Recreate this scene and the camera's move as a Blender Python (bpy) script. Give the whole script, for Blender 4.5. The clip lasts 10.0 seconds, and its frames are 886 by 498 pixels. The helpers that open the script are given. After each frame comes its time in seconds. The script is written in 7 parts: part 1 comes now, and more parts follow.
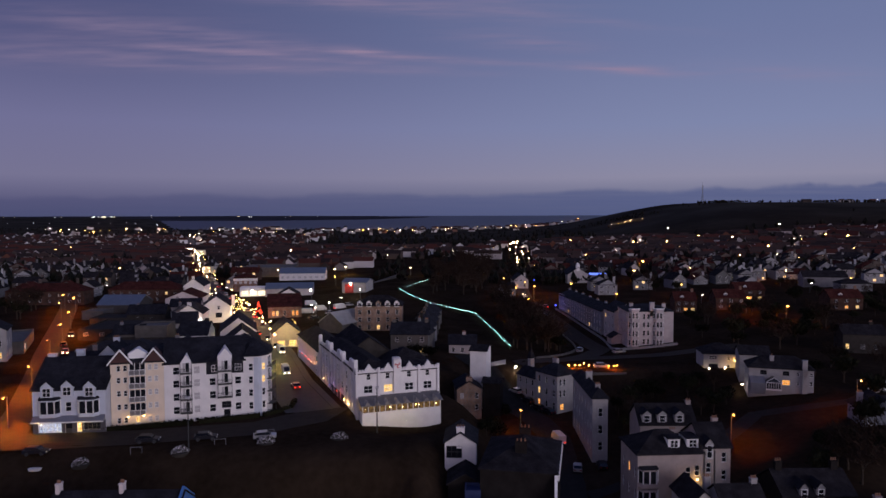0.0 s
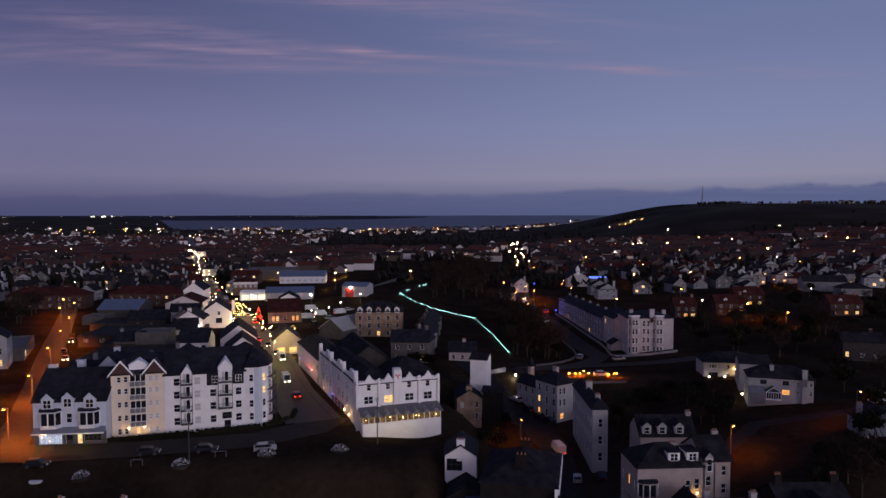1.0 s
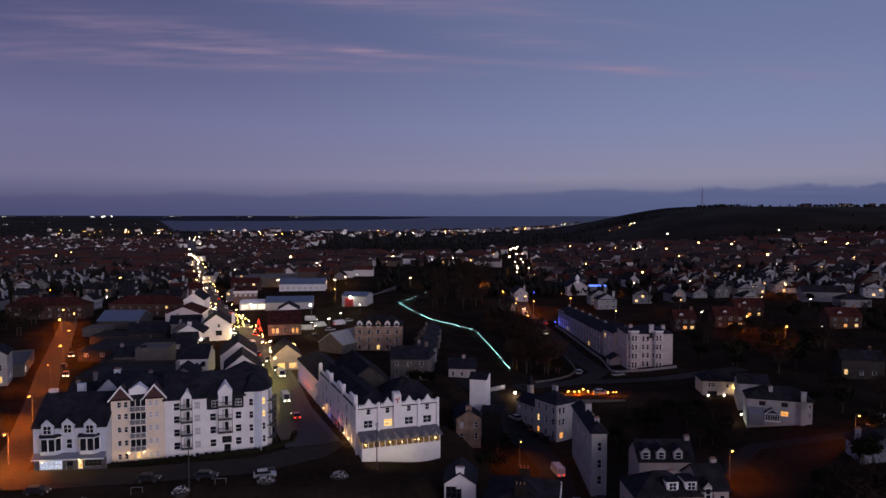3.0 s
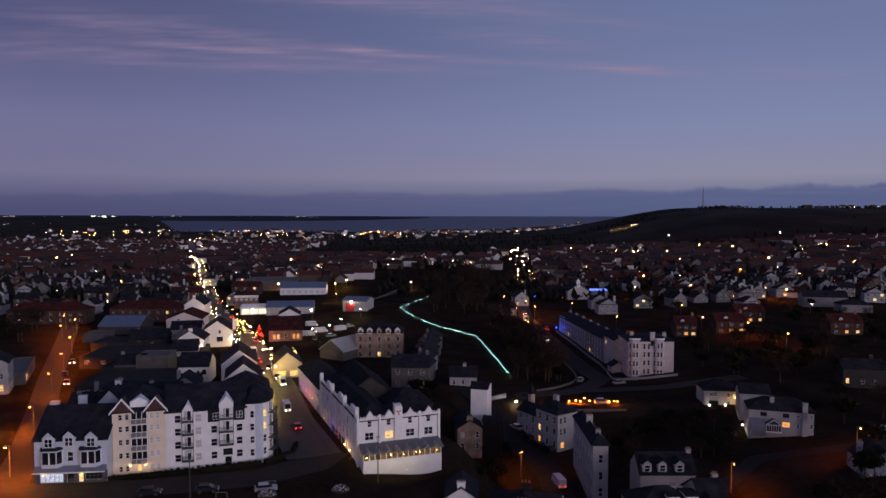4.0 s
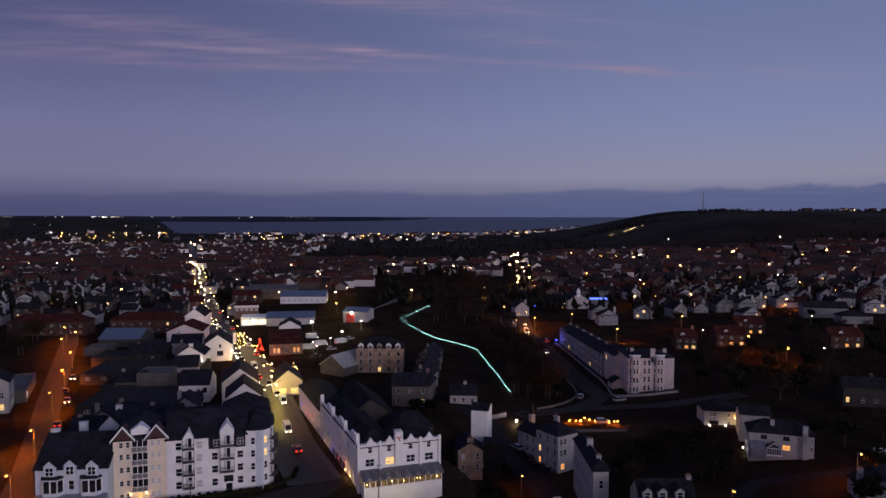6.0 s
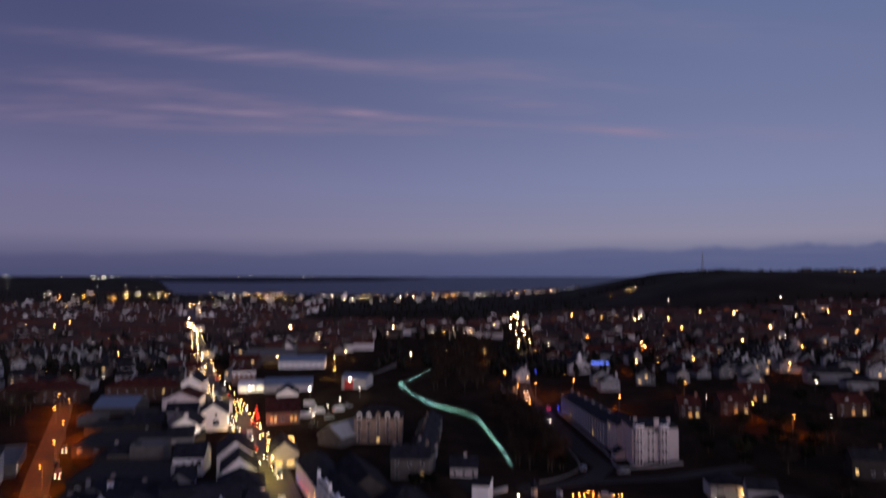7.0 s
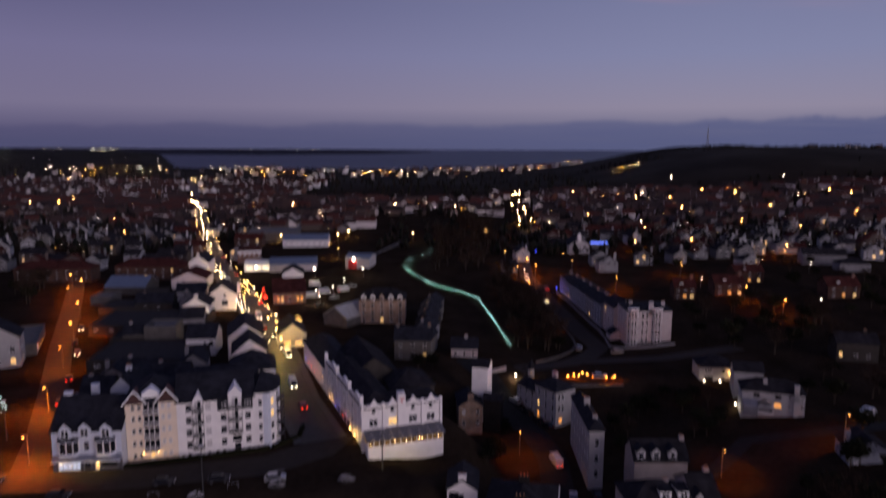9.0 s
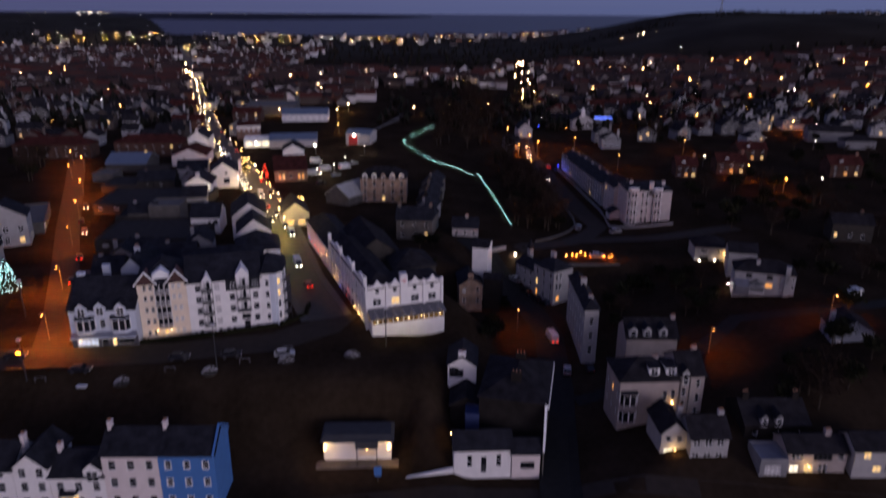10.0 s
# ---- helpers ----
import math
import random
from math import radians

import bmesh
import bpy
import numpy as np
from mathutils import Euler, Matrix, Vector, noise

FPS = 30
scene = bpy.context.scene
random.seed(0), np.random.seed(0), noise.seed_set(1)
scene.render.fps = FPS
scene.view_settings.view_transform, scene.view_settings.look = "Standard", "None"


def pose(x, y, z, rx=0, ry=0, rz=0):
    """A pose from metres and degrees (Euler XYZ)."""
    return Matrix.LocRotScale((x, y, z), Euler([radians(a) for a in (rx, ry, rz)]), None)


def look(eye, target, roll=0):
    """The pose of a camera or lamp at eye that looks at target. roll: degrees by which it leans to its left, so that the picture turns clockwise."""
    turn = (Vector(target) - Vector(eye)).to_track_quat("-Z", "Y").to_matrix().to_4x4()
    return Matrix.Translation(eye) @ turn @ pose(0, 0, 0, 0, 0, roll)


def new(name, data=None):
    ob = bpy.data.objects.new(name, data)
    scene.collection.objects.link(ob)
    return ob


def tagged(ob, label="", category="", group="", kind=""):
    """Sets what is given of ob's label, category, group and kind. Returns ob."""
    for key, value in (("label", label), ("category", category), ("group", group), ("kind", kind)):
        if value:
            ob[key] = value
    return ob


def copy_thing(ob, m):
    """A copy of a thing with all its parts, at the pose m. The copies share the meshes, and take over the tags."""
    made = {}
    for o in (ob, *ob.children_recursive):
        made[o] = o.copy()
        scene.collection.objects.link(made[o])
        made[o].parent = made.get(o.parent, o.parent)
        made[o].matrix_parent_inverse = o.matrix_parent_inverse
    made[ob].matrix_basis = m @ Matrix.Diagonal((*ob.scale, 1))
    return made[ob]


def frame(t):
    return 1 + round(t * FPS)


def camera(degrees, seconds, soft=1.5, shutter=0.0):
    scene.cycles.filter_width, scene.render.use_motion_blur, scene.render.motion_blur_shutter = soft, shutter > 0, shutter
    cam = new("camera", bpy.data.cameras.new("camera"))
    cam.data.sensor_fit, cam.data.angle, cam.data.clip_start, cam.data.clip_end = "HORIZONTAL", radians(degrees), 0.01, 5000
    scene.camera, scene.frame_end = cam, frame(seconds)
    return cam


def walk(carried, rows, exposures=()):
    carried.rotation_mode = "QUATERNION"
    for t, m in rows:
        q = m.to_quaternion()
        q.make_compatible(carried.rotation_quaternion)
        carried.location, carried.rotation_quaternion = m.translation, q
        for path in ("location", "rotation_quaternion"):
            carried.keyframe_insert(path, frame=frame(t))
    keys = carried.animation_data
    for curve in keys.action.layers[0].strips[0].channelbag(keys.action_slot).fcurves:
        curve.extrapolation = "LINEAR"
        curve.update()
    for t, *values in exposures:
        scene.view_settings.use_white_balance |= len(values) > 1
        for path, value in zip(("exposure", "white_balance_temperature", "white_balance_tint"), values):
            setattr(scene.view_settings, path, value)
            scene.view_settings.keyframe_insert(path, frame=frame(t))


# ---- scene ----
cam = camera(64.81, 10.0, soft=1.5, shutter=1.0)
PATH = [
    (0.0, 0.275, -0.254, 44.0, 87.142, 0.122, -0.363),
    (0.5, 0.22, -0.228, 45.257, 87.135, 0.086, -0.369),
    (1.0, 0.17, -0.26, 46.492, 87.095, 0.051, -0.368),
    (1.5, 0.187, -0.278, 47.814, 87.102, 0.003, -0.372),
    (2.0, 0.19, -0.287, 49.085, 87.088, -0.036, -0.376),
    (2.5, 0.202, -0.353, 50.461, 87.082, -0.045, -0.392),
    (4.0, 0.022, -0.009, 54.431, 87.055, -0.11, -0.327),
    (4.5, -0.113, 0.033, 55.863, 87.026, -0.106, -0.329),
    (5.0, -0.178, -0.01, 57.257, 86.993, -0.134, -0.33),
    (6.3, -0.122, 0.229, 60.99, 87.06, -0.149, -0.32),
    (6.5, -0.122, 0.259, 61.55, 87.128, -0.149, -0.32),
    (7.0, -0.066, 0.507, 63.058, 91.916, -0.061, -0.343),
    (7.5, -0.017, 0.668, 64.149, 95.289, -0.059, -0.302),
    (8.0, -0.013, 0.647, 65.208, 92.289, -0.141, -0.288),
    (8.5, -0.09, 0.412, 66.423, 86.707, -0.234, -0.243),
    (9.0, -0.22, 0.001, 67.771, 81.49, -0.259, -0.191),
    (9.5, -0.276, -0.268, 69.261, 75.967, -0.368, -0.134),
    (10.0, -0.255, -0.434, 70.684, 70.97, -0.37, -0.064),
]
TINTS = [(0.0, 0.03, 6500, 10), (6.5, 0.03, 6500, 10), (7.5, 0.03, 7000, 14), (8.5, 0.0, 7350, 17), (9.0, 0.0, 6950, 17), (9.5, 0.02, 6450, 14), (10.0, 0.05, 6350, 14)]
walk(cam, [(t, pose(*p)) for t, *p in PATH], TINTS)

# ---- light ----
world = bpy.data.worlds.new("dusk_sky")
scene.world = world
world.use_nodes = True
wt = world.node_tree
for n in list(wt.nodes):
    wt.nodes.remove(n)


def wm(op, a, b=None, c=None):
    n = wt.nodes.new("ShaderNodeMath")
    n.operation = op
    for i, v in enumerate((a, b, c)):
        if v is None:
            continue
        if isinstance(v, (int, float)):
            n.inputs[i].default_value = v
        else:
            wt.links.new(v, n.inputs[i])
    return n.outputs[0]


def wramp(fac, stops):
    n = wt.nodes.new("ShaderNodeValToRGB")
    el = n.color_ramp.elements
    while len(el) < len(stops):
        el.new(0.5)
    for e, (p, c) in zip(el, stops):
        e.position, e.color = p, (*c, 1)
    wt.links.new(fac, n.inputs[0])
    return n.outputs[0]


def wmix(fac, a, b, mode="MIX"):
    n = wt.nodes.new("ShaderNodeMix")
    n.data_type, n.blend_type = "RGBA", mode
    for sock, v in ((n.inputs["Factor"], fac), (n.inputs[6], a), (n.inputs[7], b)):
        if isinstance(v, tuple):
            sock.default_value = (*v, 1)
        elif isinstance(v, (int, float)):
            sock.default_value = v
        else:
            wt.links.new(v, sock)
    return n.outputs[2]


w_co = wt.nodes.new("ShaderNodeTexCoord")
w_sep = wt.nodes.new("ShaderNodeSeparateXYZ")
wt.links.new(w_co.outputs["Generated"], w_sep.inputs[0])
dx, dy, dz = w_sep.outputs
ahead = wm("MAXIMUM", dy, 0.15)
su = wm("DIVIDE", dx, ahead)            # across the eastern sky
sv = wm("DIVIDE", dz, ahead)            # up the eastern sky
w_vec = wt.nodes.new("ShaderNodeCombineXYZ")
wt.links.new(su, w_vec.inputs[0]), wt.links.new(sv, w_vec.inputs[1])


def wnoise(scale, sx, sy, detail=4.0, tilt=0.0):
    mp = wt.nodes.new("ShaderNodeMapping")
    mp.inputs["Scale"].default_value = (sx, sy, 1)
    mp.inputs["Rotation"].default_value = (0, 0, tilt)
    wt.links.new(w_vec.outputs[0], mp.inputs[0])
    n = wt.nodes.new("ShaderNodeTexNoise")
    n.inputs["Scale"].default_value, n.inputs["Detail"].default_value = scale, detail
    wt.links.new(mp.outputs[0], n.inputs[0])
    return n.outputs["Fac"]


up = wm("ABSOLUTE", dz)
left_sky = wramp(up, [(0.0, (0.076, 0.082, 0.168)), (0.018, (0.100, 0.098, 0.194)), (0.05, (0.177, 0.168, 0.281)), (0.12, (0.160, 0.158, 0.296)),
                      (0.22, (0.086, 0.093, 0.207)), (0.36, (0.062, 0.072, 0.172)), (1.0, (0.038, 0.060, 0.194))])
right_sky = wramp(up, [(0.0, (0.096, 0.112, 0.204)), (0.018, (0.134, 0.145, 0.245)), (0.05, (0.258, 0.250, 0.357)), (0.12, (0.205, 0.236, 0.398)),
                       (0.22, (0.158, 0.188, 0.345)), (0.36, (0.115, 0.156, 0.308)), (1.0, (0.038, 0.060, 0.194))])
side = wt.nodes.new("ShaderNodeMapRange")
side.interpolation_type = "SMOOTHSTEP"
for i, v in ((1, -0.62), (2, 0.46), (3, 0.0), (4, 1.0)):
    side.inputs[i].default_value = v
wt.links.new(su, side.inputs[0])
sky = wmix(side.outputs[0], left_sky, right_sky)


def streak(u0, v0, slope, half, thin, strength):
    """A long thin lit cloud: u0, v0 its middle, half its half length."""
    off = wm("SUBTRACT", sv, wm("ADD", v0, wm("MULTIPLY", wm("SUBTRACT", su, u0), slope)))
    a = wm("DIVIDE", off, thin)
    b = wm("DIVIDE", wm("SUBTRACT", su, u0), half)
    e = wm("ADD", wm("MULTIPLY", a, a), wm("MULTIPLY", b, b))
    return wm("MULTIPLY", wm("POWER", 2.718, wm("MULTIPLY", e, -1.0)), strength)


fine = wnoise(4.0, 2.4, 34.0, 8.0, -0.06)
broad = wnoise(1.6, 1.0, 9.0, 4.0, -0.06)
pink = streak(-0.10, 0.228, -0.080, 0.09, 0.0055, 0.9)
for s in ((0.26, 0.205, -0.07, 0.085, 0.006, 0.8), (0.12, 0.245, -0.08, 0.10, 0.012, 0.35), (0.08, 0.30, -0.05, 0.12, 0.01, 0.3), (0.50, 0.20, -0.05, 0.12, 0.012, 0.22), (-0.34, 0.252, -0.12, 0.20, 0.012, 0.36), (-0.25, 0.311, -0.10, 0.30, 0.011, 0.62), (-0.48, 0.268, -0.05, 0.22, 0.026, 0.2), (0.1, 0.285, -0.1, 0.2, 0.006, 0.3), (0.05, 0.216, -0.05, 0.12, 0.005, 0.35), (-0.28, 0.228, -0.08, 0.2, 0.006, 0.5),
          (-0.5, 0.225, -0.04, 0.30, 0.016, 0.35), (-0.2, 0.205, -0.02, 0.2, 0.005, 0.4), (-0.05, 0.40, -0.1, 0.5, 0.03, 0.3)):
    pink = wm("ADD", pink, streak(*s))
fine_c = wt.nodes.new("ShaderNodeMapRange")
for i, v in ((1, 0.34), (2, 0.68), (3, 0.22), (4, 1.0)):
    fine_c.inputs[i].default_value = v
wt.links.new(fine, fine_c.inputs[0])
pink = wm("MULTIPLY", pink, fine_c.outputs[0])
sky = wmix(wm("MINIMUM", pink, 1.0), sky, (0.295, 0.218, 0.330))
# a low bank of cloud on the horizon with a ragged upper edge, higher to the right
bank_top = wm("ADD", wm("MULTIPLY", wnoise(7.0, 1.0, 1.0, 5.0), 0.030), wm("ADD", 0.014, wm("MULTIPLY", wm("MAXIMUM", su, -0.2), 0.016)))
bank_top = wm("ADD", bank_top, wm("MULTIPLY", wm("MAXIMUM", wm("SUBTRACT", su, 0.22), 0.0), wm("MULTIPLY", wm("SUBTRACT", wnoise(13.0, 1.0, 1.0, 6.0), 0.44), 0.12)))
bank = wt.nodes.new("ShaderNodeMapRange")
bank.interpolation_type = "SMOOTHSTEP"
for i, v in ((1, -0.004), (2, 0.005), (3, 0.0), (4, 0.78)):
    bank.inputs[i].default_value = v
wt.links.new(wm("SUBTRACT", bank_top, sv), bank.inputs[0])
bank_col = wmix(side.outputs[0], (0.062, 0.068, 0.158), (0.088, 0.108, 0.232))
layers = wm("MULTIPLY_ADD", wnoise(3.0, 2.0, 60.0, 5.0), 0.9, 0.5)
sky = wmix(wm("MULTIPLY", wm("MULTIPLY", bank.outputs[0], layers), wm("MULTIPLY_ADD", side.outputs[0], 0.5, 0.55)), sky, bank_col)
# afterglow behind, in the west
west = wt.nodes.new("ShaderNodeMapRange")
west.interpolation_type = "SMOOTHSTEP"
for i, v in ((1, 0.1), (2, -0.9), (3, 0.0), (4, 1.0)):
    west.inputs[i].default_value = v
wt.links.new(dy, west.inputs[0])
glow = wramp(up, [(0.0, (0.62, 0.46, 0.48)), (0.2, (0.46, 0.39, 0.50)), (0.5, (0.20, 0.20, 0.34)), (1.0, (0.04, 0.06, 0.19))])
sky = wmix(west.outputs[0], sky, glow)
w_bg = wt.nodes.new("ShaderNodeBackground")
w_out = wt.nodes.new("ShaderNodeOutputWorld")
wt.links.new(sky, w_bg.inputs[0])
w_bg.inputs[1].default_value = 1.0
wt.links.new(w_bg.outputs[0], w_out.inputs[0])

dusk = bpy.data.lights.new("afterglow_sun", "SUN")
dusk.energy, dusk.angle, dusk.color = 1.15, radians(28), (1.0, 0.90, 0.97)
sun_ob = new("afterglow_sun", dusk)
sun_ob.matrix_world = look((230, -250, 52), (0, 0, 20))


# ---- materials ----
def mat(name, color, rough=0.8, metal=0.0, noise_scale=0.6, amount=0.25, bump=0.0, bump_scale=8.0, emit=None, power=0.0, vary=0.0, spec=0.5):
    """A surface with stains at two scales, fine relief and, with vary, a tone of its own for each object."""
    m = bpy.data.materials.new(name)
    m.use_nodes = True
    t = m.node_tree
    b = t.nodes["Principled BSDF"]
    b.inputs["Roughness"].default_value, b.inputs["Metallic"].default_value = rough, metal
    b.inputs["Specular IOR Level"].default_value = spec
    co = t.nodes.new("ShaderNodeTexCoord")
    n1, n2 = t.nodes.new("ShaderNodeTexNoise"), t.nodes.new("ShaderNodeTexNoise")
    n1.inputs["Scale"].default_value, n2.inputs["Scale"].default_value = noise_scale, noise_scale * 9
    n1.inputs["Detail"].default_value = 5
    geo = t.nodes.new("ShaderNodeNewGeometry")
    for n in (n1, n2):
        t.links.new(geo.outputs["Position"], n.inputs[0])
    add = t.nodes.new("ShaderNodeMath")
    add.operation = "MULTIPLY_ADD"
    t.links.new(n1.outputs["Fac"], add.inputs[0])
    add.inputs[1].default_value = 0.65
    sc = t.nodes.new("ShaderNodeMath")
    sc.operation = "MULTIPLY"
    sc.inputs[1].default_value = 0.35
    t.links.new(n2.outputs["Fac"], sc.inputs[0])
    t.links.new(sc.outputs[0], add.inputs[2])
    rng = t.nodes.new("ShaderNodeMapRange")
    for i, v in ((1, 0.3), (2, 0.7), (3, 1 - amount), (4, 1 + amount * 0.6)):
        rng.inputs[i].default_value = v
    t.links.new(add.outputs[0], rng.inputs[0])
    val = rng.outputs[0]
    if vary:
        info = t.nodes.new("ShaderNodeObjectInfo")
        r2 = t.nodes.new("ShaderNodeMapRange")
        for i, v in ((3, 1 - vary), (4, 1 + vary * 0.5)):
            r2.inputs[i].default_value = v
        t.links.new(info.outputs["Random"], r2.inputs[0])
        mu = t.nodes.new("ShaderNodeMath")
        mu.operation = "MULTIPLY"
        t.links.new(val, mu.inputs[0]), t.links.new(r2.outputs[0], mu.inputs[1])
        val = mu.outputs[0]
    mul = t.nodes.new("ShaderNodeVectorMath")
    mul.operation = "SCALE"
    mul.inputs[0].default_value = color
    t.links.new(val, mul.inputs["Scale"])
    t.links.new(mul.outputs[0], b.inputs["Base Color"])
    if bump:
        bn = t.nodes.new("ShaderNodeBump")
        n3 = t.nodes.new("ShaderNodeTexNoise")
        n3.inputs["Scale"].default_value = bump_scale
        t.links.new(geo.outputs["Position"], n3.inputs[0])
        t.links.new(n3.outputs["Fac"], bn.inputs["Height"])
        bn.inputs["Strength"].default_value, bn.inputs["Distance"].default_value = bump, 0.05
        t.links.new(bn.outputs[0], b.inputs["Normal"])
    if emit:
        b.inputs["Emission Color"].default_value = (*emit, 1)
        b.inputs["Emission Strength"].default_value = power
    return m


def coursed(name, color, joint, width, height, amount=0.25, rough=0.7, spec=0.5):
    """Rows of slates, tiles or bricks, laid along the face's own slope."""
    m = mat(name, color, rough, spec=spec)
    t = m.node_tree
    b = t.nodes["Principled BSDF"]
    co = t.nodes.new("ShaderNodeTexCoord")
    br = t.nodes.new("ShaderNodeTexBrick")
    br.inputs["Color1"].default_value = (*color, 1)
    br.inputs["Color2"].default_value = (*[c * (1 - amount) for c in color], 1)
    br.inputs["Mortar"].default_value = (*joint, 1)
    br.inputs["Scale"].default_value = 1.0
    br.inputs["Mortar Size"].default_value = 0.012
    br.inputs["Brick Width"].default_value, br.inputs["Row Height"].default_value = width, height
    sep, com = t.nodes.new("ShaderNodeSeparateXYZ"), t.nodes.new("ShaderNodeCombineXYZ")
    t.links.new(co.outputs["Object"], sep.inputs[0])
    sm = t.nodes.new("ShaderNodeMath")
    t.links.new(sep.outputs[0], sm.inputs[0]), t.links.new(sep.outputs[1], sm.inputs[1])
    t.links.new(sm.outputs[0], com.inputs[0]), t.links.new(sep.outputs[2], com.inputs[1])
    t.links.new(com.outputs[0], br.inputs[0])
    nz = t.nodes.new("ShaderNodeTexNoise")
    nz.inputs["Scale"].default_value = 0.5
    t.links.new(co.outputs["Object"], nz.inputs[0])
    mr = t.nodes.new("ShaderNodeMapRange")
    for i, v in ((1, 0.3), (2, 0.7), (3, 0.6), (4, 1.25)):
        mr.inputs[i].default_value = v
    t.links.new(nz.outputs["Fac"], mr.inputs[0])
    sc = t.nodes.new("ShaderNodeVectorMath")
    sc.operation = "SCALE"
    t.links.new(br.outputs["Color"], sc.inputs[0]), t.links.new(mr.outputs[0], sc.inputs["Scale"])
    t.links.new(sc.outputs[0], b.inputs["Base Color"])
    bn = t.nodes.new("ShaderNodeBump")
    bn.inputs["Strength"].default_value, bn.inputs["Distance"].default_value, bn.invert = 0.5, 0.02, True
    t.links.new(br.outputs["Fac"], bn.inputs["Height"])
    t.links.new(bn.outputs[0], b.inputs["Normal"])
    return m


def island(name, colors, rough=0.8, emit=0.0, share=0.0):
    """For joined far stuff: each island takes one of the colours."""
    m = bpy.data.materials.new(name)
    m.use_nodes = True
    t = m.node_tree
    b = t.nodes["Principled BSDF"]
    b.inputs["Roughness"].default_value, b.inputs["Specular IOR Level"].default_value = rough, 0.05
    geo = t.nodes.new("ShaderNodeNewGeometry")
    r = t.nodes.new("ShaderNodeValToRGB")
    r.color_ramp.interpolation = "CONSTANT"
    el = r.color_ramp.elements
    while len(el) < len(colors):
        el.new(0.5)
    for i, (e, c) in enumerate(zip(el, colors)):
        e.position, e.color = i / len(colors), (*c, 1)
    t.links.new(geo.outputs["Random Per Island"], r.inputs[0])
    t.links.new(r.outputs[0], b.inputs["Base Color"])
    if emit:
        t.links.new(r.outputs[0], b.inputs["Emission Color"])
        b.inputs["Emission Strength"].default_value = emit
    return m


def pane_material(name, lit_share, color, power, low=0.3, size=2.5):
    """Window glass; a share of the panes has the room's lamp on behind it."""
    m = bpy.data.materials.new(name)
    m.use_nodes = True
    t = m.node_tree
    b = t.nodes["Principled BSDF"]
    b.inputs["Base Color"].default_value = (0.012, 0.013, 0.018, 1)
    b.inputs["Roughness"].default_value = 0.08
    info = t.nodes.new("ShaderNodeObjectInfo")
    cmp_ = t.nodes.new("ShaderNodeMath")
    cmp_.operation = "LESS_THAN"
    t.links.new(info.outputs["Random"], cmp_.inputs[0])
    cmp_.inputs[1].default_value = lit_share
    co = t.nodes.new("ShaderNodeTexCoord")
    nz = t.nodes.new("ShaderNodeTexNoise")
    nz.inputs["Scale"].default_value = size
    t.links.new(co.outputs["Object"], nz.inputs[0])
    mr = t.nodes.new("ShaderNodeMapRange")
    for i, v in ((1, 0.35), (2, 0.65), (3, low * power), (4, power)):
        mr.inputs[i].default_value = v
    t.links.new(nz.outputs["Fac"], mr.inputs[0])
    mu = t.nodes.new("ShaderNodeMath")
    mu.operation = "MULTIPLY"
    t.links.new(cmp_.outputs[0], mu.inputs[0]), t.links.new(mr.outputs[0], mu.inputs[1])
    b.inputs["Emission Color"].default_value = (*color, 1)
    t.links.new(mu.outputs[0], b.inputs["Emission Strength"])
    return m


WHITE = mat("white_render", (0.74, 0.71, 0.72), 0.75, amount=0.12, bump=0.2)
CREAM = mat("cream_render", (0.72, 0.60, 0.485), 0.75, amount=0.10, bump=0.2)
BLUEGREY = mat("pale_blue_render", (0.50, 0.53, 0.62), 0.75, amount=0.14, bump=0.2)
BLUE = mat("blue_paint", (0.055, 0.16, 0.42), 0.6, amount=0.12)
DIMPINK = mat("shaded_pink_render", (0.31, 0.26, 0.255), 0.8, amount=0.2, bump=0.2)
HOTELW = mat("dusk_white_render", (0.42, 0.385, 0.40), 0.8, amount=0.2, bump=0.2)
TERRBLUE = mat("shaded_blue_render", (0.19, 0.205, 0.26), 0.8, amount=0.2, bump=0.2)
HEAD = mat("headlamp_lens", (0.8, 0.8, 0.8), 0.3, emit=(1.0, 0.85, 0.6), power=14)
DIMWHITE = mat("shaded_white_render", (0.34, 0.325, 0.335), 0.8, amount=0.18, bump=0.2)
PINK = mat("pale_pink_render", (0.66, 0.58, 0.58), 0.75, amount=0.12)
BUFF = mat("buff_render", (0.52, 0.45, 0.38), 0.8, amount=0.2, bump=0.2)
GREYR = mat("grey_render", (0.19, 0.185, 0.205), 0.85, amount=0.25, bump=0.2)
NEARBLACK = mat("near_black_stone", (0.022, 0.019, 0.019), 0.95, amount=0.35, bump=0.4, spec=0.03)
BLACKR = mat("black_stone", (0.045, 0.040, 0.038), 0.95, amount=0.35, bump=0.4, spec=0.05)
DARKBRICK = coursed("dark_brick", (0.10, 0.048, 0.036), (0.07, 0.06, 0.055), 0.24, 0.085, rough=0.9, spec=0.05)
DARKR = mat("dark_stone", (0.10, 0.09, 0.085), 0.9, amount=0.35, bump=0.4)
BRICK = coursed("red_brick", (0.27, 0.12, 0.075), (0.22, 0.2, 0.18), 0.24, 0.085, rough=0.85)
BUFFBRICK = coursed("buff_brick", (0.36, 0.22, 0.15), (0.25, 0.22, 0.2), 0.24, 0.085, rough=0.85)
SLATE = coursed("slate", (0.026, 0.026, 0.034), (0.010, 0.010, 0.013), 0.35, 0.16, rough=0.8, spec=0.06)
DSLATE = coursed("weathered_slate", (0.030, 0.027, 0.031), (0.01, 0.01, 0.012), 0.35, 0.16, rough=0.9, spec=0.03)
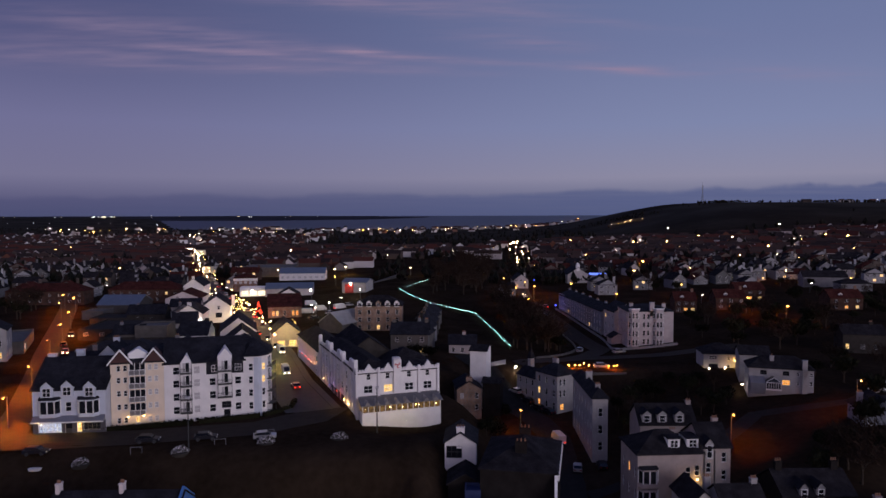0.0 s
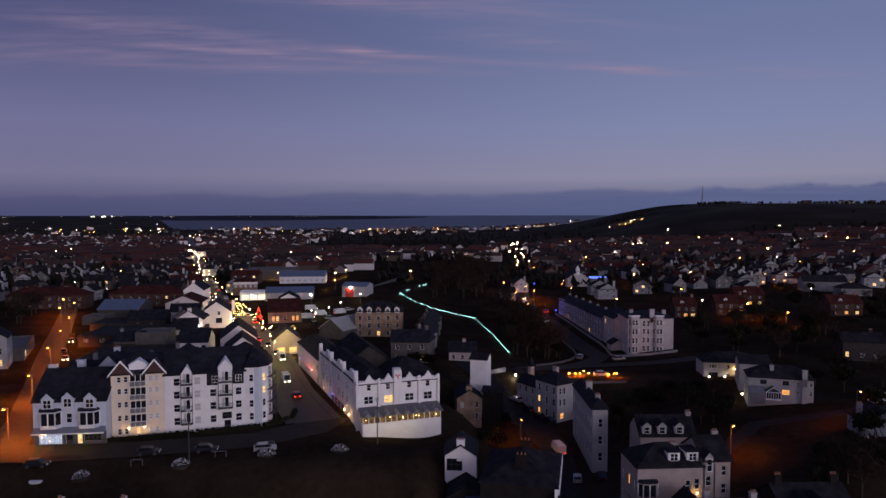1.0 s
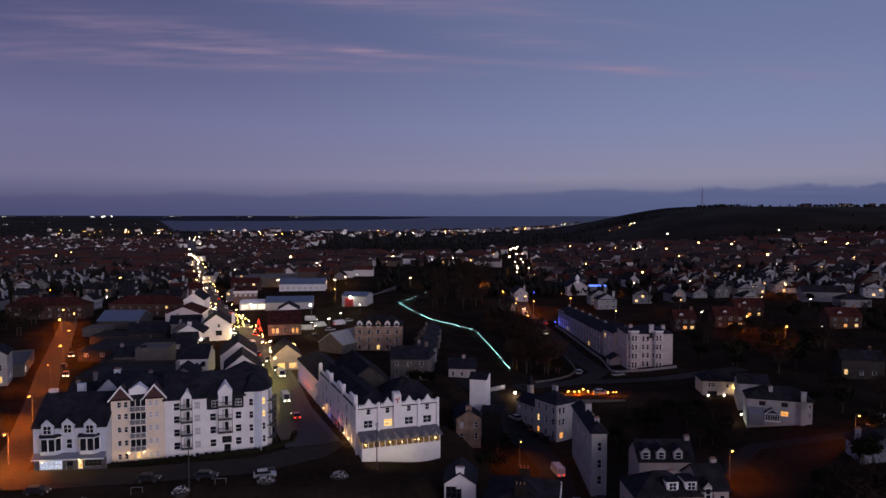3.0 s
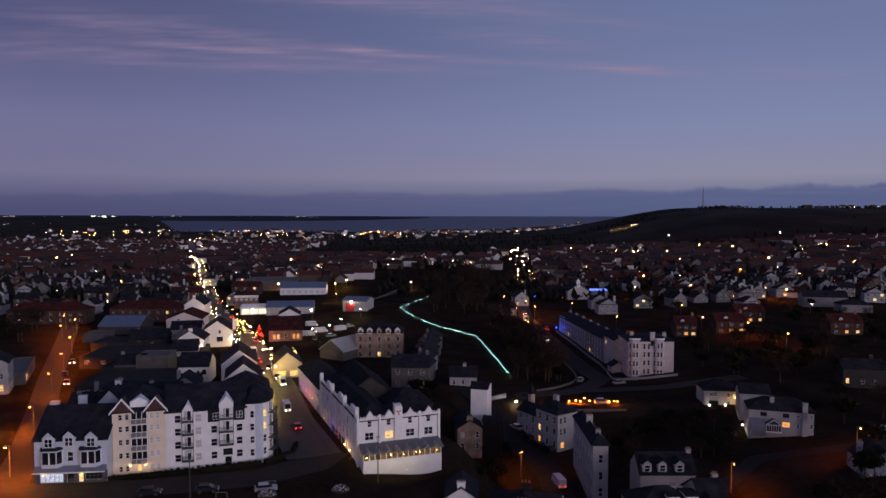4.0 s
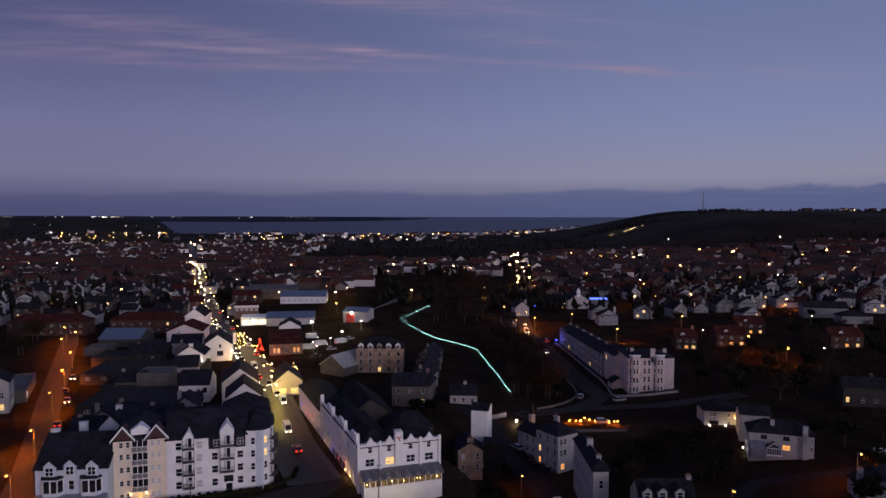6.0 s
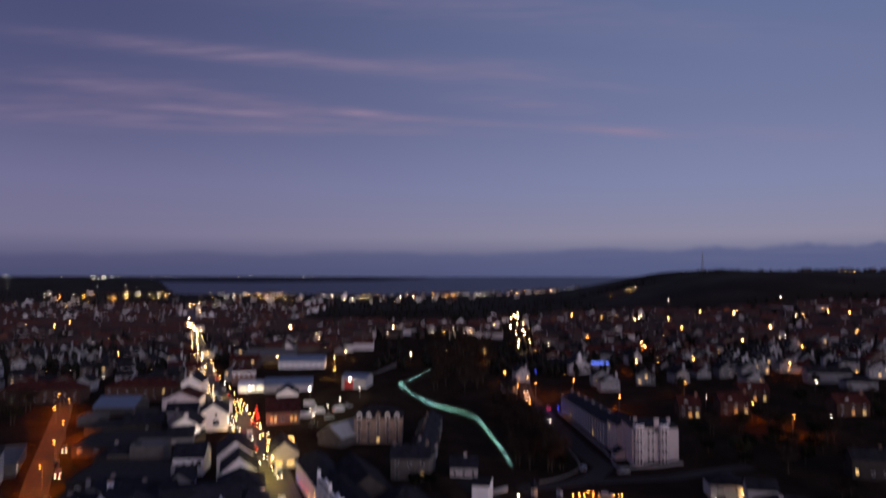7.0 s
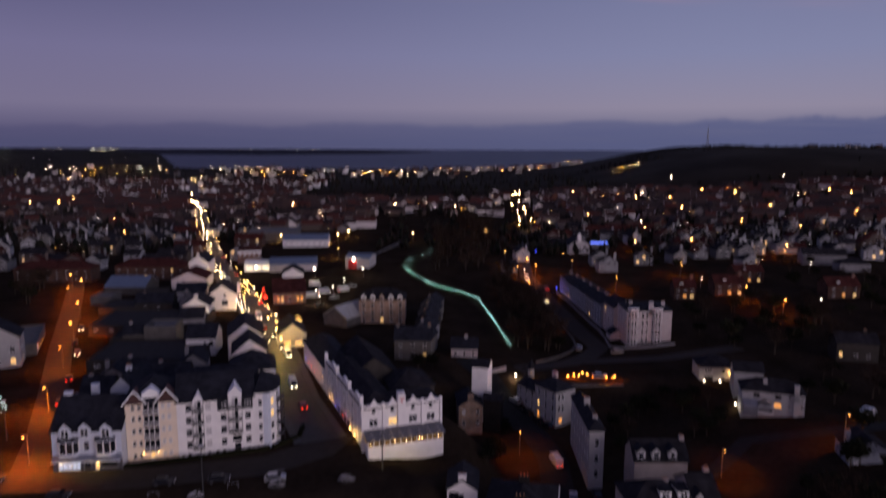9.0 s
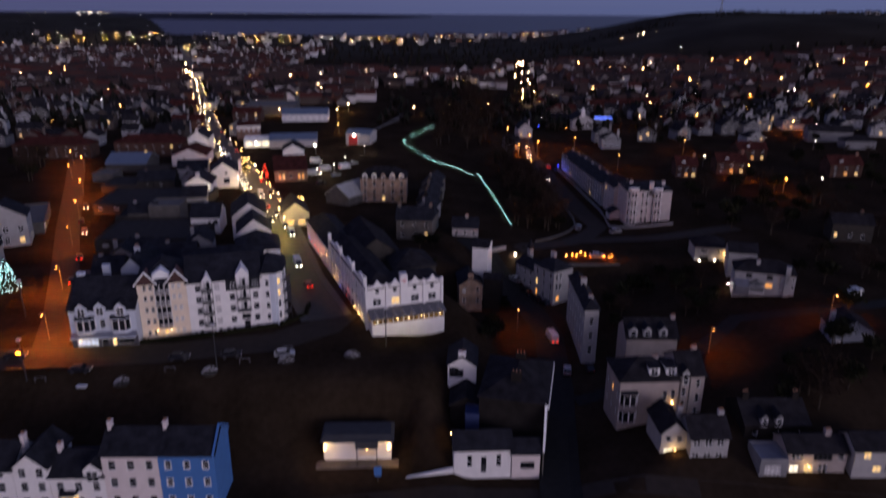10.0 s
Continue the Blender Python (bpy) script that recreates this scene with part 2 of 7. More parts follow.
REDTILE = coursed("red_tile", (0.075, 0.024, 0.020), (0.02, 0.009, 0.009), 0.3, 0.2, rough=0.9, spec=0.03)
PALEROOF = mat("pale_ribbed_sheet", (0.36, 0.345, 0.32), 0.6, amount=0.25)
HALLSTONE = mat("brown_stone", (0.055, 0.05, 0.05), 0.9, amount=0.35, bump=0.4)
METALROOF = mat("grey_sheet_roof", (0.11, 0.14, 0.20), 0.6, amount=0.2)
FLATROOF = mat("felt_roof", (0.035, 0.035, 0.04), 0.9, amount=0.3)
MAROON = mat("maroon_boards", (0.060, 0.022, 0.022), 0.8, amount=0.25)
TRIM = mat("white_trim", (0.78, 0.77, 0.78), 0.5, amount=0.06)
DTRIM = mat("dark_trim", (0.03, 0.03, 0.035), 0.5, amount=0.1)
STEEL = mat("grey_steel", (0.12, 0.12, 0.13), 0.45, 0.6, amount=0.15)
ASPHALT = mat("asphalt", (0.037, 0.028, 0.023), 0.9, amount=0.3, bump=0.3, bump_scale=20, spec=0.15)
ASPHALT_D = mat("dark_asphalt", (0.020, 0.019, 0.019), 0.9, amount=0.3, bump=0.3, bump_scale=20, spec=0.1)
PALEROAD = mat("paler_asphalt", (0.050, 0.042, 0.036), 0.6, amount=0.35, bump=0.2, bump_scale=12, spec=0.2)
PAVING = mat("paving", (0.062, 0.058, 0.055), 0.85, amount=0.25, bump=0.2)
def hazy_pasture(m):
    """Lawns and gardens give way to fields beyond the town, paler with distance to paint in haze."""
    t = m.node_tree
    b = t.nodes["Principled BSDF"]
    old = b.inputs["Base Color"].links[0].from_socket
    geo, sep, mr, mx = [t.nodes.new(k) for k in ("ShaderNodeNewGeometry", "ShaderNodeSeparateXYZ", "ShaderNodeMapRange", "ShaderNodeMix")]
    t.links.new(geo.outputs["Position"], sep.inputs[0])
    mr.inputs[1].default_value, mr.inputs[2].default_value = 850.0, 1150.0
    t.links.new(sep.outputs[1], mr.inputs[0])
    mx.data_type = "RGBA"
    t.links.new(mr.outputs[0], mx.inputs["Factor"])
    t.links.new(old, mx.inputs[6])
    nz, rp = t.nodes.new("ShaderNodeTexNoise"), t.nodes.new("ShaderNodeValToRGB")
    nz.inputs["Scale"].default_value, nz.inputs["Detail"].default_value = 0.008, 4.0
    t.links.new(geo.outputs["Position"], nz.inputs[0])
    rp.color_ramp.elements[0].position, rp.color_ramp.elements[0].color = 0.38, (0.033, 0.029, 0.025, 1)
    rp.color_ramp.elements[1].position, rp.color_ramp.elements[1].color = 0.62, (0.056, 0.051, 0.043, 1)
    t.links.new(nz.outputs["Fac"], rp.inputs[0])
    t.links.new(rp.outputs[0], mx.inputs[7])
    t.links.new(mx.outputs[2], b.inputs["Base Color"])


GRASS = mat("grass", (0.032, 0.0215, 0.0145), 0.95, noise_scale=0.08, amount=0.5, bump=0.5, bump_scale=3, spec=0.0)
hazy_pasture(GRASS)
BARK = mat("bark", (0.05, 0.038, 0.03), 0.95, amount=0.3, spec=0.1)
LEAF = mat("dark_foliage", (0.020, 0.020, 0.011), 0.9, amount=0.4, vary=0.5, spec=0.05)
TWIG = mat("bare_twigs", (0.032, 0.020, 0.015), 0.95, amount=0.3, vary=0.4, spec=0.05)
BUSHW = island("pale_shrub_leaves", [(0.42, 0.40, 0.44), (0.05, 0.05, 0.04), (0.60, 0.57, 0.62), (0.03, 0.03, 0.025), (0.20, 0.19, 0.2)])
HAZELAND = mat("headland_haze", (0.05, 0.05, 0.062), 0.95, noise_scale=0.01, amount=0.35, spec=0.0)
SEA = mat("sea", (0.042, 0.050, 0.092), 0.5, noise_scale=0.004, amount=0.2, spec=0.30)
POT = mat("clay_pot", (0.25, 0.13, 0.08), 0.9)
GLASS = pane_material("window_glass", 0.0, (1, 0.7, 0.35), 0.0)
SHOPGLASS = pane_material("shop_display", 1.0, (0.66, 0.76, 1.0), 1.3, 0.0, 7.0)
SHOPFRONT = mat("dark_shopfront_paint", (0.055, 0.055, 0.075), 0.6, amount=0.2)
VLEAD = mat("weathered_brown_lead", (0.12, 0.115, 0.125), 0.65, amount=0.25)
CANOPY = mat("grey_blue_lead", (0.15, 0.16, 0.205), 0.6, amount=0.2)
LITGLASS = pane_material("lit_window", 1.0, (1.0, 0.62, 0.22), 1.6)
LITWHITE = pane_material("lit_window_white", 1.0, (1.0, 0.86, 0.62), 2.4)
LITORANGE = pane_material("lit_window_orange", 1.0, (1.0, 0.40, 0.08), 1.6)
TOWNGLASS = pane_material("town_window", 0.08, (1.0, 0.60, 0.24), 2.4)
BALC = mat("grey_balcony_glass", (0.16, 0.15, 0.16), 0.3, amount=0.1)
CURTAIN = mat("net_curtain", (0.45, 0.43, 0.45), 0.9, amount=0.1)
BULB_O = mat("sodium_lens", (0.8, 0.5, 0.2), 0.4, emit=(1.0, 0.36, 0.06), power=26)
BULB_W = mat("white_lens", (0.8, 0.8, 0.8), 0.4, emit=(1.0, 0.86, 0.62), power=18)
BULB_Y = mat("warm_lens", (0.8, 0.7, 0.5), 0.4, emit=(1.0, 0.52, 0.15), power=20)
FAR_O = mat("far_sodium_lens", (0.8, 0.5, 0.2), 0.4, emit=(1.0, 0.42, 0.10), power=50)
FAR_Y = mat("far_warm_lens", (0.8, 0.7, 0.5), 0.4, emit=(1.0, 0.62, 0.27), power=50)
FAR_W = mat("far_white_lens", (0.8, 0.8, 0.8), 0.4, emit=(1.0, 0.86, 0.62), power=36)
BULB_B = mat("blue_lens", (0.1, 0.1, 0.8), 0.4, emit=(0.06, 0.10, 1.0), power=3)
BULB_G = mat("green_lens", (0.1, 0.8, 0.3), 0.4, emit=(0.03, 1.0, 0.35), power=2.5)
BULB_R = mat("red_lens", (0.8, 0.1, 0.05), 0.4, emit=(1.0, 0.04, 0.02), power=3)
TEAL = mat("teal_rope_light", (0.4, 0.8, 0.7), 0.4, emit=(0.5, 1.0, 0.88), power=15.0)


# ---- shapes ----
class Shape:
    """Collects faces, each with a material slot, for one mesh."""

    def __init__(self):
        self.v, self.f, self.s = [], [], []

    def face(self, pts, slot=0):
        k = len(self.v)
        self.v.extend(pts)
        self.f.append(tuple(range(k, k + len(pts))))
        self.s.append(slot)

    def box(self, x0, y0, z0, x1, y1, z1, slot=0, skip=""):
        k = len(self.v)
        self.v.extend([(x0, y0, z0), (x1, y0, z0), (x1, y1, z0), (x0, y1, z0), (x0, y0, z1), (x1, y0, z1), (x1, y1, z1), (x0, y1, z1)])
        for key, q in (("b", (0, 3, 2, 1)), ("t", (4, 5, 6, 7)), ("f", (0, 1, 5, 4)), ("r", (1, 2, 6, 5)), ("k", (2, 3, 7, 6)), ("l", (3, 0, 4, 7))):
            if key not in skip:
                self.f.append(tuple(k + i for i in q))
                self.s.append(slot)

    def solid(self, lower, upper, slot=0):
        """Joins two rings of points of one length into a closed body."""
        n, k = len(lower), len(self.v)
        self.v.extend(list(lower) + list(upper))
        self.f.append(tuple(k + i for i in reversed(range(n))))
        self.f.append(tuple(k + n + i for i in range(n)))
        for i in range(n):
            j = (i + 1) % n
            self.f.append((k + i, k + j, k + n + j, k + n + i))
        self.s.extend([slot] * (n + 2))

    def tube(self, a, b, ra, rb, sides=6, slot=0):
        a, b = Vector(a), Vector(b)
        d = (b - a).normalized()
        e = d.orthogonal().normalized()
        g = d.cross(e)
        ring = lambda c, r: [tuple(c + e * (r * math.cos(2 * math.pi * i / sides)) + g * (r * math.sin(2 * math.pi * i / sides))) for i in range(sides)]
        self.solid(ring(a, ra), ring(b, rb), slot)

    def ball(self, c, r, slot=0, seg=8, rings=5, squash=1.0):
        k = len(self.v)
        for j in range(1, rings):
            th = math.pi * j / rings
            for i in range(seg):
                ph = 2 * math.pi * i / seg
                self.v.append((c[0] + r * math.sin(th) * math.cos(ph), c[1] + r * math.sin(th) * math.sin(ph), c[2] + r * squash * math.cos(th)))
        top, bot = len(self.v), len(self.v) + 1
        self.v.extend([(c[0], c[1], c[2] + r * squash), (c[0], c[1], c[2] - r * squash)])
        for i in range(seg):
            i2 = (i + 1) % seg
            self.f.append((top, k + i, k + i2)), self.s.append(slot)
            self.f.append((bot, k + (rings - 2) * seg + i2, k + (rings - 2) * seg + i)), self.s.append(slot)
            for j in range(rings - 2):
                a = k + j * seg
                self.f.append((a + i, a + seg + i, a + seg + i2, a + i2)), self.s.append(slot)

    def bars(self, us, vs, y0, y1, solid_cell, slot=0):
        """A flat grille welded into one piece: cells of the grid us by vs for which solid_cell(i, j) holds."""
        ids = {}

        def at(i, j, y):
            if (i, j, y) not in ids:
                ids[i, j, y] = len(self.v)
                self.v.append((us[i], y, vs[j]))
            return ids[i, j, y]

        on = lambda i, j: 0 <= i < len(us) - 1 and 0 <= j < len(vs) - 1 and solid_cell(i, j)
        for i in range(len(us) - 1):
            for j in range(len(vs) - 1):
                if not on(i, j):
                    continue
                quads = [[(i, j, y0), (i + 1, j, y0), (i + 1, j + 1, y0), (i, j + 1, y0)], [(i, j + 1, y1), (i + 1, j + 1, y1), (i + 1, j, y1), (i, j, y1)]]
                if not on(i - 1, j):
                    quads.append([(i, j, y1), (i, j, y0), (i, j + 1, y0), (i, j + 1, y1)])
                if not on(i + 1, j):
                    quads.append([(i + 1, j, y0), (i + 1, j, y1), (i + 1, j + 1, y1), (i + 1, j + 1, y0)])
                if not on(i, j - 1):
                    quads.append([(i, j, y1), (i + 1, j, y1), (i + 1, j, y0), (i, j, y0)])
                if not on(i, j + 1):
                    quads.append([(i, j + 1, y0), (i + 1, j + 1, y0), (i + 1, j + 1, y1), (i, j + 1, y1)])
                for q in quads:
                    self.f.append(tuple(at(*c) for c in q))
                    self.s.append(slot)

    def railing(self, x0, x1, z0, z1, y0, y1, n):
        """Balusters between a top and a bottom rail, in one piece."""
        us = []
        for k in range(n + 1):
            c = x0 + (x1 - x0) * k / n
            us += [c - 0.025, c + 0.025]
        vs = [z0, z0 + 0.06, z1 - 0.08, z1]
        self.bars(us, vs, y0, y1, lambda i, j: j != 1 or i % 2 == 0)

    def crenels(self, x0, x1, z0, z1, z2, n, y0, y1):
        """A parapet whose top steps up and down n times."""
        pts = [(x1, z0), (x0, z0)]
        step = (x1 - x0) / n
        for k in range(n):
            a = x0 + k * step
            pts += [(a, z2), (a + step * 0.55, z2), (a + step * 0.55, z1), (a + step, z1)]
        self.solid([(x, y0, z) for x, z in pts], [(x, y1, z) for x, z in pts])

    def mesh(self, name, *mats):
        me = bpy.data.meshes.new(name)
        me.from_pydata(self.v, [], self.f)
        for m in mats:
            me.materials.append(m)
        if any(self.s):
            me.polygons.foreach_set("material_index", self.s)
        me.update()
        return me


def part(name, shape, material, parent, label="", m=None):
    """One mesh object under a thing or a part."""
    data = shape
    if isinstance(shape, Shape):
        data = shape.mesh(name, *(material if isinstance(material, tuple) else (material,)))
    ob = new(name, data)
    ob.parent = parent
    if m is not None:
        ob.matrix_basis = m
    return tagged(ob, label) if label else ob


def thing(name, m, label, category, group=""):
    e = new(name)
    e.empty_display_size = 0.3
    e.matrix_basis = m
    return tagged(e, label, category, group)


def setting(name, shape, *mats):
    return tagged(new(name, shape.mesh(name, *mats)), kind="structure")


def ss(a, b, v):
    t = min(1.0, max(0.0, (v - a) / (b - a)))
    return t * t * (3 - 2 * t)
def valley_x(y):
    return 14 + 16 * ss(100, 165, y) - 12 * ss(186, 215, y)
def plateau(x, y):
    z = 1.2 + 0.004 * max(0.0, min(y, 1700) - 350)
    z -= 4.5 * math.exp(-((x - 48) / 34) ** 2 - ((y - 246) / 45) ** 2)
    z += 55 * ss(195, 560, x) * ss(550, 1400, y) * (1 - ss(1550, 1950, y))
    z += 3.4 * math.exp(-((x + 20) / 45) ** 2 - ((y - 384) / 60) ** 2) - 2.0 * math.exp(-((x - 22) / 25) ** 2 - ((y - 300) / 32) ** 2)
    z += 6 * ss(60, 260, x) * ss(150, 500, y)
    return z
def ground_height(x, y):
    zp = plateau(x, y)
    zv = -12.0 + 3.0 * ss(125, 184, y) + 7.0 * ss(184, 210, y)
    d = x - valley_x(y)
    if d > 0:
        side = min(1.0, max(0.0, (d - 8) / 62.0)); side = side * (1.25 - 0.25 * side)
        side = min(1.0, side)
    else:
        dip = math.exp(-((y - 180) / 17) ** 2)
        side = ss(9 + 17 * dip, 24 + 12 * dip, -d)
    low = zv + (zp - zv) * side
    if d < 0:
        cut = ss(106, 126, y + 0.06 * (x + 20))
        low = min(low, -11.5 + (zp + 11.5) * cut)
    else:
        low = min(low, -11.5 + (zp + 11.5) * ss(85, 150, y) + 2.5 * ss(97, 128, y))
    north = ss(186, 197, y) if d > 6 else ss(196, 216, y)
    z = low + (zp - low) * north
    z -= 3.0 * math.exp(-((x + 2) / 10) ** 2 - ((y - 146) / 9) ** 2) + 1.0 * math.exp(-((x + 15) / 8) ** 2 - ((y - 142) / 6) ** 2)
    k = ss(-27, -23.5, x) * (1 - ss(-8, -4, x)) * ss(100, 106, y) * (1 - ss(117, 121, y))
    z += (min(z, -10.5) - z) * k
    z += 8.0 * math.exp(-((x - 6.5) / 5.0) ** 2 - ((y - 188.5) / 5.5) ** 2)
    if y < 100:
        z = -12 - 2.5 * ss(100, 40, y)
    if y > 1700:
        land = ss(-0.33, -0.42, x / y)
        z += (y - 1700) / 3200.0 * 27 * land - 26 * ss(1750, 2000, y) * (1 - land)
    return z


# ---- ground ----
def spaced(stops):
    """Coordinates from stops (start, step): each step holds up to the next start."""
    out = []
    for (a, s), (b, _) in zip(stops, stops[1:]):
        n = max(1, round((b - a) / s))
        out += [a + (b - a) * i / n for i in range(n)]
    return out + [stops[-1][0]]


gx = spaced([(-4700, 300), (-1500, 100), (-500, 30), (-140, 6), (-20, 2), (110, 6), (200, 20), (700, 50), (1500, 300), (4700, 300)])
gy = spaced([(-400, 80), (80, 4), (100, 2), (220, 6), (340, 25), (900, 40), (2000, 100), (4900, 100)])
sheet = Shape()
sheet.v = [(x, y, ground_height(x, y)) for y in gy for x in gx]
nx = len(gx)
sheet.f = [(j * nx + i, j * nx + i + 1, (j + 1) * nx + i + 1, (j + 1) * nx + i) for j in range(len(gy) - 1) for i in range(nx - 1)]
sheet.s = [0] * len(sheet.f)
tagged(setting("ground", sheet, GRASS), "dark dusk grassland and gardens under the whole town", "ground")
for poly in bpy.data.meshes["ground"].polygons:
    poly.use_smooth = True
water = Shape()
shore_line = [(-640, 1900), (-860, 2080), (-980, 2250), (-1000, 2420), (-1150, 2560), (-1120, 2750), (-1420, 2900), (-1750, 3150), (-2300, 3350)]
sea_z = lambda y: -7 + 40 * (y - 1900) / 2990
for (xa, ya), (xb, yb) in zip(shore_line, shore_line[1:]):
    water.face([(xa, ya, sea_z(ya)), (1500, ya, sea_z(ya)), (1500, yb, sea_z(yb)), (xb, yb, sea_z(yb))])
water.face([(-2300, 3350, sea_z(3350)), (1500, 3350, sea_z(3350)), (1700, 4890, 33), (-3000, 4890, 33)])
tagged(setting("water", water, SEA), "calm dark blue sea in the bay", "sea")
headland = Shape()
coast = [(-3200, 3150), (-2300, 3250), (-1750, 3330), (-1300, 3420), (-900, 3380), (-620, 3520), (-380, 3650), (-220, 3900), (-90, 4150), (-60, 4300)]
for (xa, ya), (xb, yb) in zip(coast, coast[1:]):
    za, zb = sea_z(ya), sea_z(yb)
    ta, tb = 34.6 + 1.2 * math.sin(xa * 0.004), 34.6 + 1.2 * math.sin(xb * 0.004)
    if xb > -300:
        ta, tb = sea_z(4400) + (4 if xa < -230 else 1.5), sea_z(4400) + 1.5
    headland.solid([(xa, ya, za - 4), (xb, yb, zb - 4), (xb, 4500, 20), (xa, 4500, 20)], [(xa, ya + 20, za + 2.5), (xb, yb + 20, zb + 2.5), (xb, 4500, tb), (xa, 4500, ta)])
tagged(setting("headland", headland, HAZELAND), "low dark headland across the bay", "headland")


def drape(points, width, lift=0.06, step=3.0, across=4):
    """A strip along points that follows the ground."""
    s = Shape()
    pts = []
    for a, b in zip(points, points[1:]):
        a, b = Vector(a), Vector(b)
        n = max(1, int((b - a).length / step))
        pts += [a.lerp(b, i / n) for i in range(n)]
    pts.append(Vector(points[-1]))
    rows = []
    for i, p in enumerate(pts):
        d = (pts[min(i + 1, len(pts) - 1)] - pts[max(i - 1, 0)]).normalized()
        nrm = Vector((-d.y, d.x))
        row = []
        for k in range(across + 1):
            q = p + nrm * (width * (k / across - 0.5))
            row.append((q.x, q.y))
        zs = [ground_height(*q) for q in row]
        z = max(zs) if width < 14 else None
        rows.append([(q[0], q[1], (max(zz, z - 0.35) if z is not None else zz) + lift) for q, zz in zip(row, zs)])
    for r1, r2 in zip(rows, rows[1:]):
        for k in range(across):
            s.face([r1[k + 1], r1[k], r2[k], r2[k + 1]])
    return s


def road(name, points, width, label, kerbs=True, material=None, lift=0.06):
    tagged(setting(name, drape(points, width, lift), material or ASPHALT), label, "road")
    if kerbs:
        pts = [Vector(p) for p in points]
        for sgn in (-1, 1):
            line = []
            for i, p in enumerate(pts):
                d = (pts[min(i + 1, len(pts) - 1)] - pts[max(i - 1, 0)]).normalized()
                line.append(tuple(p + Vector((-d.y, d.x)) * sgn * (width / 2 + 0.9)))
            tagged(setting("pavement", drape(line, 1.8, lift=lift + 0.12, across=2), PAVING), "grey paved footway beside the road", "pavement")


road("promenade_road", [(-120, 126.5), (-80, 130.5), (-58, 132.5), (-36, 138), (-27, 146), (-24, 154)], 9.0, "dark asphalt upper promenade with parked cars", False)
road("orange_street", [(-81, 127), (-91, 152), (-106, 184), (-123, 219), (-147, 271), (-168, 316), (-200, 380)], 7.2, "asphalt street under orange lamps", False, lift=0.13)
road("high_street", [(-27, 150), (-38, 176), (-50, 212), (-66, 255), (-92, 312), (-111, 352), (-128, 392), (-170, 500), (-228, 660), (-322, 918), (-398, 1120), (-446, 1250)], 8.5, "shopping street lit by festive lamps", material=PALEROAD, lift=0.13)
road("brew_road", [(20, 88), (22, 108), (26.5, 140), (28, 164), (25.2, 178), (19.5, 192), (12.5, 206), (8, 214)], 7.5, "dark asphalt street that runs down to the beach", False, material=ASPHALT_D, lift=0.17)
road("glen_road", [(24, 206.5), (33, 211), (42, 217), (49, 226), (56, 238), (52, 270), (47, 310), (44, 350), (48, 400), (60, 500), (74, 620), (90, 800)], 7.0, "asphalt road along the wooded glen", False)
road("hotel_road", [(46, 219), (58, 220), (72, 219), (86, 222), (100, 226)], 6.5, "dark asphalt road in front of the hotel", False, lift=0.1)
road("lower_promenade", [(-130, 86), (-60, 88), (0, 98), (30, 98), (90, 92)], 15.0, "dark asphalt lower promenade by the beach", False)
road("hill_road", [(30, 135), (52, 140), (66, 152), (74, 160), (100, 158), (130, 166)], 4.0, "narrow asphalt lane up the slope", False, ASPHALT_D)


# ---- building kit ----
pane_cache = {}


def window_meshes(w, h, style):
    key = (round(w, 2), round(h, 2), style)
    if key in pane_cache:
        return pane_cache[key]
    fr = Shape()
    t = 0.2 if style == "trim" else 0.065 if w < 1.6 else 0.09
    depth = 0.10
    if "door" not in style:
        n = max(1, round(w / 0.85))
        us = [0.0, t]
        for i in range(1, n):
            us += [w * i / n - 0.04, w * i / n + 0.04]
        us += [w - t, w]
        vs = [0.0, t, h * 0.5 - 0.035, h * 0.5 + 0.035, h - t, h]
        fr.bars(us, vs, -depth, 0.0, lambda i, j: i % 2 == 0 or j % 2 == 0)
    else:
        fr.bars([0, t, w - t, w], [0, h * 0.45, h - t, h], -depth, 0.0, lambda i, j: i != 1 or j != 1)
    pa = Shape()
    pa.box(t * 0.5, -0.03, t * 0.5, w - t * 0.5, 0.02, h - t * 0.5)
    glass = {"lit": LITGLASS, "lit_w": LITWHITE, "lit_o": LITORANGE, "town": TOWNGLASS, "net": CURTAIN, "door_lit": LITGLASS, "shop": SHOPGLASS}.get(style, GLASS)
    frame_mat = DTRIM if style in ("dark", "door") else TRIM
    pane_cache[key] = (fr.mesh("window", frame_mat), pa.mesh("pane", glass))
    return pane_cache[key]


def facade(s, holes, w, h, place, base=0.0, reveal=0.2):
    """A wall face w by h with real openings; place(u, depth, v) gives the point."""
    us = sorted({0.0, w, *[min(max(a, 0), w) for o in holes for a in (o[0], o[0] + o[2])]})
    vs = sorted({base, h, *[a for o in holes for a in (o[1], o[1] + o[3])]})
    for u0, u1 in zip(us, us[1:]):
        for v0, v1 in zip(vs, vs[1:]):
            um, vm = (u0 + u1) / 2, (v0 + v1) / 2
            if not any(o[0] < um < o[0] + o[2] and o[1] < vm < o[1] + o[3] for o in holes):
                s.face([place(u0, 0, v0), place(u1, 0, v0), place(u1, 0, v1), place(u0, 0, v1)])
    for o in holes:
        a, b, c, d = o[0], o[0] + o[2], o[1], o[1] + o[3]
        for p, q in (((a, c), (b, c)), ((b, c), (b, d)), ((b, d), (a, d)), ((a, d), (a, c))):
            s.face([place(*(p[0], 0, p[1])), place(p[0], reveal, p[1]), place(q[0], reveal, q[1]), place(q[0], 0, q[1])])


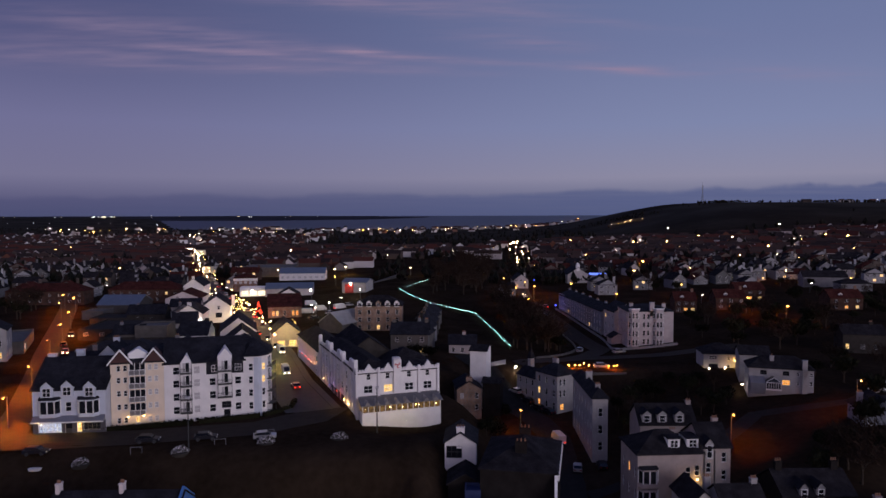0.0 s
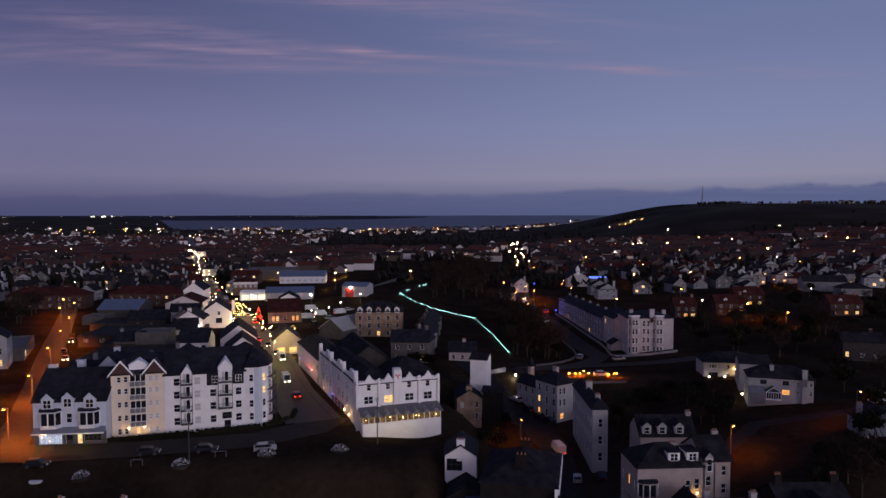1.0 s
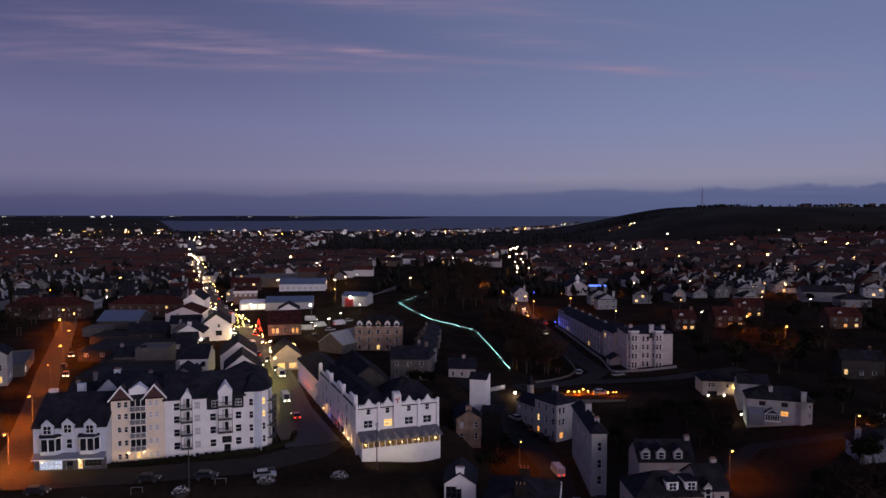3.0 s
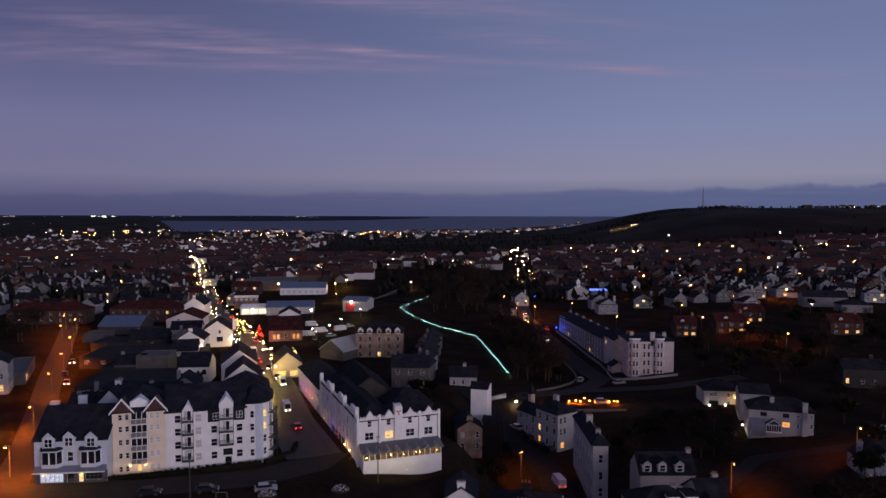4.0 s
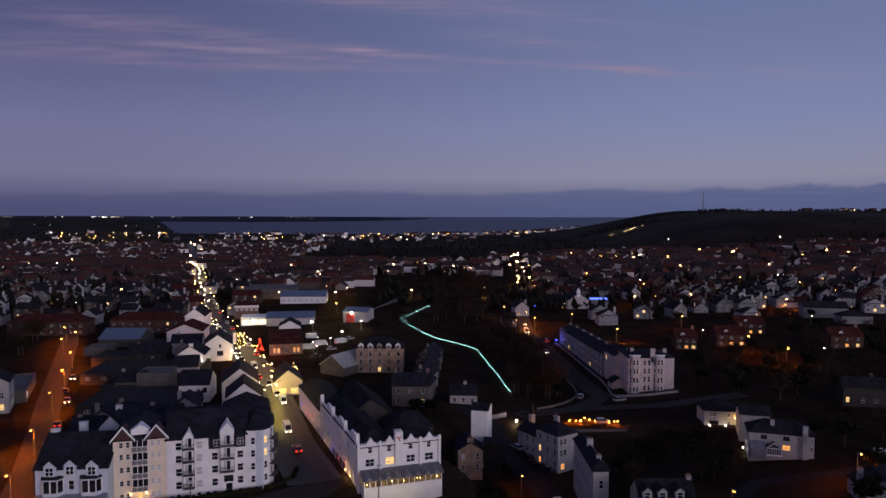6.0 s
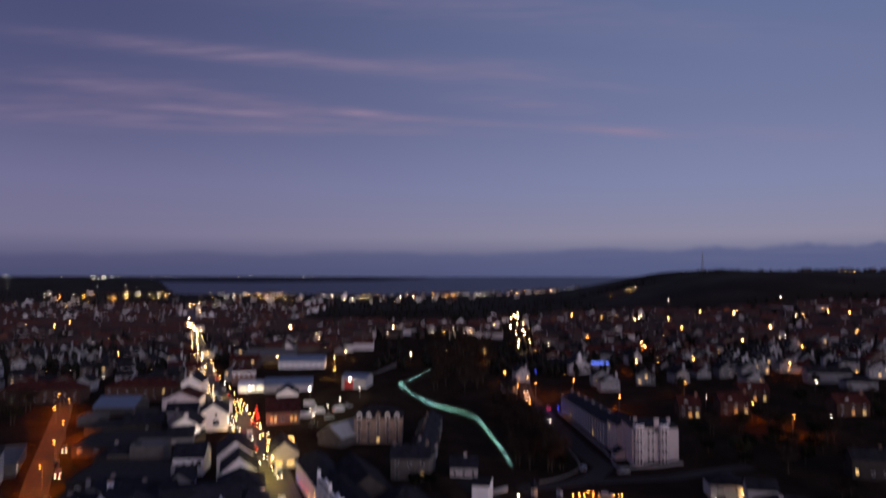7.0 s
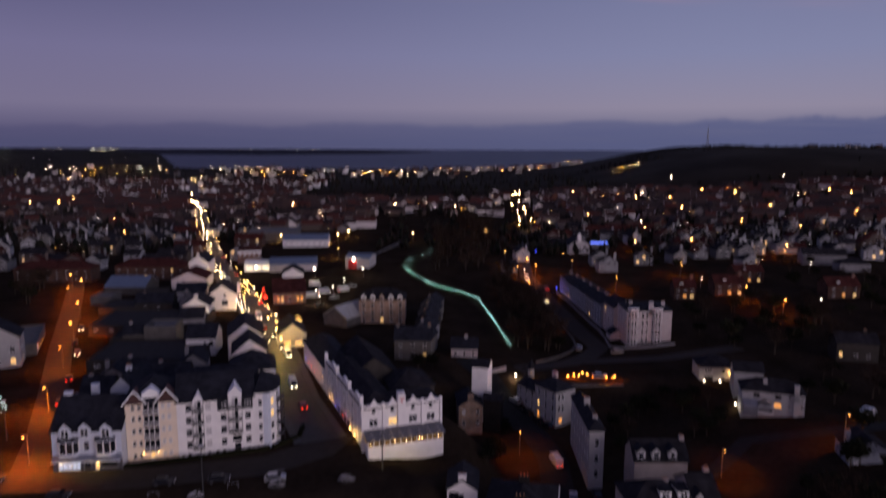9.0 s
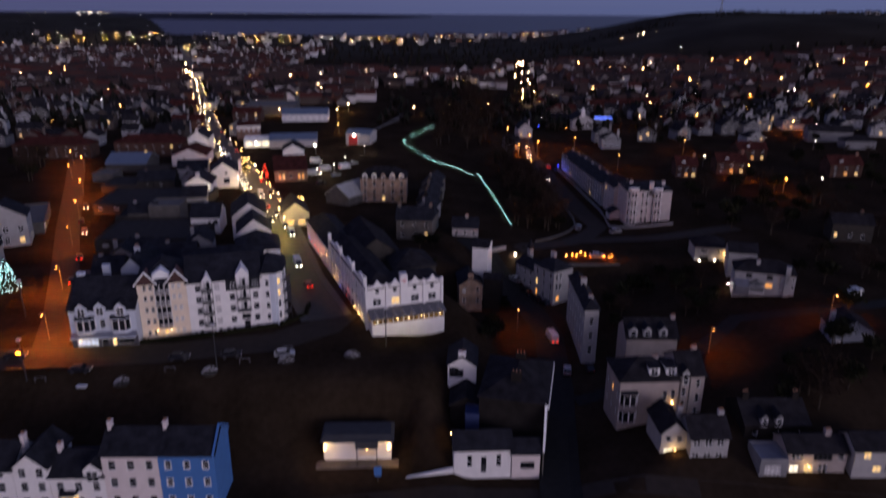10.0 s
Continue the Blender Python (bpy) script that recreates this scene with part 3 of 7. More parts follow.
def grid(n, w, rows, ww=1.1, wh=1.6, x0=0.0, style="sash", lit=()):
    """n openings a row across w, at the heights in rows; lit names (row, column) pairs."""
    out = []
    for j, z in enumerate(rows):
        for i in range(n):
            st = style
            for r, c, kind in lit:
                if (r, c) == (j, i):
                    st = kind
            out.append((x0 + w * (i + 0.5) / n - ww / 2, z, ww, wh, st))
    return out


def roof_shape(kind, w, d, h, rise, over=0.35, thick=0.16):
    s = Shape()
    a, b, c, e = -over, w + over, -over, d + over
    lo, z0 = h - 0.02, h + thick
    if kind == "gable_x":       # ridge along the front
        y = d / 2
        s.solid([(a, c, lo), (a, e, lo), (a, e, z0), (a, y, z0 + rise), (a, c, z0)], [(b, c, lo), (b, e, lo), (b, e, z0), (b, y, z0 + rise), (b, c, z0)])
    elif kind == "gable_y":     # gable towards the front
        x = w / 2
        s.solid([(a, c, lo), (b, c, lo), (b, c, z0), (x, c, z0 + rise), (a, c, z0)][::-1], [(a, e, lo), (b, e, lo), (b, e, z0), (x, e, z0 + rise), (a, e, z0)][::-1])
    elif kind == "hip":
        k = min(w, d) / 2
        if w >= d:
            r1, r2 = (k, d / 2, z0 + rise), (w - k, d / 2, z0 + rise)
        else:
            r1, r2 = (w / 2, k, z0 + rise), (w / 2, d - k, z0 + rise)
        s.box(a, c, lo, b, e, z0, skip="t")
        p, q, r, t = (a, c, z0), (b, c, z0), (b, e, z0), (a, e, z0)
        if w >= d:
            s.face([p, q, r2, r1]), s.face([q, r, r2]), s.face([r, t, r1, r2]), s.face([t, p, r1])
        else:
            s.face([p, q, r1]), s.face([q, r, r2, r1]), s.face([r, t, r2]), s.face([t, p, r1, r2])
    else:                       # flat, with a parapet
        s.box(0.22, 0.22, h - 0.3, w - 0.22, d - 0.22, h - 0.12)
    return s


def chimney(parent, x, y, z, w=1.1, d=0.7, tall=1.6, pots=3, material=None):
    s = Shape()
    s.box(x - w / 2, y - d / 2, z - 2.2, x + w / 2, y + d / 2, z + tall)
    s.box(x - w / 2 - 0.08, y - d / 2 - 0.08, z + tall, x + w / 2 + 0.08, y + d / 2 + 0.08, z + tall + 0.14)
    c = part("chimney", s, material or WHITE, parent)
    for i in range(pots):
        p = Shape()
        px = x - w / 2 + w * (i + 0.5) / pots
        p.tube((px, y, z + tall + 0.14), (px, y, z + tall + 0.6), 0.14, 0.11, 6)
        part("chimney_pot", p, POT, c)
    return c


def building(name, label, at, rot, w, d, h, roof=("gable_x", 3.0), wall=None, tiles=None, front=(), left=(), right=(), chimneys=(), category="house",
             sink=None, detail=True, chim_mat=None, group="", gable_window=None, quoins=False):
    """A house with walls and cut openings, roof, windows and chimneys. Local x runs along the front, y to the back."""
    wall, tiles = wall or WHITE, tiles or SLATE
    m = pose(at[0], at[1], at[2], 0, 0, rot)
    e = thing(name, m, label, category, group)
    if sink is None:
        sink = 0.3
        for c in ((0, 0), (w, 0), (w, d), (0, d)):
            p = m @ Vector((*c, 0))
            sink = max(sink, at[2] - ground_height(p.x, p.y) + 0.4)
    s = Shape()
    places = {"f": (lambda u, q, v: (u, q, v), w, list(front)), "l": (lambda u, q, v: (q, d - u, v), d, list(left)), "r": (lambda u, q, v: (w - q, u, v), d, list(right))}
    for key, (pl, ww, holes) in places.items():
        facade(s, holes, ww, h, pl, -sink)
    s.face([(w, d, -sink), (0, d, -sink), (0, d, h), (w, d, h)])
    s.face([(0, 0, h - 0.01), (w, 0, h - 0.01), (w, d, h - 0.01), (0, d, h - 0.01)])
    kind, rise = roof
    if kind == "gable_x":
        for x in (0, w):
            s.face([(x, 0, h), (x, d, h), (x, d / 2, h + rise)])
    if kind == "gable_y":
        for y in (0, d):
            s.face([(0, y, h), (w, y, h), (w / 2, y, h + rise)])
    if kind == "flat":
        for q in ((0, 0, w, 0.22), (0, d - 0.22, w, d), (0, 0.22, 0.22, d - 0.22), (w - 0.22, 0.22, w, d - 0.22)):
            s.box(q[0], q[1], h, q[2], q[3], h + 0.5)
    part("wall", s, wall, e)
    over = 0.35
    if kind in ("gable_x", "gable_y"):      # the roof sits on the gable walls
        r = Shape()
        t = 0.2
        if kind == "gable_x":
            for y0, y1 in ((-over, d / 2), (d + over, d / 2)):
                zl = h - over * rise / (d / 2)
                r.solid([(-over, y0, zl), (w + over, y0, zl), (w + over, y1, h + rise), (-over, y1, h + rise)], [(-over, y0, zl + t), (w + over, y0, zl + t), (w + over, y1, h + rise + t), (-over, y1, h + rise + t)])
        else:
            for x0, x1 in ((-over, w / 2), (w + over, w / 2)):
                zl = h - over * rise / (w / 2)
                r.solid([(x0, -over, zl), (x1, -over, h + rise), (x1, d + over, h + rise), (x0, d + over, zl)], [(x0, -over, zl + t), (x1, -over, h + rise + t), (x1, d + over, h + rise + t), (x0, d + over, zl + t)])
        part("roof", r, tiles, e)
    elif kind != "none":
        part("roof", roof_shape(kind, w, d, h, rise), FLATROOF if kind == "flat" else tiles, e)
    turn = {"f": lambda u, v: pose(u, 0.2, v), "l": lambda u, v: pose(0.2, d - u, v, 0, 0, -90), "r": lambda u, v: pose(w - 0.2, u, v, 0, 0, 90)}
    for key, (pl, ww, holes) in places.items():
        for o in holes:
            fm, pm = window_meshes(o[2], o[3], o[4])
            win = part("door" if o[4].startswith("door") else "window", fm, None, e, m=turn[key](o[0], o[1]))
            part("pane", pm, None, win)
    for c in chimneys:
        chimney(e, *c, material=chim_mat or wall)
    return e


def dormer(parent, x, y, z, w=1.5, h=1.5, rise=0.7, back=2.4, wall=None, tiles=None, style="sash", gable=True):
    """A small gabled dormer with its own window; y is its front."""
    s = Shape()
    s.box(x - w / 2, y, z, x + w / 2, y + back, z + h)
    if gable:
        s.face([(x - w / 2, y, z + h), (x + w / 2, y, z + h), (x, y, z + h + rise)])
    dm = part("dormer", s, wall or WHITE, parent)
    r = Shape()
    o, t = 0.2, 0.14
    if gable:
        for sx in (-1, 1):
            p = [(x + sx * (w / 2 + o), y - o, z + h - o * rise / (w / 2)), (x, y - o, z + h + rise), (x, y + back, z + h + rise), (x + sx * (w / 2 + o), y + back, z + h - o * rise / (w / 2))]
            r.solid(p, [(a, b, c + t) for a, b, c in p])
    else:
        r.box(x - w / 2 - o, y - o, z + h, x + w / 2 + o, y + back, z + h + 0.14)
    part("dormer_roof", r, tiles or SLATE, dm)
    fm, pm = window_meshes(w * 0.66, h * 0.8, style)
    part("window", fm, None, dm, m=pose(x - w * 0.33, y - 0.03, z + h * 0.1))
    part("pane", pm, None, dm, m=pose(x - w * 0.33, y - 0.03, z + h * 0.1))
    return dm


def add_window(parent, w, h, style, m):
    """A surface-mounted window: frame under its thing, glass under the frame."""
    fm, pm = window_meshes(w, h, style)
    win = part("window", fm, None, parent, m=m)
    part("pane", pm, None, win)


def bay(parent, x, y, z, w, h, out=1.0, wall=None, style="sash", roof=True, cap=None):
    """A canted bay window that stands out from the front."""
    k = out * 0.6
    plan = lambda g: [(x - w / 2 - g, y), (x - w / 2 + k - g, y - out - g), (x + w / 2 - k + g, y - out - g), (x + w / 2 + g, y)]
    s = Shape()
    s.solid([(a, b, z) for a, b in plan(0)][::-1], [(a, b, z + 0.7) for a, b in plan(0)][::-1])
    b_ = part("bay", s, wall or WHITE, parent)
    s = Shape()
    s.solid([(a, b, z + h - 0.3) for a, b in plan(0)][::-1], [(a, b, z + h) for a, b in plan(0)][::-1])
    part("bay_head", s, wall or WHITE, b_)
    g = Shape()
    g.solid([(a, b + 0.06, z + 0.7) for a, b in plan(-0.06)][::-1], [(a, b + 0.06, z + h - 0.3) for a, b in plan(-0.06)][::-1])
    part("pane", g, {"lit": LITGLASS, "lit_w": LITWHITE, "lit_o": LITORANGE}.get(style, GLASS), b_)
    fr = Shape()
    pp = plan(0)
    for (ax, ay), (bx, by) in zip(pp, pp[1:]):
        n = 2 if math.hypot(bx - ax, by - ay) > 1.4 else 1
        for i in range(n + 1):
            cx, cy = ax + (bx - ax) * i / n, ay + (by - ay) * i / n
            fr = Shape()
            fr.box(cx - 0.09, cy - 0.09, z + 0.7, cx + 0.09, cy + 0.09, z + h - 0.3)
            part("mullion", fr, TRIM, b_)
    if roof:
        r = Shape()
        r.solid([(a, b, z + h) for a, b in plan(0.15)][::-1], [(a, min(b, y) if b >= y else b + 0.5, z + h + 0.45) for a, b in plan(-0.15)][::-1])
        part("bay_roof", r, cap or SLATE, b_)
    return b_


# ---- buildings on the upper promenade ----
shop = building("corner_shop_house", "pale blue rendered Victorian house with shop fronts and slate roof", (-79.0, 134.6, 0.9), 6, 13.6, 14, 9.0, ("gable_x", 5.0), BLUEGREY, SLATE,
                front=[(1.0, 0.5, 4.3, 2.0, "shop"), (6.0, 0.0, 1.3, 2.6, "door"), (8.2, 0.5, 0.9, 2.0, "lit"), (9.4, 0.9, 3.2, 1.4, "dark"), (6.1, 4.6, 1.1, 1.9, "sash")],
                left=grid(3, 14, (5.0,), 1.0, 1.7), chimneys=((0.9, 7.4, 13.6, 1.5, 1.0, 1.0, 0), (4.4, 12.6, 12.6, 1.5, 1.0, 1.8, 0)), category="shop house", chim_mat=BLUEGREY)
for bx in (3.2, 10.4):
    bay(shop, bx, 0, 3.75, 4.1, 3.4, 1.2, BLUEGREY)
for bx, bz in ((2.9, 7.5), (6.7, 7.7), (10.8, 7.5)):
    dormer(shop, bx, -0.55, bz, 2.3, 2.1, 1.1, 4.2, BLUEGREY)
fascia = Shape()
fascia.solid([(0.1, -1.3, 2.85), (13.5, -1.3, 2.85), (13.5, -0.01, 2.85), (0.1, -0.01, 2.85)], [(0.1, -1.3, 2.95), (13.5, -1.3, 2.95), (13.5, -0.01, 3.85), (0.1, -0.01, 3.85)])
part("shop_canopy", fascia, CANOPY, shop, "sloping grey-blue lead canopy over the shop fronts")
edge = Shape()
edge.box(0.05, -1.36, 2.72, 13.55, -1.29, 2.96)
part("fascia", edge, BLUEGREY, shop, "pale painted canopy edge")
for u0, u1, v0, v1 in ((0, 1, -0.2, 2.8), (5.3, 6, -0.2, 2.8), (7.3, 8.2, -0.2, 2.8), (9.1, 9.4, -0.2, 2.8), (12.6, 13.6, -0.2, 2.8), (1, 5.3, -0.2, 0.5), (8.2, 9.1, -0.2, 0.5), (9.4, 12.6, -0.2, 0.9), (1, 5.3, 2.5, 2.8), (6, 7.3, 2.6, 2.8), (8.2, 9.1, 2.5, 2.8), (9.4, 12.6, 2.3, 2.8)):
    pn = Shape()
    pn.box(u0, -0.07, v0, u1, -0.01, v1)
    part("shopfront_panel", pn, SHOPFRONT, shop)
building("shop_rear_house", "pale rendered rear house with steep gables behind the shop", (-74.6, 151.4, 0.9), 6, 5.0, 8, 12.0, ("gable_y", 2.6), BLUEGREY, SLATE, chimneys=((2.3, 6, 14.0, 1.2, .8, 1.2),), sink=2)

A = 16.2
ux, uy = math.cos(radians(A)), math.sin(radians(A))
cream = building("cream_apartment_block", "cream five-storey apartment block with twin gables and glazed stair bay", (-65.6, 138.6, 0.9), A, 10.0, 13, 13.2, ("hip", 3.6), CREAM, SLATE,
                 front=[(u, z, 0.75, 1.15, st) for u, st in ((1.1, "sash"), (2.35, "sash"), (6.95, "net"), (8.15, "net")) for z in (1.0, 3.75, 6.5, 9.2, 11.6)] + [(4.55, 0.0, 0.9, 2.2, "door_lit")],
                 left=grid(3, 13, (4.0, 6.7, 9.4), 0.8, 1.2), category="apartment block")
for gx0, gx1 in ((-0.2, 3.9), (6.1, 10.2)):
    g = Shape()
    gm = (gx0 + gx1) / 2
    g.solid([(gx0, -0.25, 13.1), (gx1, -0.25, 13.1), (gx1, 4, 13.1), (gx0, 4, 13.1)], [(gm - 0.05, -0.25, 15.7), (gm + 0.05, -0.25, 15.7), (gm + 0.05, 4, 15.7), (gm - 0.05, 4, 15.7)])
    part("gable", g, MAROON, cream, "dark maroon gable with white bargeboards")
    for sx in (gx0, gx1):
        b = Shape()
        dx_ = -0.3 if sx < gm else 0.3
        b.solid([(sx + dx_, -0.55, 12.9), (sx + dx_, -0.2, 12.9), (gm, -0.2, 15.8), (gm, -0.55, 15.8)], [(sx + dx_, -0.55, 13.3), (sx + dx_, -0.2, 13.3), (gm, -0.2, 16.2), (gm, -0.55, 16.2)])
        part("bargeboard", b, TRIM, cream)
ped = Shape()
ped.solid([(3.3, 0.6, 13.0), (6.7, 0.6, 13.0), (6.7, 4, 13.0), (3.3, 4, 13.0)], [(3.3, 0.6, 14.9), (6.7, 0.6, 14.9), (6.7, 4, 14.9), (3.3, 4, 14.9)])
ped.solid([(3.1, 0.6, 14.9), (6.9, 0.6, 14.9), (6.9, 4, 14.9), (3.1, 4, 14.9)], [(4.95, 0.6, 16.0), (5.05, 0.6, 16.0), (5.05, 4, 16.0), (4.95, 4, 16.0)])
part("pediment", ped, TRIM, cream)
for k, z in enumerate((2.6, 5.35, 8.1, 10.8)):
    g = Shape()
    g.solid([(3.5, 0, z), (6.5, 0, z), (6.5, -0.7, z), (3.5, -0.7, z)][::-1], [(3.5, 0, z + 0.2), (6.5, 0, z + 0.2), (6.5, -0.7, z + 1.05), (3.5, -0.7, z + 1.05)][::-1])
    blc = part("balcony", g, BALC, cream, "grey glazed balcony")
    rl = Shape()
    rl.bars([3.46, 3.54, 4.47, 4.53, 5.47, 5.53, 6.46, 6.54], [z, z + 0.06, z + 1.0, z + 1.1], -0.78, -0.71, lambda i, j: j != 1 or i % 2 == 0)
    part("balcony_rail", rl, TRIM, blc)
    gl = Shape()
    for u in (3.6, 4.6, 5.6):
        gl.box(u, -0.06, z + 0.25, u + 0.85, 0.02, z + 2.3)
    part("balcony_door", gl, GLASS, cream)
    fr = Shape()
    for u in (3.45, 4.47, 5.47, 6.45):
        fr.box(u, -0.12, z + 0.2, u + 0.1, -0.0, z + 2.5)
    part("mullion", fr, TRIM, cream)

wa = (-65.6 + 10.02 * ux, 138.6 + 10.02 * uy)
white = building("white_apartment_block", "white five-storey seafront apartment block with slate roof and dark balconies", (wa[0], wa[1], 0.9), A, 15.8, 13, 12.6, ("gable_x", 4.0), WHITE, SLATE,
                 front=[(u, z, ww, 1.55, st) for u, ww, st in ((1.7, 1.25, "sash"), (5.7, 1.25, "net"), (8.8, 1.25, "sash"), (13.9, 1.25, "sash")) for z in (2.0, 4.75, 7.5, 10.2)]
                 + [(u, 0.35, 0.7, 0.6, "dark") for u in (1.9, 5.9, 7.6, 9.0, 14.2)] + [(11.6, 0.2, 1.3, 2.1, "door"), (11.2, 2.6, 1.9, 1.4, "dark")], category="apartment block")
for cx, gw, top in ((4.3, 2.3, 12.6), (11.9, 2.9, 13.6)):
    g = Shape()
    g.box(cx - gw / 2, -0.45, 2.3 if cx < 5 else 4.3, cx + gw / 2, 1.5, top)
    g.face([(cx - gw / 2, -0.45, top), (cx + gw / 2, -0.45, top), (cx, -0.45, top + 1.7)])
    g.face([(cx - gw / 2, -0.45, top), (cx, -0.45, top + 1.7), (cx, 6, top + 1.7), (cx - gw / 2, 6, top)])
    g.face([(cx + gw / 2, -0.45, top), (cx, -0.45, top + 1.7), (cx, 6, top + 1.7), (cx + gw / 2, 6, top)])
    part("gable_bay", g, WHITE, white)
    for z in (2.4, 5.15, 7.9, 10.6)[(0 if cx < 5 else 1):]:
        o = Shape()
        o.box(cx - 0.1, -0.5, z + 0.1, cx + 0.6, -0.44, z + 2.1)
        bd = part("balcony_door", o, GLASS, white)
        o = Shape()
        o.bars([cx - 0.75, cx - 0.67, cx - 0.18, cx - 0.1, cx + 0.6, cx + 0.68], [z + 0.1, z + 0.2, z + 2.1, z + 2.2], -0.53, -0.46, lambda i, j: i % 2 == 0 or j % 2 == 0)
        part("door_frame", o, TRIM, bd)
        o = Shape()
        o.box(cx - 0.67, -0.48, z + 0.2, cx - 0.18, -0.445, z + 2.1)
        part("side_light", o, CURTAIN, bd)
        bl = Shape()
        bl.box(cx - gw / 2, -1.5, z - 0.12, cx + gw / 2, -0.44, z + 0.05)
        blc = part("balcony", bl, DTRIM, white, "dark metal balcony with railing")
        rl = Shape()
        rl.railing(cx - gw / 2, cx + gw / 2, z + 0.05, z + 1.05, -1.5, -1.45, 12)
        part("railing", rl, DTRIM, blc)
        for sx in (cx - gw / 2 + 0.06, cx + gw / 2 - 0.06):
            ps = Shape()
            ps.box(sx - 0.05, -1.48, z + 0.05, sx + 0.05, -1.4, z + 2.63)
            part("post", ps, DTRIM, blc)
mans = Shape()
mans.box(8.2, -0.06, 9.9, 15.6, 0.0, 12.7)
mansard = part("slate_hanging", mans, SLATE, white, "band of dark hung slates")
for u in (9.2, 13.9):
    add_window(white, 1.3, 1.4, "sash", pose(u, -0.07, 10.4))
wb = (wa[0] + 15.82 * ux, wa[1] + 15.82 * uy)
tower = thing("apartment_corner_tower", pose(wb[0], wb[1], 0.9, 0, 0, A), "white rounded corner of the apartment block with balconies", "apartment block")
ring = [(0, 0), (2.9, -0.5), (4.6, 0.9), (5.6, 3.4), (5.9, 6.6), (5.9, 10.5), (0, 10.5)]
s = Shape()
s.solid([(x, y, -1.0) for x, y in ring], [(x, y, 13.2) for x, y in ring])
part("wall", s, WHITE, tower)
s = Shape()
big = [(x + (0.3 if x > 2 else -0.0), y + (-0.35 if y < 2 else 0.3 if y > 8 else 0), 13.2) for x, y in ring]
s.solid([(x, y, 13.2) for x, y, z in big], [(x, y, 13.4) for x, y, z in big])
for p, q in zip(big, big[1:] + big[:1]):
    s.face([(p[0], p[1], 13.4), (q[0], q[1], 13.4), (2.0, 5.5, 16.4)])
part("roof", s, SLATE, tower)
for (xa, ya), (xb, yb), us in ((ring[0], ring[1], (0.9, 1.9)), (ring[1], ring[2], (0.8,))):
    ang = math.degrees(math.atan2(yb - ya, xb - xa))
    for u in us[:1]:
        for k, z in enumerate((2.0, 4.75, 7.5, 10.2)):
            st = "lit" if (k in (2, 3) and xa > 2) else "sash"
            add_window(tower, 0.9, 1.5, st, pose(xa, ya, 0, 0, 0, ang) @ pose(u, -0.01, z))
bp_ = Shape()
bp_.solid([(1.9, -0.36, -1.0), (2.9, -0.53, -1.0), (3.5, -0.03, -1.0), (2.9, 0.3, -1.0)], [(1.9, -0.36, 13.0), (2.9, -0.53, 13.0), (3.5, -0.03, 13.0), (2.9, 0.3, 13.0)])
part("blue_panel", bp_, BLUEGREY, tower, "pale blue rendered strip between the windows")
xa, ya = ring[2]
for k, z in enumerate((2.6, 5.3, 8.0, 10.7)):
    bl = Shape()
    bl.box(0.1, -1.2, z - 0.12, 2.6, 0, z + 0.04)
    blc = part("balcony", bl, DTRIM, tower, "dark metal balcony with railing", m=pose(xa, ya, 0, 0, 0, 68))
    rl = Shape()
    rl.railing(0.1, 2.6, z + 0.04, z + 1.05, -1.2, -1.15, 10)
    part("railing", rl, DTRIM, blc)
    for u in (0.2, 2.5):
        ps = Shape()
        ps.box(u - 0.05, -1.15, z - 2.7, u + 0.05, -1.05, z - 0.12)
        part("post", ps, DTRIM, blc)
    add_window(tower, 1.5, 2.1, "sash", pose(xa, ya, 0, 0, 0, 68) @ pose(0.6, -0.01, z))

# ---- castellated inn ----
PA = 18.6
px, py = math.cos(radians(PA)), math.sin(radians(PA))
inn = building("castellated_inn", "white castellated inn with pointed gables, red emblem and lit veranda", (-17.2, 146.6, -0.4), PA, 18.0, 9.0, 10.4, ("hip", 1.6), WHITE, DSLATE,
               front=[(u, 6.1, 2.0, 1.7, st) for u, st in ((1.5, "sash"), (5.9, "lit"), (10.6, "sash"), (14.8, "sash"))] + [(u, 9.0, 0.95, 1.35, "sash") for u in (2.1, 6.3, 11.1, 15.3)],
               category="inn")
par = Shape()
par.crenels(-0.1, 18.1, 10.3, 10.95, 11.3, 30, -0.25, 0.15)
part("parapet", par, WHITE, inn)
for u in (2.6, 6.8, 11.6, 15.8):
    g = Shape()
    prof = []
    for k in range(4):
        prof += [(1.2 - 0.27 * k, 10.6 + 0.38 * k), (1.2 - 0.27 * k, 10.98 + 0.38 * k)]
    prof += [(0.14, 12.12), (0.14, 12.45)]
    prof = [(u + a, b) for a, b in prof] + [(u - a, b) for a, b in reversed(prof)]
    g.solid([(a, 0.12, b) for a, b in prof], [(a, -0.3, b) for a, b in prof])
    part("stepped_gable", g, WHITE, inn)
tw = Shape()
tw.crenels(8.0, 9.7, 5.9, 13.0, 13.5, 4, -0.55, 1.0)
turret = part("turret", tw, WHITE, inn)
em = Shape()
for k in range(3):
    a = 2 * math.pi * k / 3 + 0.4
    c, s_ = math.cos(a), math.sin(a)
    em.tube((8.85, -0.6, 11.9), (8.85 + 0.5 * c, -0.6, 11.9 + 0.5 * s_), 0.12, 0.1, 5)
    em.tube((8.85 + 0.5 * c, -0.6, 11.9 + 0.5 * s_), (8.85 + 0.5 * c - 0.35 * s_, -0.6, 11.9 + 0.5 * s_ + 0.35 * c), 0.1, 0.08, 5)
part("emblem", em, mat("red_paint", (0.5, 0.03, 0.04), 0.6), turret, "red three-armed emblem")
for u in (-0.3, 4.5, 13.5, 17.9):
    b = Shape()
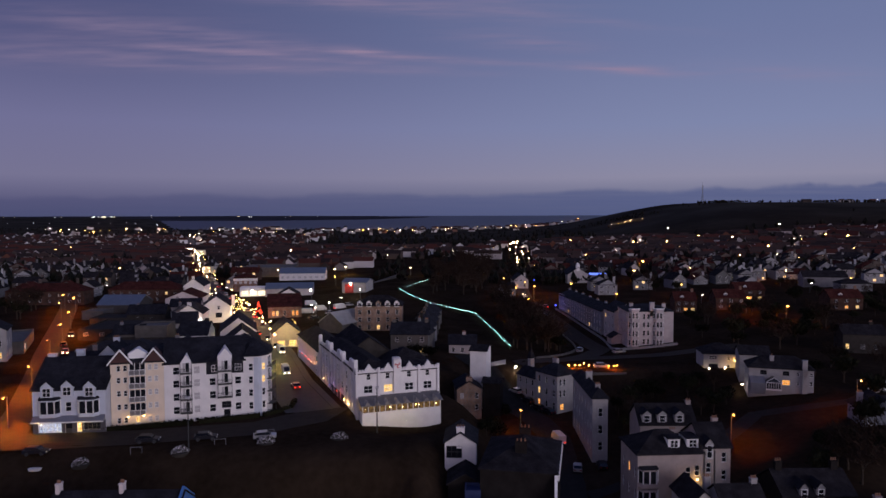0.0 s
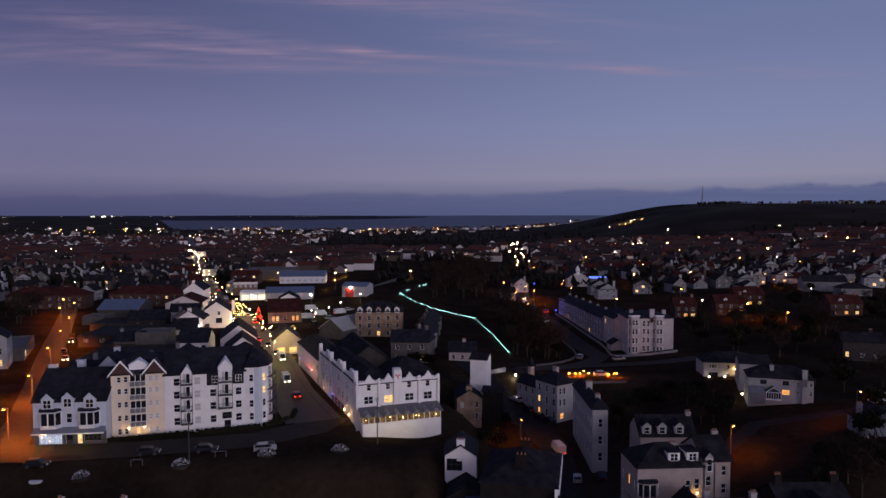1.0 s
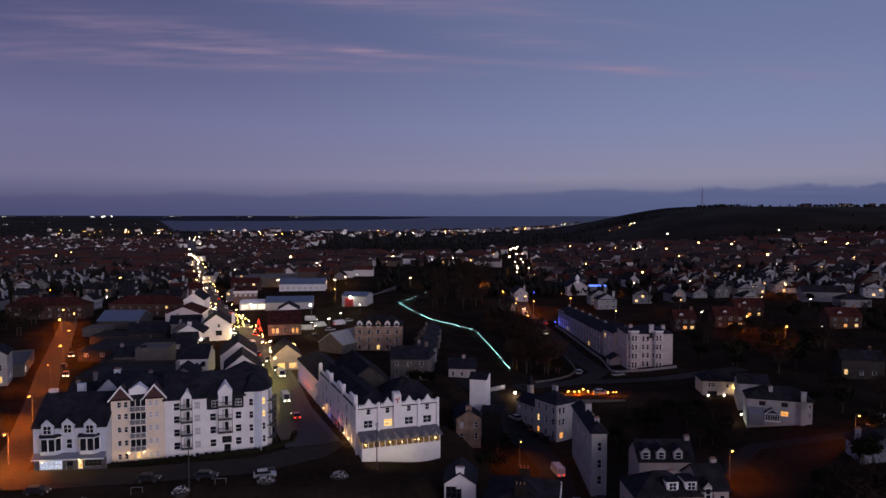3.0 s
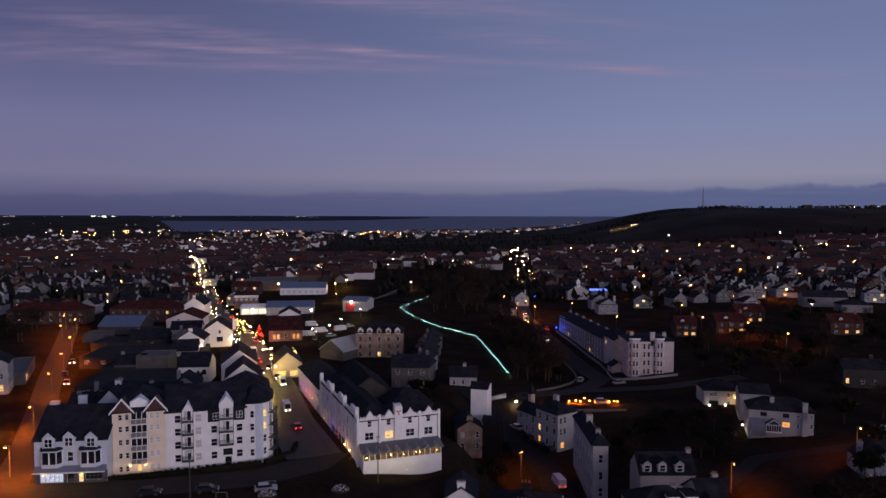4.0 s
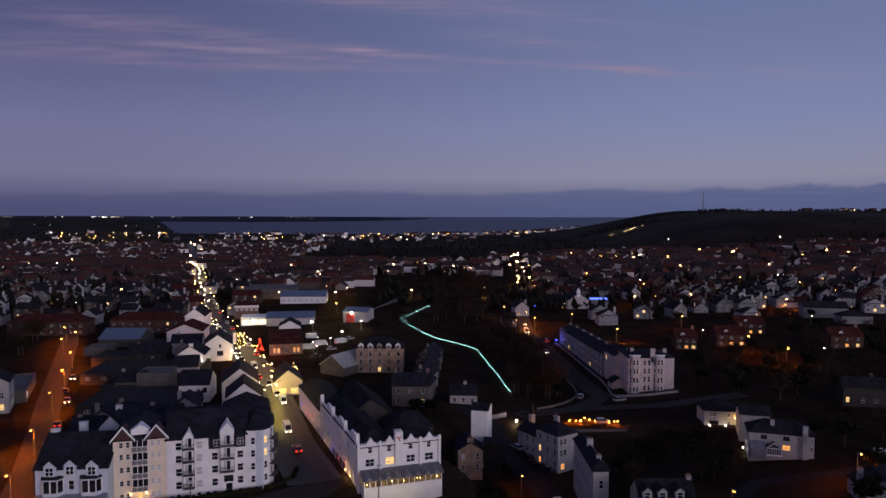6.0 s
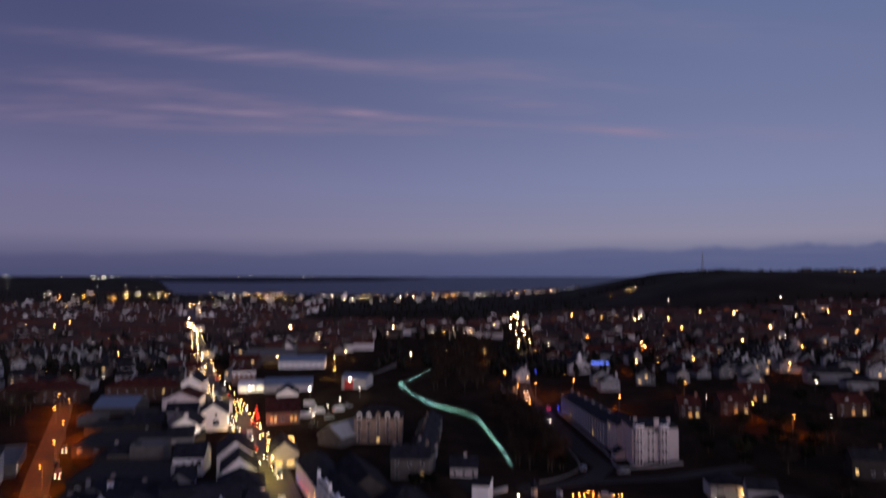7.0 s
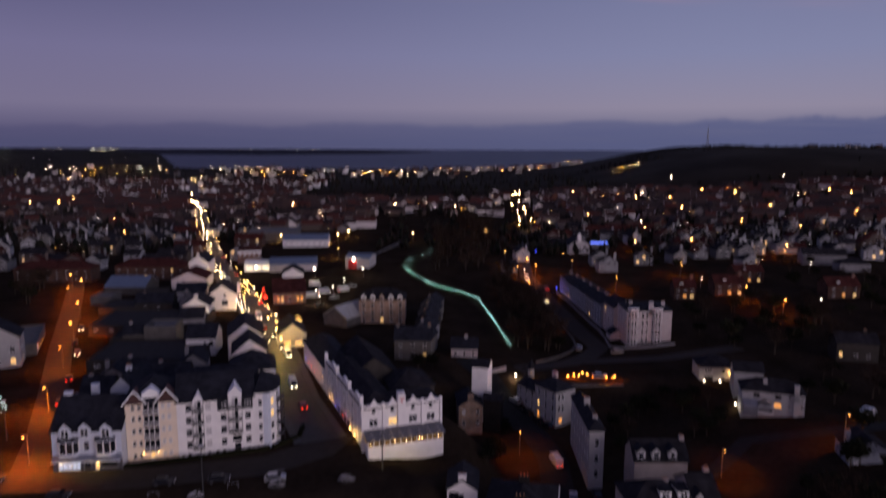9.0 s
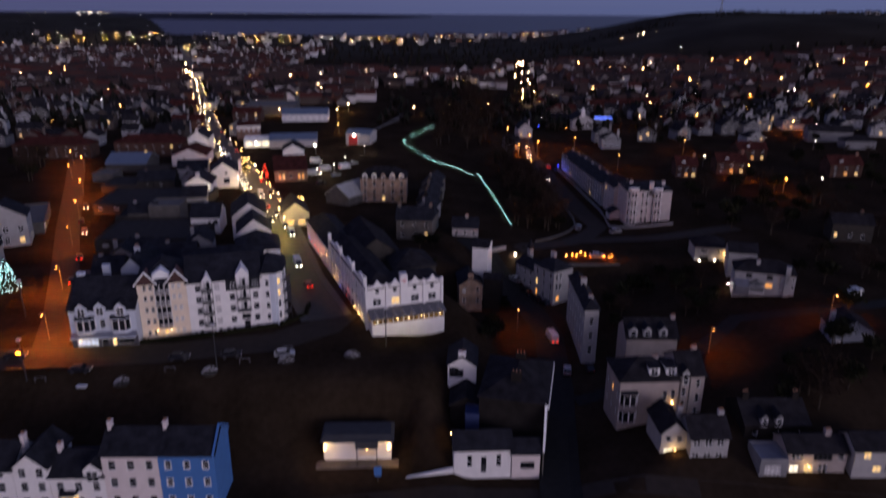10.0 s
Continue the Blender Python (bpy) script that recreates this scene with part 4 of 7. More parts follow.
    b.box(u, -0.4, -2.5, u + 0.5, 0.0, 11.6)
    part("buttress", b, WHITE, inn)
vb = Shape()
vb.box(0.4, -3.4, -4.0, 17.7, -0.02, 2.9)
veranda = part("veranda_base", vb, WHITE, inn, "plain white rendered base of the veranda")
vg = Shape()
vg.box(0.55, -3.25, 2.9, 17.55, -0.02, 4.3)
part("pane", vg, pane_material("veranda_glass", 1.0, (1.0, 0.55, 0.16), 0.22, 0.1, 1.6), veranda, "warmly lit veranda glass")
vr = Shape()
vr.solid([(0.1, -3.8, 4.3), (18.1, -3.8, 4.3), (18.1, -0.02, 5.4), (0.1, -0.02, 5.4)], [(0.1, -3.8, 4.45), (18.1, -3.8, 4.45), (18.1, -0.02, 5.6), (0.1, -0.02, 5.6)])
vroof = part("veranda_roof", vr, VLEAD, inn, "dark sloping veranda roof")
vf = Shape()
for i in range(15):
    u = 0.45 + i * 1.22
    vf.box(u, -3.42, 2.9, u + 0.12, -3.22, 4.3)
part("mullion", vf, TRIM, veranda)
for i in range(8):
    g = Shape()
    u = 1.5 + i * 2.15
    g.solid([(u - 0.8, -3.7, 4.35), (u + 0.8, -3.7, 4.35), (u + 0.8, -1.5, 4.7), (u - 0.8, -1.5, 4.7)], [(u - 0.04, -3.7, 5.2), (u + 0.04, -3.7, 5.2), (u + 0.04, -1.5, 5.3), (u - 0.04, -1.5, 5.3)])
    part("roof_gable", g, BALC, vroof)
for u, z in ((1.1, 3.7), (6.4, 3.8), (12.0, 3.8), (12.7, 3.7), (16.6, 3.7), (9.1, 3.6)):
    b = Shape()
    b.ball((u, -3.5, z), 0.09, seg=6, rings=4)
    part("lamp_globe", b, BULB_Y, veranda)

# wing along the high street, seen from its gable end
WA = math.degrees(math.atan2(15.7, -6.3))
wing = building("inn_wing", "white three-storey castellated wing of the inn along the street", (-17.3 + 8 * math.sin(radians(WA)), 146.9 - 8 * math.cos(radians(WA)), -0.2), WA, 37, 8.0, 10.6, ("hip", 1.8), WHITE, DSLATE, category="inn")
for u in (3.5, 7.5, 11.5, 15.5, 19.5, 23.5, 27.5, 31.5):
    for z in (4.4, 7.6):
        add_window(wing, 1.1, 1.7, "sash", pose(u + 1.1, 8.02, z, 0, 0, 180))
for u0 in (1.0, 12.0, 24.0):
    g = Shape()
    prof = []
    for k in range(5):
        prof += [(3.0 - 0.45 * k, 10.5 + 0.45 * k), (3.0 - 0.45 * k, 10.95 + 0.45 * k)]
    prof = [(u0 + 3 + a, b) for a, b in prof] + [(u0 + 3 - a, b) for a, b in reversed(prof)]
    g.solid([(a, 8.15, b) for a, b in prof], [(a, 7.7, b) for a, b in prof])
    part("stepped_gable", g, WHITE, wing)
for k in range(12):
    pl_ = Shape()
    pl_.box(0.6 + k * 3.2, 8.0, 0.2, 0.95 + k * 3.2, 8.16, 10.5)
    part("pilaster", pl_, WHITE, wing)
sf_ = Shape()
sf_.box(11.0, 8.01, 0.0, 24.0, 8.12, 3.0)
part("shopfront", sf_, SHOPFRONT, wing, "dark painted ground-floor shopfront")
par = Shape()
par.crenels(0, 37, 10.4, 10.9, 11.5, 36, 7.75, 8.1)
part("parapet", par, WHITE, wing)
for u in (0.3, 10.6, 22.6, 34.8):
    t_ = Shape()
    t_.crenels(u, u + 0.9, 8.0, 12.6, 13.1, 2, 7.6, 8.4)
    part("turret", t_, WHITE, wing)
annex = building("inn_annex", "plain white two-storey building with hipped slate roof on the street", (-17.3 - 6.3 * 2.25 + 9 * math.sin(radians(WA)), 146.9 + 15.7 * 2.25 - 9 * math.cos(radians(WA)), -0.8), WA, 29, 9.0, 8.6, ("hip", 3.0), WHITE, SLATE, category="building")
for z in (2.0, 5.4):
    for u in (1.5, 27):
        add_window(annex, 1.2, 1.8, "sash", pose(u + 1.2, 9.02, z, 0, 0, 180))

# ---- down the brew ----
building("brick_gable_house", "narrow red brick house with gable and chimney", (4.9, 177.5, -8.8), 4, 6.4, 9, 7.8, ("gable_y", 1.9), BUFFBRICK, SLATE,
         front=[(0.9, 2.2, 0.9, 1.5, "sash"), (0.9, 5.2, 0.9, 1.5, "net"), (4.7, 2.2, 0.9, 1.5, "sash"), (4.7, 5.2, 0.9, 1.5, "sash")], chimneys=((3.2, 0.5, 9.6, 1.5, 0.8, 0.9),))
building("white_gable_house", "tall plain white rendered house end", (8.6, 184.5, 1.2), -14, 4.4, 7, 6.4, ("gable_x", 1.0), WHITE, DSLATE)
building("bank_house", "added near-black house block over the dark bank below the white one", (11.6, 179.2, -8.6), -14, 4.6, 5.0, 8.8, ("gable_x", 0.9), NEARBLACK, DSLATE)
building("low_white_house", "low white rendered house with slate roof", (3.4, 216, -0.3), -4, 8.4, 8, 3.7, ("gable_x", 2.4), DIMWHITE, SLATE, front=grid(3, 8.4, (1.2,), 1.0, 1.4), chimneys=((4.6, 4, 5.8, 1, .7, 1.0),))
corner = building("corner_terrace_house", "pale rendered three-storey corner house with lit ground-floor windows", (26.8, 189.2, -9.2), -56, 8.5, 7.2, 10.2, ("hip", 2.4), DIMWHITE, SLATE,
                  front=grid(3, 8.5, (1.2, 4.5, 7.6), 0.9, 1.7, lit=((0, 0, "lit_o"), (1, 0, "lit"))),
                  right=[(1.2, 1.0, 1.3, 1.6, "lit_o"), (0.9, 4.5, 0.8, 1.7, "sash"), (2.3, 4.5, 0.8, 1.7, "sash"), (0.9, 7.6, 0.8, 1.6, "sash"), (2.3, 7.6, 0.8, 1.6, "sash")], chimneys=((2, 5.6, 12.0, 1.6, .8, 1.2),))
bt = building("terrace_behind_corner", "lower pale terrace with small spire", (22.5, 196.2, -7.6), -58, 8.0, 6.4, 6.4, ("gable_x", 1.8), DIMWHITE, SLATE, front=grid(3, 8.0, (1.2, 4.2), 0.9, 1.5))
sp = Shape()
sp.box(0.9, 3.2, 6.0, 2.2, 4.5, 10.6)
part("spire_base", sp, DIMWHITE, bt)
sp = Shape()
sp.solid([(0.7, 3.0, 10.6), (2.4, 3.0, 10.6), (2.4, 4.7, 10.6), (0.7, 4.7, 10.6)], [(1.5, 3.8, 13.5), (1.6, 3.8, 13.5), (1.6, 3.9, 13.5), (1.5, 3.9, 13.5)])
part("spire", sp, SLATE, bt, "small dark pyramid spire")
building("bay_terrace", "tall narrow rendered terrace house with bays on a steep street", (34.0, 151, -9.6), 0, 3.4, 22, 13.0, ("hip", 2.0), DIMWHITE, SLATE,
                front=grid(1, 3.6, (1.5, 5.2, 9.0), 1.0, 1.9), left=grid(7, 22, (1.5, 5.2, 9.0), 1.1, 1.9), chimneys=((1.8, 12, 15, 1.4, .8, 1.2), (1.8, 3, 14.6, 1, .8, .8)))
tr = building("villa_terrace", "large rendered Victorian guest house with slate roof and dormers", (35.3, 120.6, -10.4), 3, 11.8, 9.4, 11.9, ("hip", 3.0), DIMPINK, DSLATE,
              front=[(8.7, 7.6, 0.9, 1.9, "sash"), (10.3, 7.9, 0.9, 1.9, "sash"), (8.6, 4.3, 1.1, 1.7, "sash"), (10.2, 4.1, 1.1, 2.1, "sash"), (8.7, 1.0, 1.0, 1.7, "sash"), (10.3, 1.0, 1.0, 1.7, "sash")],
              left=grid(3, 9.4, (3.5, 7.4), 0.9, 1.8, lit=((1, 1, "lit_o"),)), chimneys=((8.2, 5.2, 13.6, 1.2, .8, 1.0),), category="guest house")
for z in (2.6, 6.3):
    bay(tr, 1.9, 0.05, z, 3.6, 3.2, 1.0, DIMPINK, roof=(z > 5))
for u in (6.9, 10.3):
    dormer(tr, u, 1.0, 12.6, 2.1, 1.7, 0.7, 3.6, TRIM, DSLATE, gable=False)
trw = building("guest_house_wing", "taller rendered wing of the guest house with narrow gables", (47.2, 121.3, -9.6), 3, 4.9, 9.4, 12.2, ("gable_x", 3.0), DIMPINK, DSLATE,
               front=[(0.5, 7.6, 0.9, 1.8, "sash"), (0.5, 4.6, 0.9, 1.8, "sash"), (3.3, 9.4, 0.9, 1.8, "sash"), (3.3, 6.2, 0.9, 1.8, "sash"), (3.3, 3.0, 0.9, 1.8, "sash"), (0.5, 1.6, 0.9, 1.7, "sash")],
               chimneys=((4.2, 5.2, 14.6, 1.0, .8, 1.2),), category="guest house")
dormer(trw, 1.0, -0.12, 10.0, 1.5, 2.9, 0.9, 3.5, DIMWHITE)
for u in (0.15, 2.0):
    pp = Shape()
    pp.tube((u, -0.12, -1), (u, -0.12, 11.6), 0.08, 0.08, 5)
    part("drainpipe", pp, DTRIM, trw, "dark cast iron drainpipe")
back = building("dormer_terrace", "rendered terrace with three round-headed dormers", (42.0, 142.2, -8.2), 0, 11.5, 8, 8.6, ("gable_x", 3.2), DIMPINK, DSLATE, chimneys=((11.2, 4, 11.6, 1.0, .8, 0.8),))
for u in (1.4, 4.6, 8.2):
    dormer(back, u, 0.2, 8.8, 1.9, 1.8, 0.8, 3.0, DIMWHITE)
building("white_chimney_house", "small white house with big gable chimney and slate roof", (1.3, 126.6, -4.4), -4, 5.8, 8, 6.3, ("gable_y", 1.9), WHITE, SLATE,
              front=[(0.3, 3.4, 2.9, 2.3, "dark")], right=grid(3, 8, (1.2, 4.0), 0.9, 1.3), chimneys=((2.9, 0.5, 7.4, 1.5, 0.8, 1.6),))
building("low_slate_annex", "low rendered annex with slate roof", (1.8, 119.5, -7.5), -3, 6.0, 7.2, 4.4, ("gable_y", 1.8), NEARBLACK, DSLATE)
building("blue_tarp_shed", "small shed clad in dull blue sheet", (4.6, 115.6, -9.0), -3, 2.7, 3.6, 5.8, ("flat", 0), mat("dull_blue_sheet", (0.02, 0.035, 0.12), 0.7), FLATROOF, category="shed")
glit = building("long_street_house", "long dark stone house with white-trimmed windows to the street", (7.2, 116.2, -10.8), -12, 12.9, 16.8, 11.6, ("hip", 3.0), NEARBLACK, DSLATE,
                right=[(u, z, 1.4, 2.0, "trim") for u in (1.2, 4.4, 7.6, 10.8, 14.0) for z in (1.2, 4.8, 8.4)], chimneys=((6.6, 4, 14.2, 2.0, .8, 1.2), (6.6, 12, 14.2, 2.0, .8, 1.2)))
for i in range(10):
    b = Shape()
    b.box(12.9, 0.2 + i * 1.72, 10.4, 13.35, 0.9 + i * 1.72, 11.8)
    part("eaves_bracket", b, TRIM, glit, "white eaves bracket")
building("white_cottage", "long low white cottage with slate roof at the lower promenade", (2.4, 108.2, -10.7), 3, 10.6, 5.6, 5.1, ("gable_x", 2.2), WHITE, SLATE,
         front=[(2.4, 1.2, 0.95, 2.6, "sash"), (5.0, 0.0, 1.0, 3.4, "door"), (7.8, 1.2, 0.95, 2.6, "sash")])
building("cottage_annex", "small pinkish rendered annex with dark sign board", (13.1, 108.5, -10.9), 1, 5.2, 4.8, 4.4, ("gable_x", 1.6), PINK, SLATE, front=[(1.6, 1.0, 2.6, 1.5, "dark")])

gw = Shape()
gw.solid([(-6.5, 107.2, -14), (2.3, 108.0, -14), (2.3, 108.4, -14), (-6.5, 107.6, -14)], [(-6.5, 107.2, -11.0), (2.3, 108.0, -9.4), (2.3, 108.4, -9.4), (-6.5, 107.6, -11.0)])
tagged(setting("garden_wall", gw, WHITE), "sloping white garden wall beside the cottage", "wall")
cp = Shape()
cp.solid([(19.5, 113.3, -12), (18.75, 108.7, -12), (19.0, 108.7, -12), (19.8, 113.3, -12)], [(19.5, 113.3, 0.4), (18.75, 108.7, -6.4), (19.0, 108.7, -6.4), (19.8, 113.3, 0.4)])
tagged(setting("yard_wall", cp, DARKR), "added sloping wall under the white line beside the annex", "wall")
cp = Shape()
cp.solid([(19.4, 113.3, 0.4), (18.7, 108.7, -6.4), (19.1, 108.7, -6.4), (19.9, 113.3, 0.4)], [(19.4, 113.3, 0.7), (18.7, 108.7, -6.1), (19.1, 108.7, -6.1), (19.9, 113.3, 0.7)])
tagged(setting("wall_coping", cp, TRIM), "added white strip that continues the white eaves line", "coping")
# ---- row on the lower promenade ----
row = (("blue_house", "bright blue three-storey house with white windows and slate roof", -47.4, 9.4, 11.4, BLUE, "gable_x", 2.7),
       ("pale_house", "pale pink three-storey terraced house with slate roof", -56.75, 9.3, 11.4, PINK, "gable_x", 2.7),
       ("white_bay_house", "white rendered house with gabled bay and lamp", -65.9, 9.1, 7.2, WHITE, "gable_x", 2.4),
       ("gabled_house", "white three-storey gabled house", -71.8, 5.8, 9.0, WHITE, "gable_y", 2.6),
       ("end_house", "white rendered house on the promenade", -85.0, 13.1, 8.6, WHITE, "gable_x", 3.0))
for nm, lb, x0, w, h, wm_, rf, rise in row:
    hs = building(nm, lb, (x0, 98.4 + (x0 + 47) * 0.02, -11.4), 1.0, w, 8.4, h, (rf, rise), wm_, SLATE,
                  front=grid(3 if w > 8 else 2, w, (1.4, 5.0, 8.4) if h > 10.5 else (1.2, 4.2) if h < 8 else (1.2, 4.2, 7.0), 1.25, 1.8, style="trim" if nm == "blue_house" else "sash"),
                  chimneys=((0.35, 4.2, h + rise - 0.3, 0.55, 1.2, 1.5, 3), ), group="seafront row", chim_mat=PINK)
    if nm == "blue_house":
        gp = Shape()
        prof = [(-0.4, h - 0.6), (8.8, h - 0.6), (8.8, h + 0.3), (4.2, h + rise + 0.7), (-0.4, h + 0.3)]
        gp.solid([(w - 0.2, a, b) for a, b in prof], [(w + 0.12, a, b) for a, b in prof])
        part("gable_parapet", gp, BLUE, hs)
    if nm == "white_bay_house":
        bay(hs, 2.8, 0, 1.0, 3.2, 3.0, 1.0, WHITE, "lit")
        dormer(hs, 7.3, -0.06, 6.0, 3.0, 2.6, 1.3, 4.0, WHITE)

kiosk = thing("park_kiosk", pose(-22.6, 111.0, -8.9, 0, 0, 2), "low pavilion with dark flat roof and lit white front", "pavilion")
s = Shape()
s.box(0.5, 0.6, -1.9, 13.2, 5.6, 2.9)
part("wall", s, WHITE, kiosk)
s = Shape()
s.solid([(0, -0.4, 2.9), (13.8, -0.4, 2.9), (13.8, 6.2, 2.9), (0, 6.2, 2.9)], [(0.6, 0.8, 3.9), (13.2, 0.8, 3.9), (13.2, 5.0, 3.9), (0.6, 5.0, 3.9)])
part("roof", s, FLATROOF, kiosk)
s = Shape()
s.box(7.0, 0.5, -0.6, 10.4, 0.58, 1.9)
part("shutter", s, CREAM, kiosk, "cream painted serving hatch")
s = Shape()
s.box(-0.8, -1.8, -2.4, 14.6, 0.58, -1.5)
part("terrace", s, mat("worn_brown_paving", (0.15, 0.12, 0.095), 0.9, amount=0.3), kiosk)
s = Shape()
s.box(-0.6, 0.2, -4.6, 14.4, 0.5, -2.4)
part("undercroft_wall", s, BLACKR, kiosk, "black wall that stands for the shade under the terrace")
s = Shape()
s.solid([(6.6, -1.2, 2.0), (10.8, -1.2, 2.0), (10.8, 0.5, 2.2), (6.6, 0.5, 2.2)], [(6.6, -0.6, 3.2), (10.8, -0.6, 3.2), (10.8, 0.5, 3.3), (6.6, 0.5, 3.3)])
part("entrance_canopy", s, FLATROOF, kiosk, "dark canopy over the entrance")
for u in (6.8, 10.5):
    b = Shape()
    b.box(u, -1.1, -1.5, u + 0.16, -0.94, 2.05)
    part("canopy_post", b, BLACKR, kiosk)
for u in (-0.5, 4.4, 9.2, 14.1):
    b = Shape()
    b.box(u, -1.7, -4.6, u + 0.25, -1.45, -2.4)
    part("terrace_post", b, TRIM, kiosk)
for u in (0.9, 12.9):
    b = Shape()
    b.ball((u, 0.35, 1.7), 0.24, seg=8, rings=5)
    part("wall_lamp", b, BULB_Y, kiosk)

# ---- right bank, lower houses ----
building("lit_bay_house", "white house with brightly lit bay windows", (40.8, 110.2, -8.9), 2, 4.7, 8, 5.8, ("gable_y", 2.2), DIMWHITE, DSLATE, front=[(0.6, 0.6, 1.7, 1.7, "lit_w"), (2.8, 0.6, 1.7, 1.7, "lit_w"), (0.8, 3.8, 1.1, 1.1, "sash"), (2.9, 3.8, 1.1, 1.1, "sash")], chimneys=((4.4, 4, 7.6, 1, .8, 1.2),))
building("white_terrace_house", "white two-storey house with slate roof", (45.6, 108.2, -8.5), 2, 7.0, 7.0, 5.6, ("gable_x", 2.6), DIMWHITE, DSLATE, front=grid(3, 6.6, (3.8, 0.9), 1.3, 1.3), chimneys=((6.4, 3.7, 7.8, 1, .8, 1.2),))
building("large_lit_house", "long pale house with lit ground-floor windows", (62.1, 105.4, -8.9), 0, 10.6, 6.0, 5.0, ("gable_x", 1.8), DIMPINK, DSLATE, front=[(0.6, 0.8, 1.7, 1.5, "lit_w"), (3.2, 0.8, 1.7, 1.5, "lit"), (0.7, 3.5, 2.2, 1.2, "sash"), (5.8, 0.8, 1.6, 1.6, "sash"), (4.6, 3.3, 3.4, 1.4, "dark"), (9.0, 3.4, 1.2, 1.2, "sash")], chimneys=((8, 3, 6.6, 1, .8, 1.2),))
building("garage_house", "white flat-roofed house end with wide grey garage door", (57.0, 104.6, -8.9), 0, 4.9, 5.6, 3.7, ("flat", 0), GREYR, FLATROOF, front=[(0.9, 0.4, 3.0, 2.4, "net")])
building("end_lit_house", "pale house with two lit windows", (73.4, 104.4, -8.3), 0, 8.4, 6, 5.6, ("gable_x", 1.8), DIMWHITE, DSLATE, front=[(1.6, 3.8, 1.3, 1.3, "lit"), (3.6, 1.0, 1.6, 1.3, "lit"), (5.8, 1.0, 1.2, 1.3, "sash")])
dk = building("dark_gabled_house", "dark stone house with arched white dormer windows", (57.0, 112.2, -9.9), 1, 12, 9, 7.4, ("gable_x", 2.8), NEARBLACK, DSLATE, front=grid(3, 12, (4.4,), 1.0, 1.6), chimneys=((1.2, 4.5, 10.4, 1.1, .8, 1.2), (10.8, 4.5, 10.4, 1.1, .8, 1.2)))
for u in (3.4, 6.2):
    dormer(dk, u, -0.05, 6.8, 1.5, 1.9, 0.9, 3.0, GREYR)

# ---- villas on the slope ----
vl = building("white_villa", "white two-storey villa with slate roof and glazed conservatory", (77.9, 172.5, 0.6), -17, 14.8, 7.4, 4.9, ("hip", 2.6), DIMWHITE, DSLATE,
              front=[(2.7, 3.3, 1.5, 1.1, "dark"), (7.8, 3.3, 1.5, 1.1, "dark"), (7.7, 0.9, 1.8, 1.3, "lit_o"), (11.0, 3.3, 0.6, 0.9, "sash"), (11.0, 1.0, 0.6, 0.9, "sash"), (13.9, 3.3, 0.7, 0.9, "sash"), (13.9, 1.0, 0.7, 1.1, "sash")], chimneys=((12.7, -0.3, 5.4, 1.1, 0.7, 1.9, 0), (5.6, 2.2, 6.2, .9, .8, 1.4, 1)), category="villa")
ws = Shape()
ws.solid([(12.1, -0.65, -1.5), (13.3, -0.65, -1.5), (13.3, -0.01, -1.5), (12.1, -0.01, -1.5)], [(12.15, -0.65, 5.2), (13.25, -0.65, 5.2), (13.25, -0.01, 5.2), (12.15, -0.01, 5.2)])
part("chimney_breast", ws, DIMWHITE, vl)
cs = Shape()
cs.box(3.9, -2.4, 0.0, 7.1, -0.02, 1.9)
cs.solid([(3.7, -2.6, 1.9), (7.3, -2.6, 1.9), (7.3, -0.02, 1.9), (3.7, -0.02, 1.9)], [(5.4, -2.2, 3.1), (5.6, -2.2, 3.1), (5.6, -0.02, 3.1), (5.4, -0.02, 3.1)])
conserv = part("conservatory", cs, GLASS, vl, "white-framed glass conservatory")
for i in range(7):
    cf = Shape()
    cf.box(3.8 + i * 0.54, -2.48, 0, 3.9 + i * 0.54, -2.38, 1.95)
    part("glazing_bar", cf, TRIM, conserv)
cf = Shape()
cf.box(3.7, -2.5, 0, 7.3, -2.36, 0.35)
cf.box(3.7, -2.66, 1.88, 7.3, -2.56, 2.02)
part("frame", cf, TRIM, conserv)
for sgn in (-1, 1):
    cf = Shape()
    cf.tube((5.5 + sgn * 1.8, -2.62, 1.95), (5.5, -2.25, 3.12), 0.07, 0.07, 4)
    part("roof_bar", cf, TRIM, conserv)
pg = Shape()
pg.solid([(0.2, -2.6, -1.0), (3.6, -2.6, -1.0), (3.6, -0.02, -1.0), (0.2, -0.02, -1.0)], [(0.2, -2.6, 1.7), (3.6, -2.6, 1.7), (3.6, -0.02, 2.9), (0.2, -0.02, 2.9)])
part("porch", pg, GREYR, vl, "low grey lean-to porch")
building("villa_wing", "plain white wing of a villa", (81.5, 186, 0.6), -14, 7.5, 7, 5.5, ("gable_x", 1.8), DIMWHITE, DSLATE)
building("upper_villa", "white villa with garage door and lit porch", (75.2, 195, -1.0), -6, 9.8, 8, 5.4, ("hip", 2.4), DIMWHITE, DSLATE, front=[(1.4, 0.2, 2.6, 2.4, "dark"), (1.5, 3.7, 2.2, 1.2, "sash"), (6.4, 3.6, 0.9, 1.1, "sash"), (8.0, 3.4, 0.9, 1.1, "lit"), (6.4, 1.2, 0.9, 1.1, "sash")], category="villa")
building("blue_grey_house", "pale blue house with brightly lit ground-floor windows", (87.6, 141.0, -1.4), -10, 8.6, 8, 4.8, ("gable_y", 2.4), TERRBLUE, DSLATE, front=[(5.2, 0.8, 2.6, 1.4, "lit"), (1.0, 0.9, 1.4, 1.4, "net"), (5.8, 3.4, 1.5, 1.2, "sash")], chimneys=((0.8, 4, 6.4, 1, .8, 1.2),))
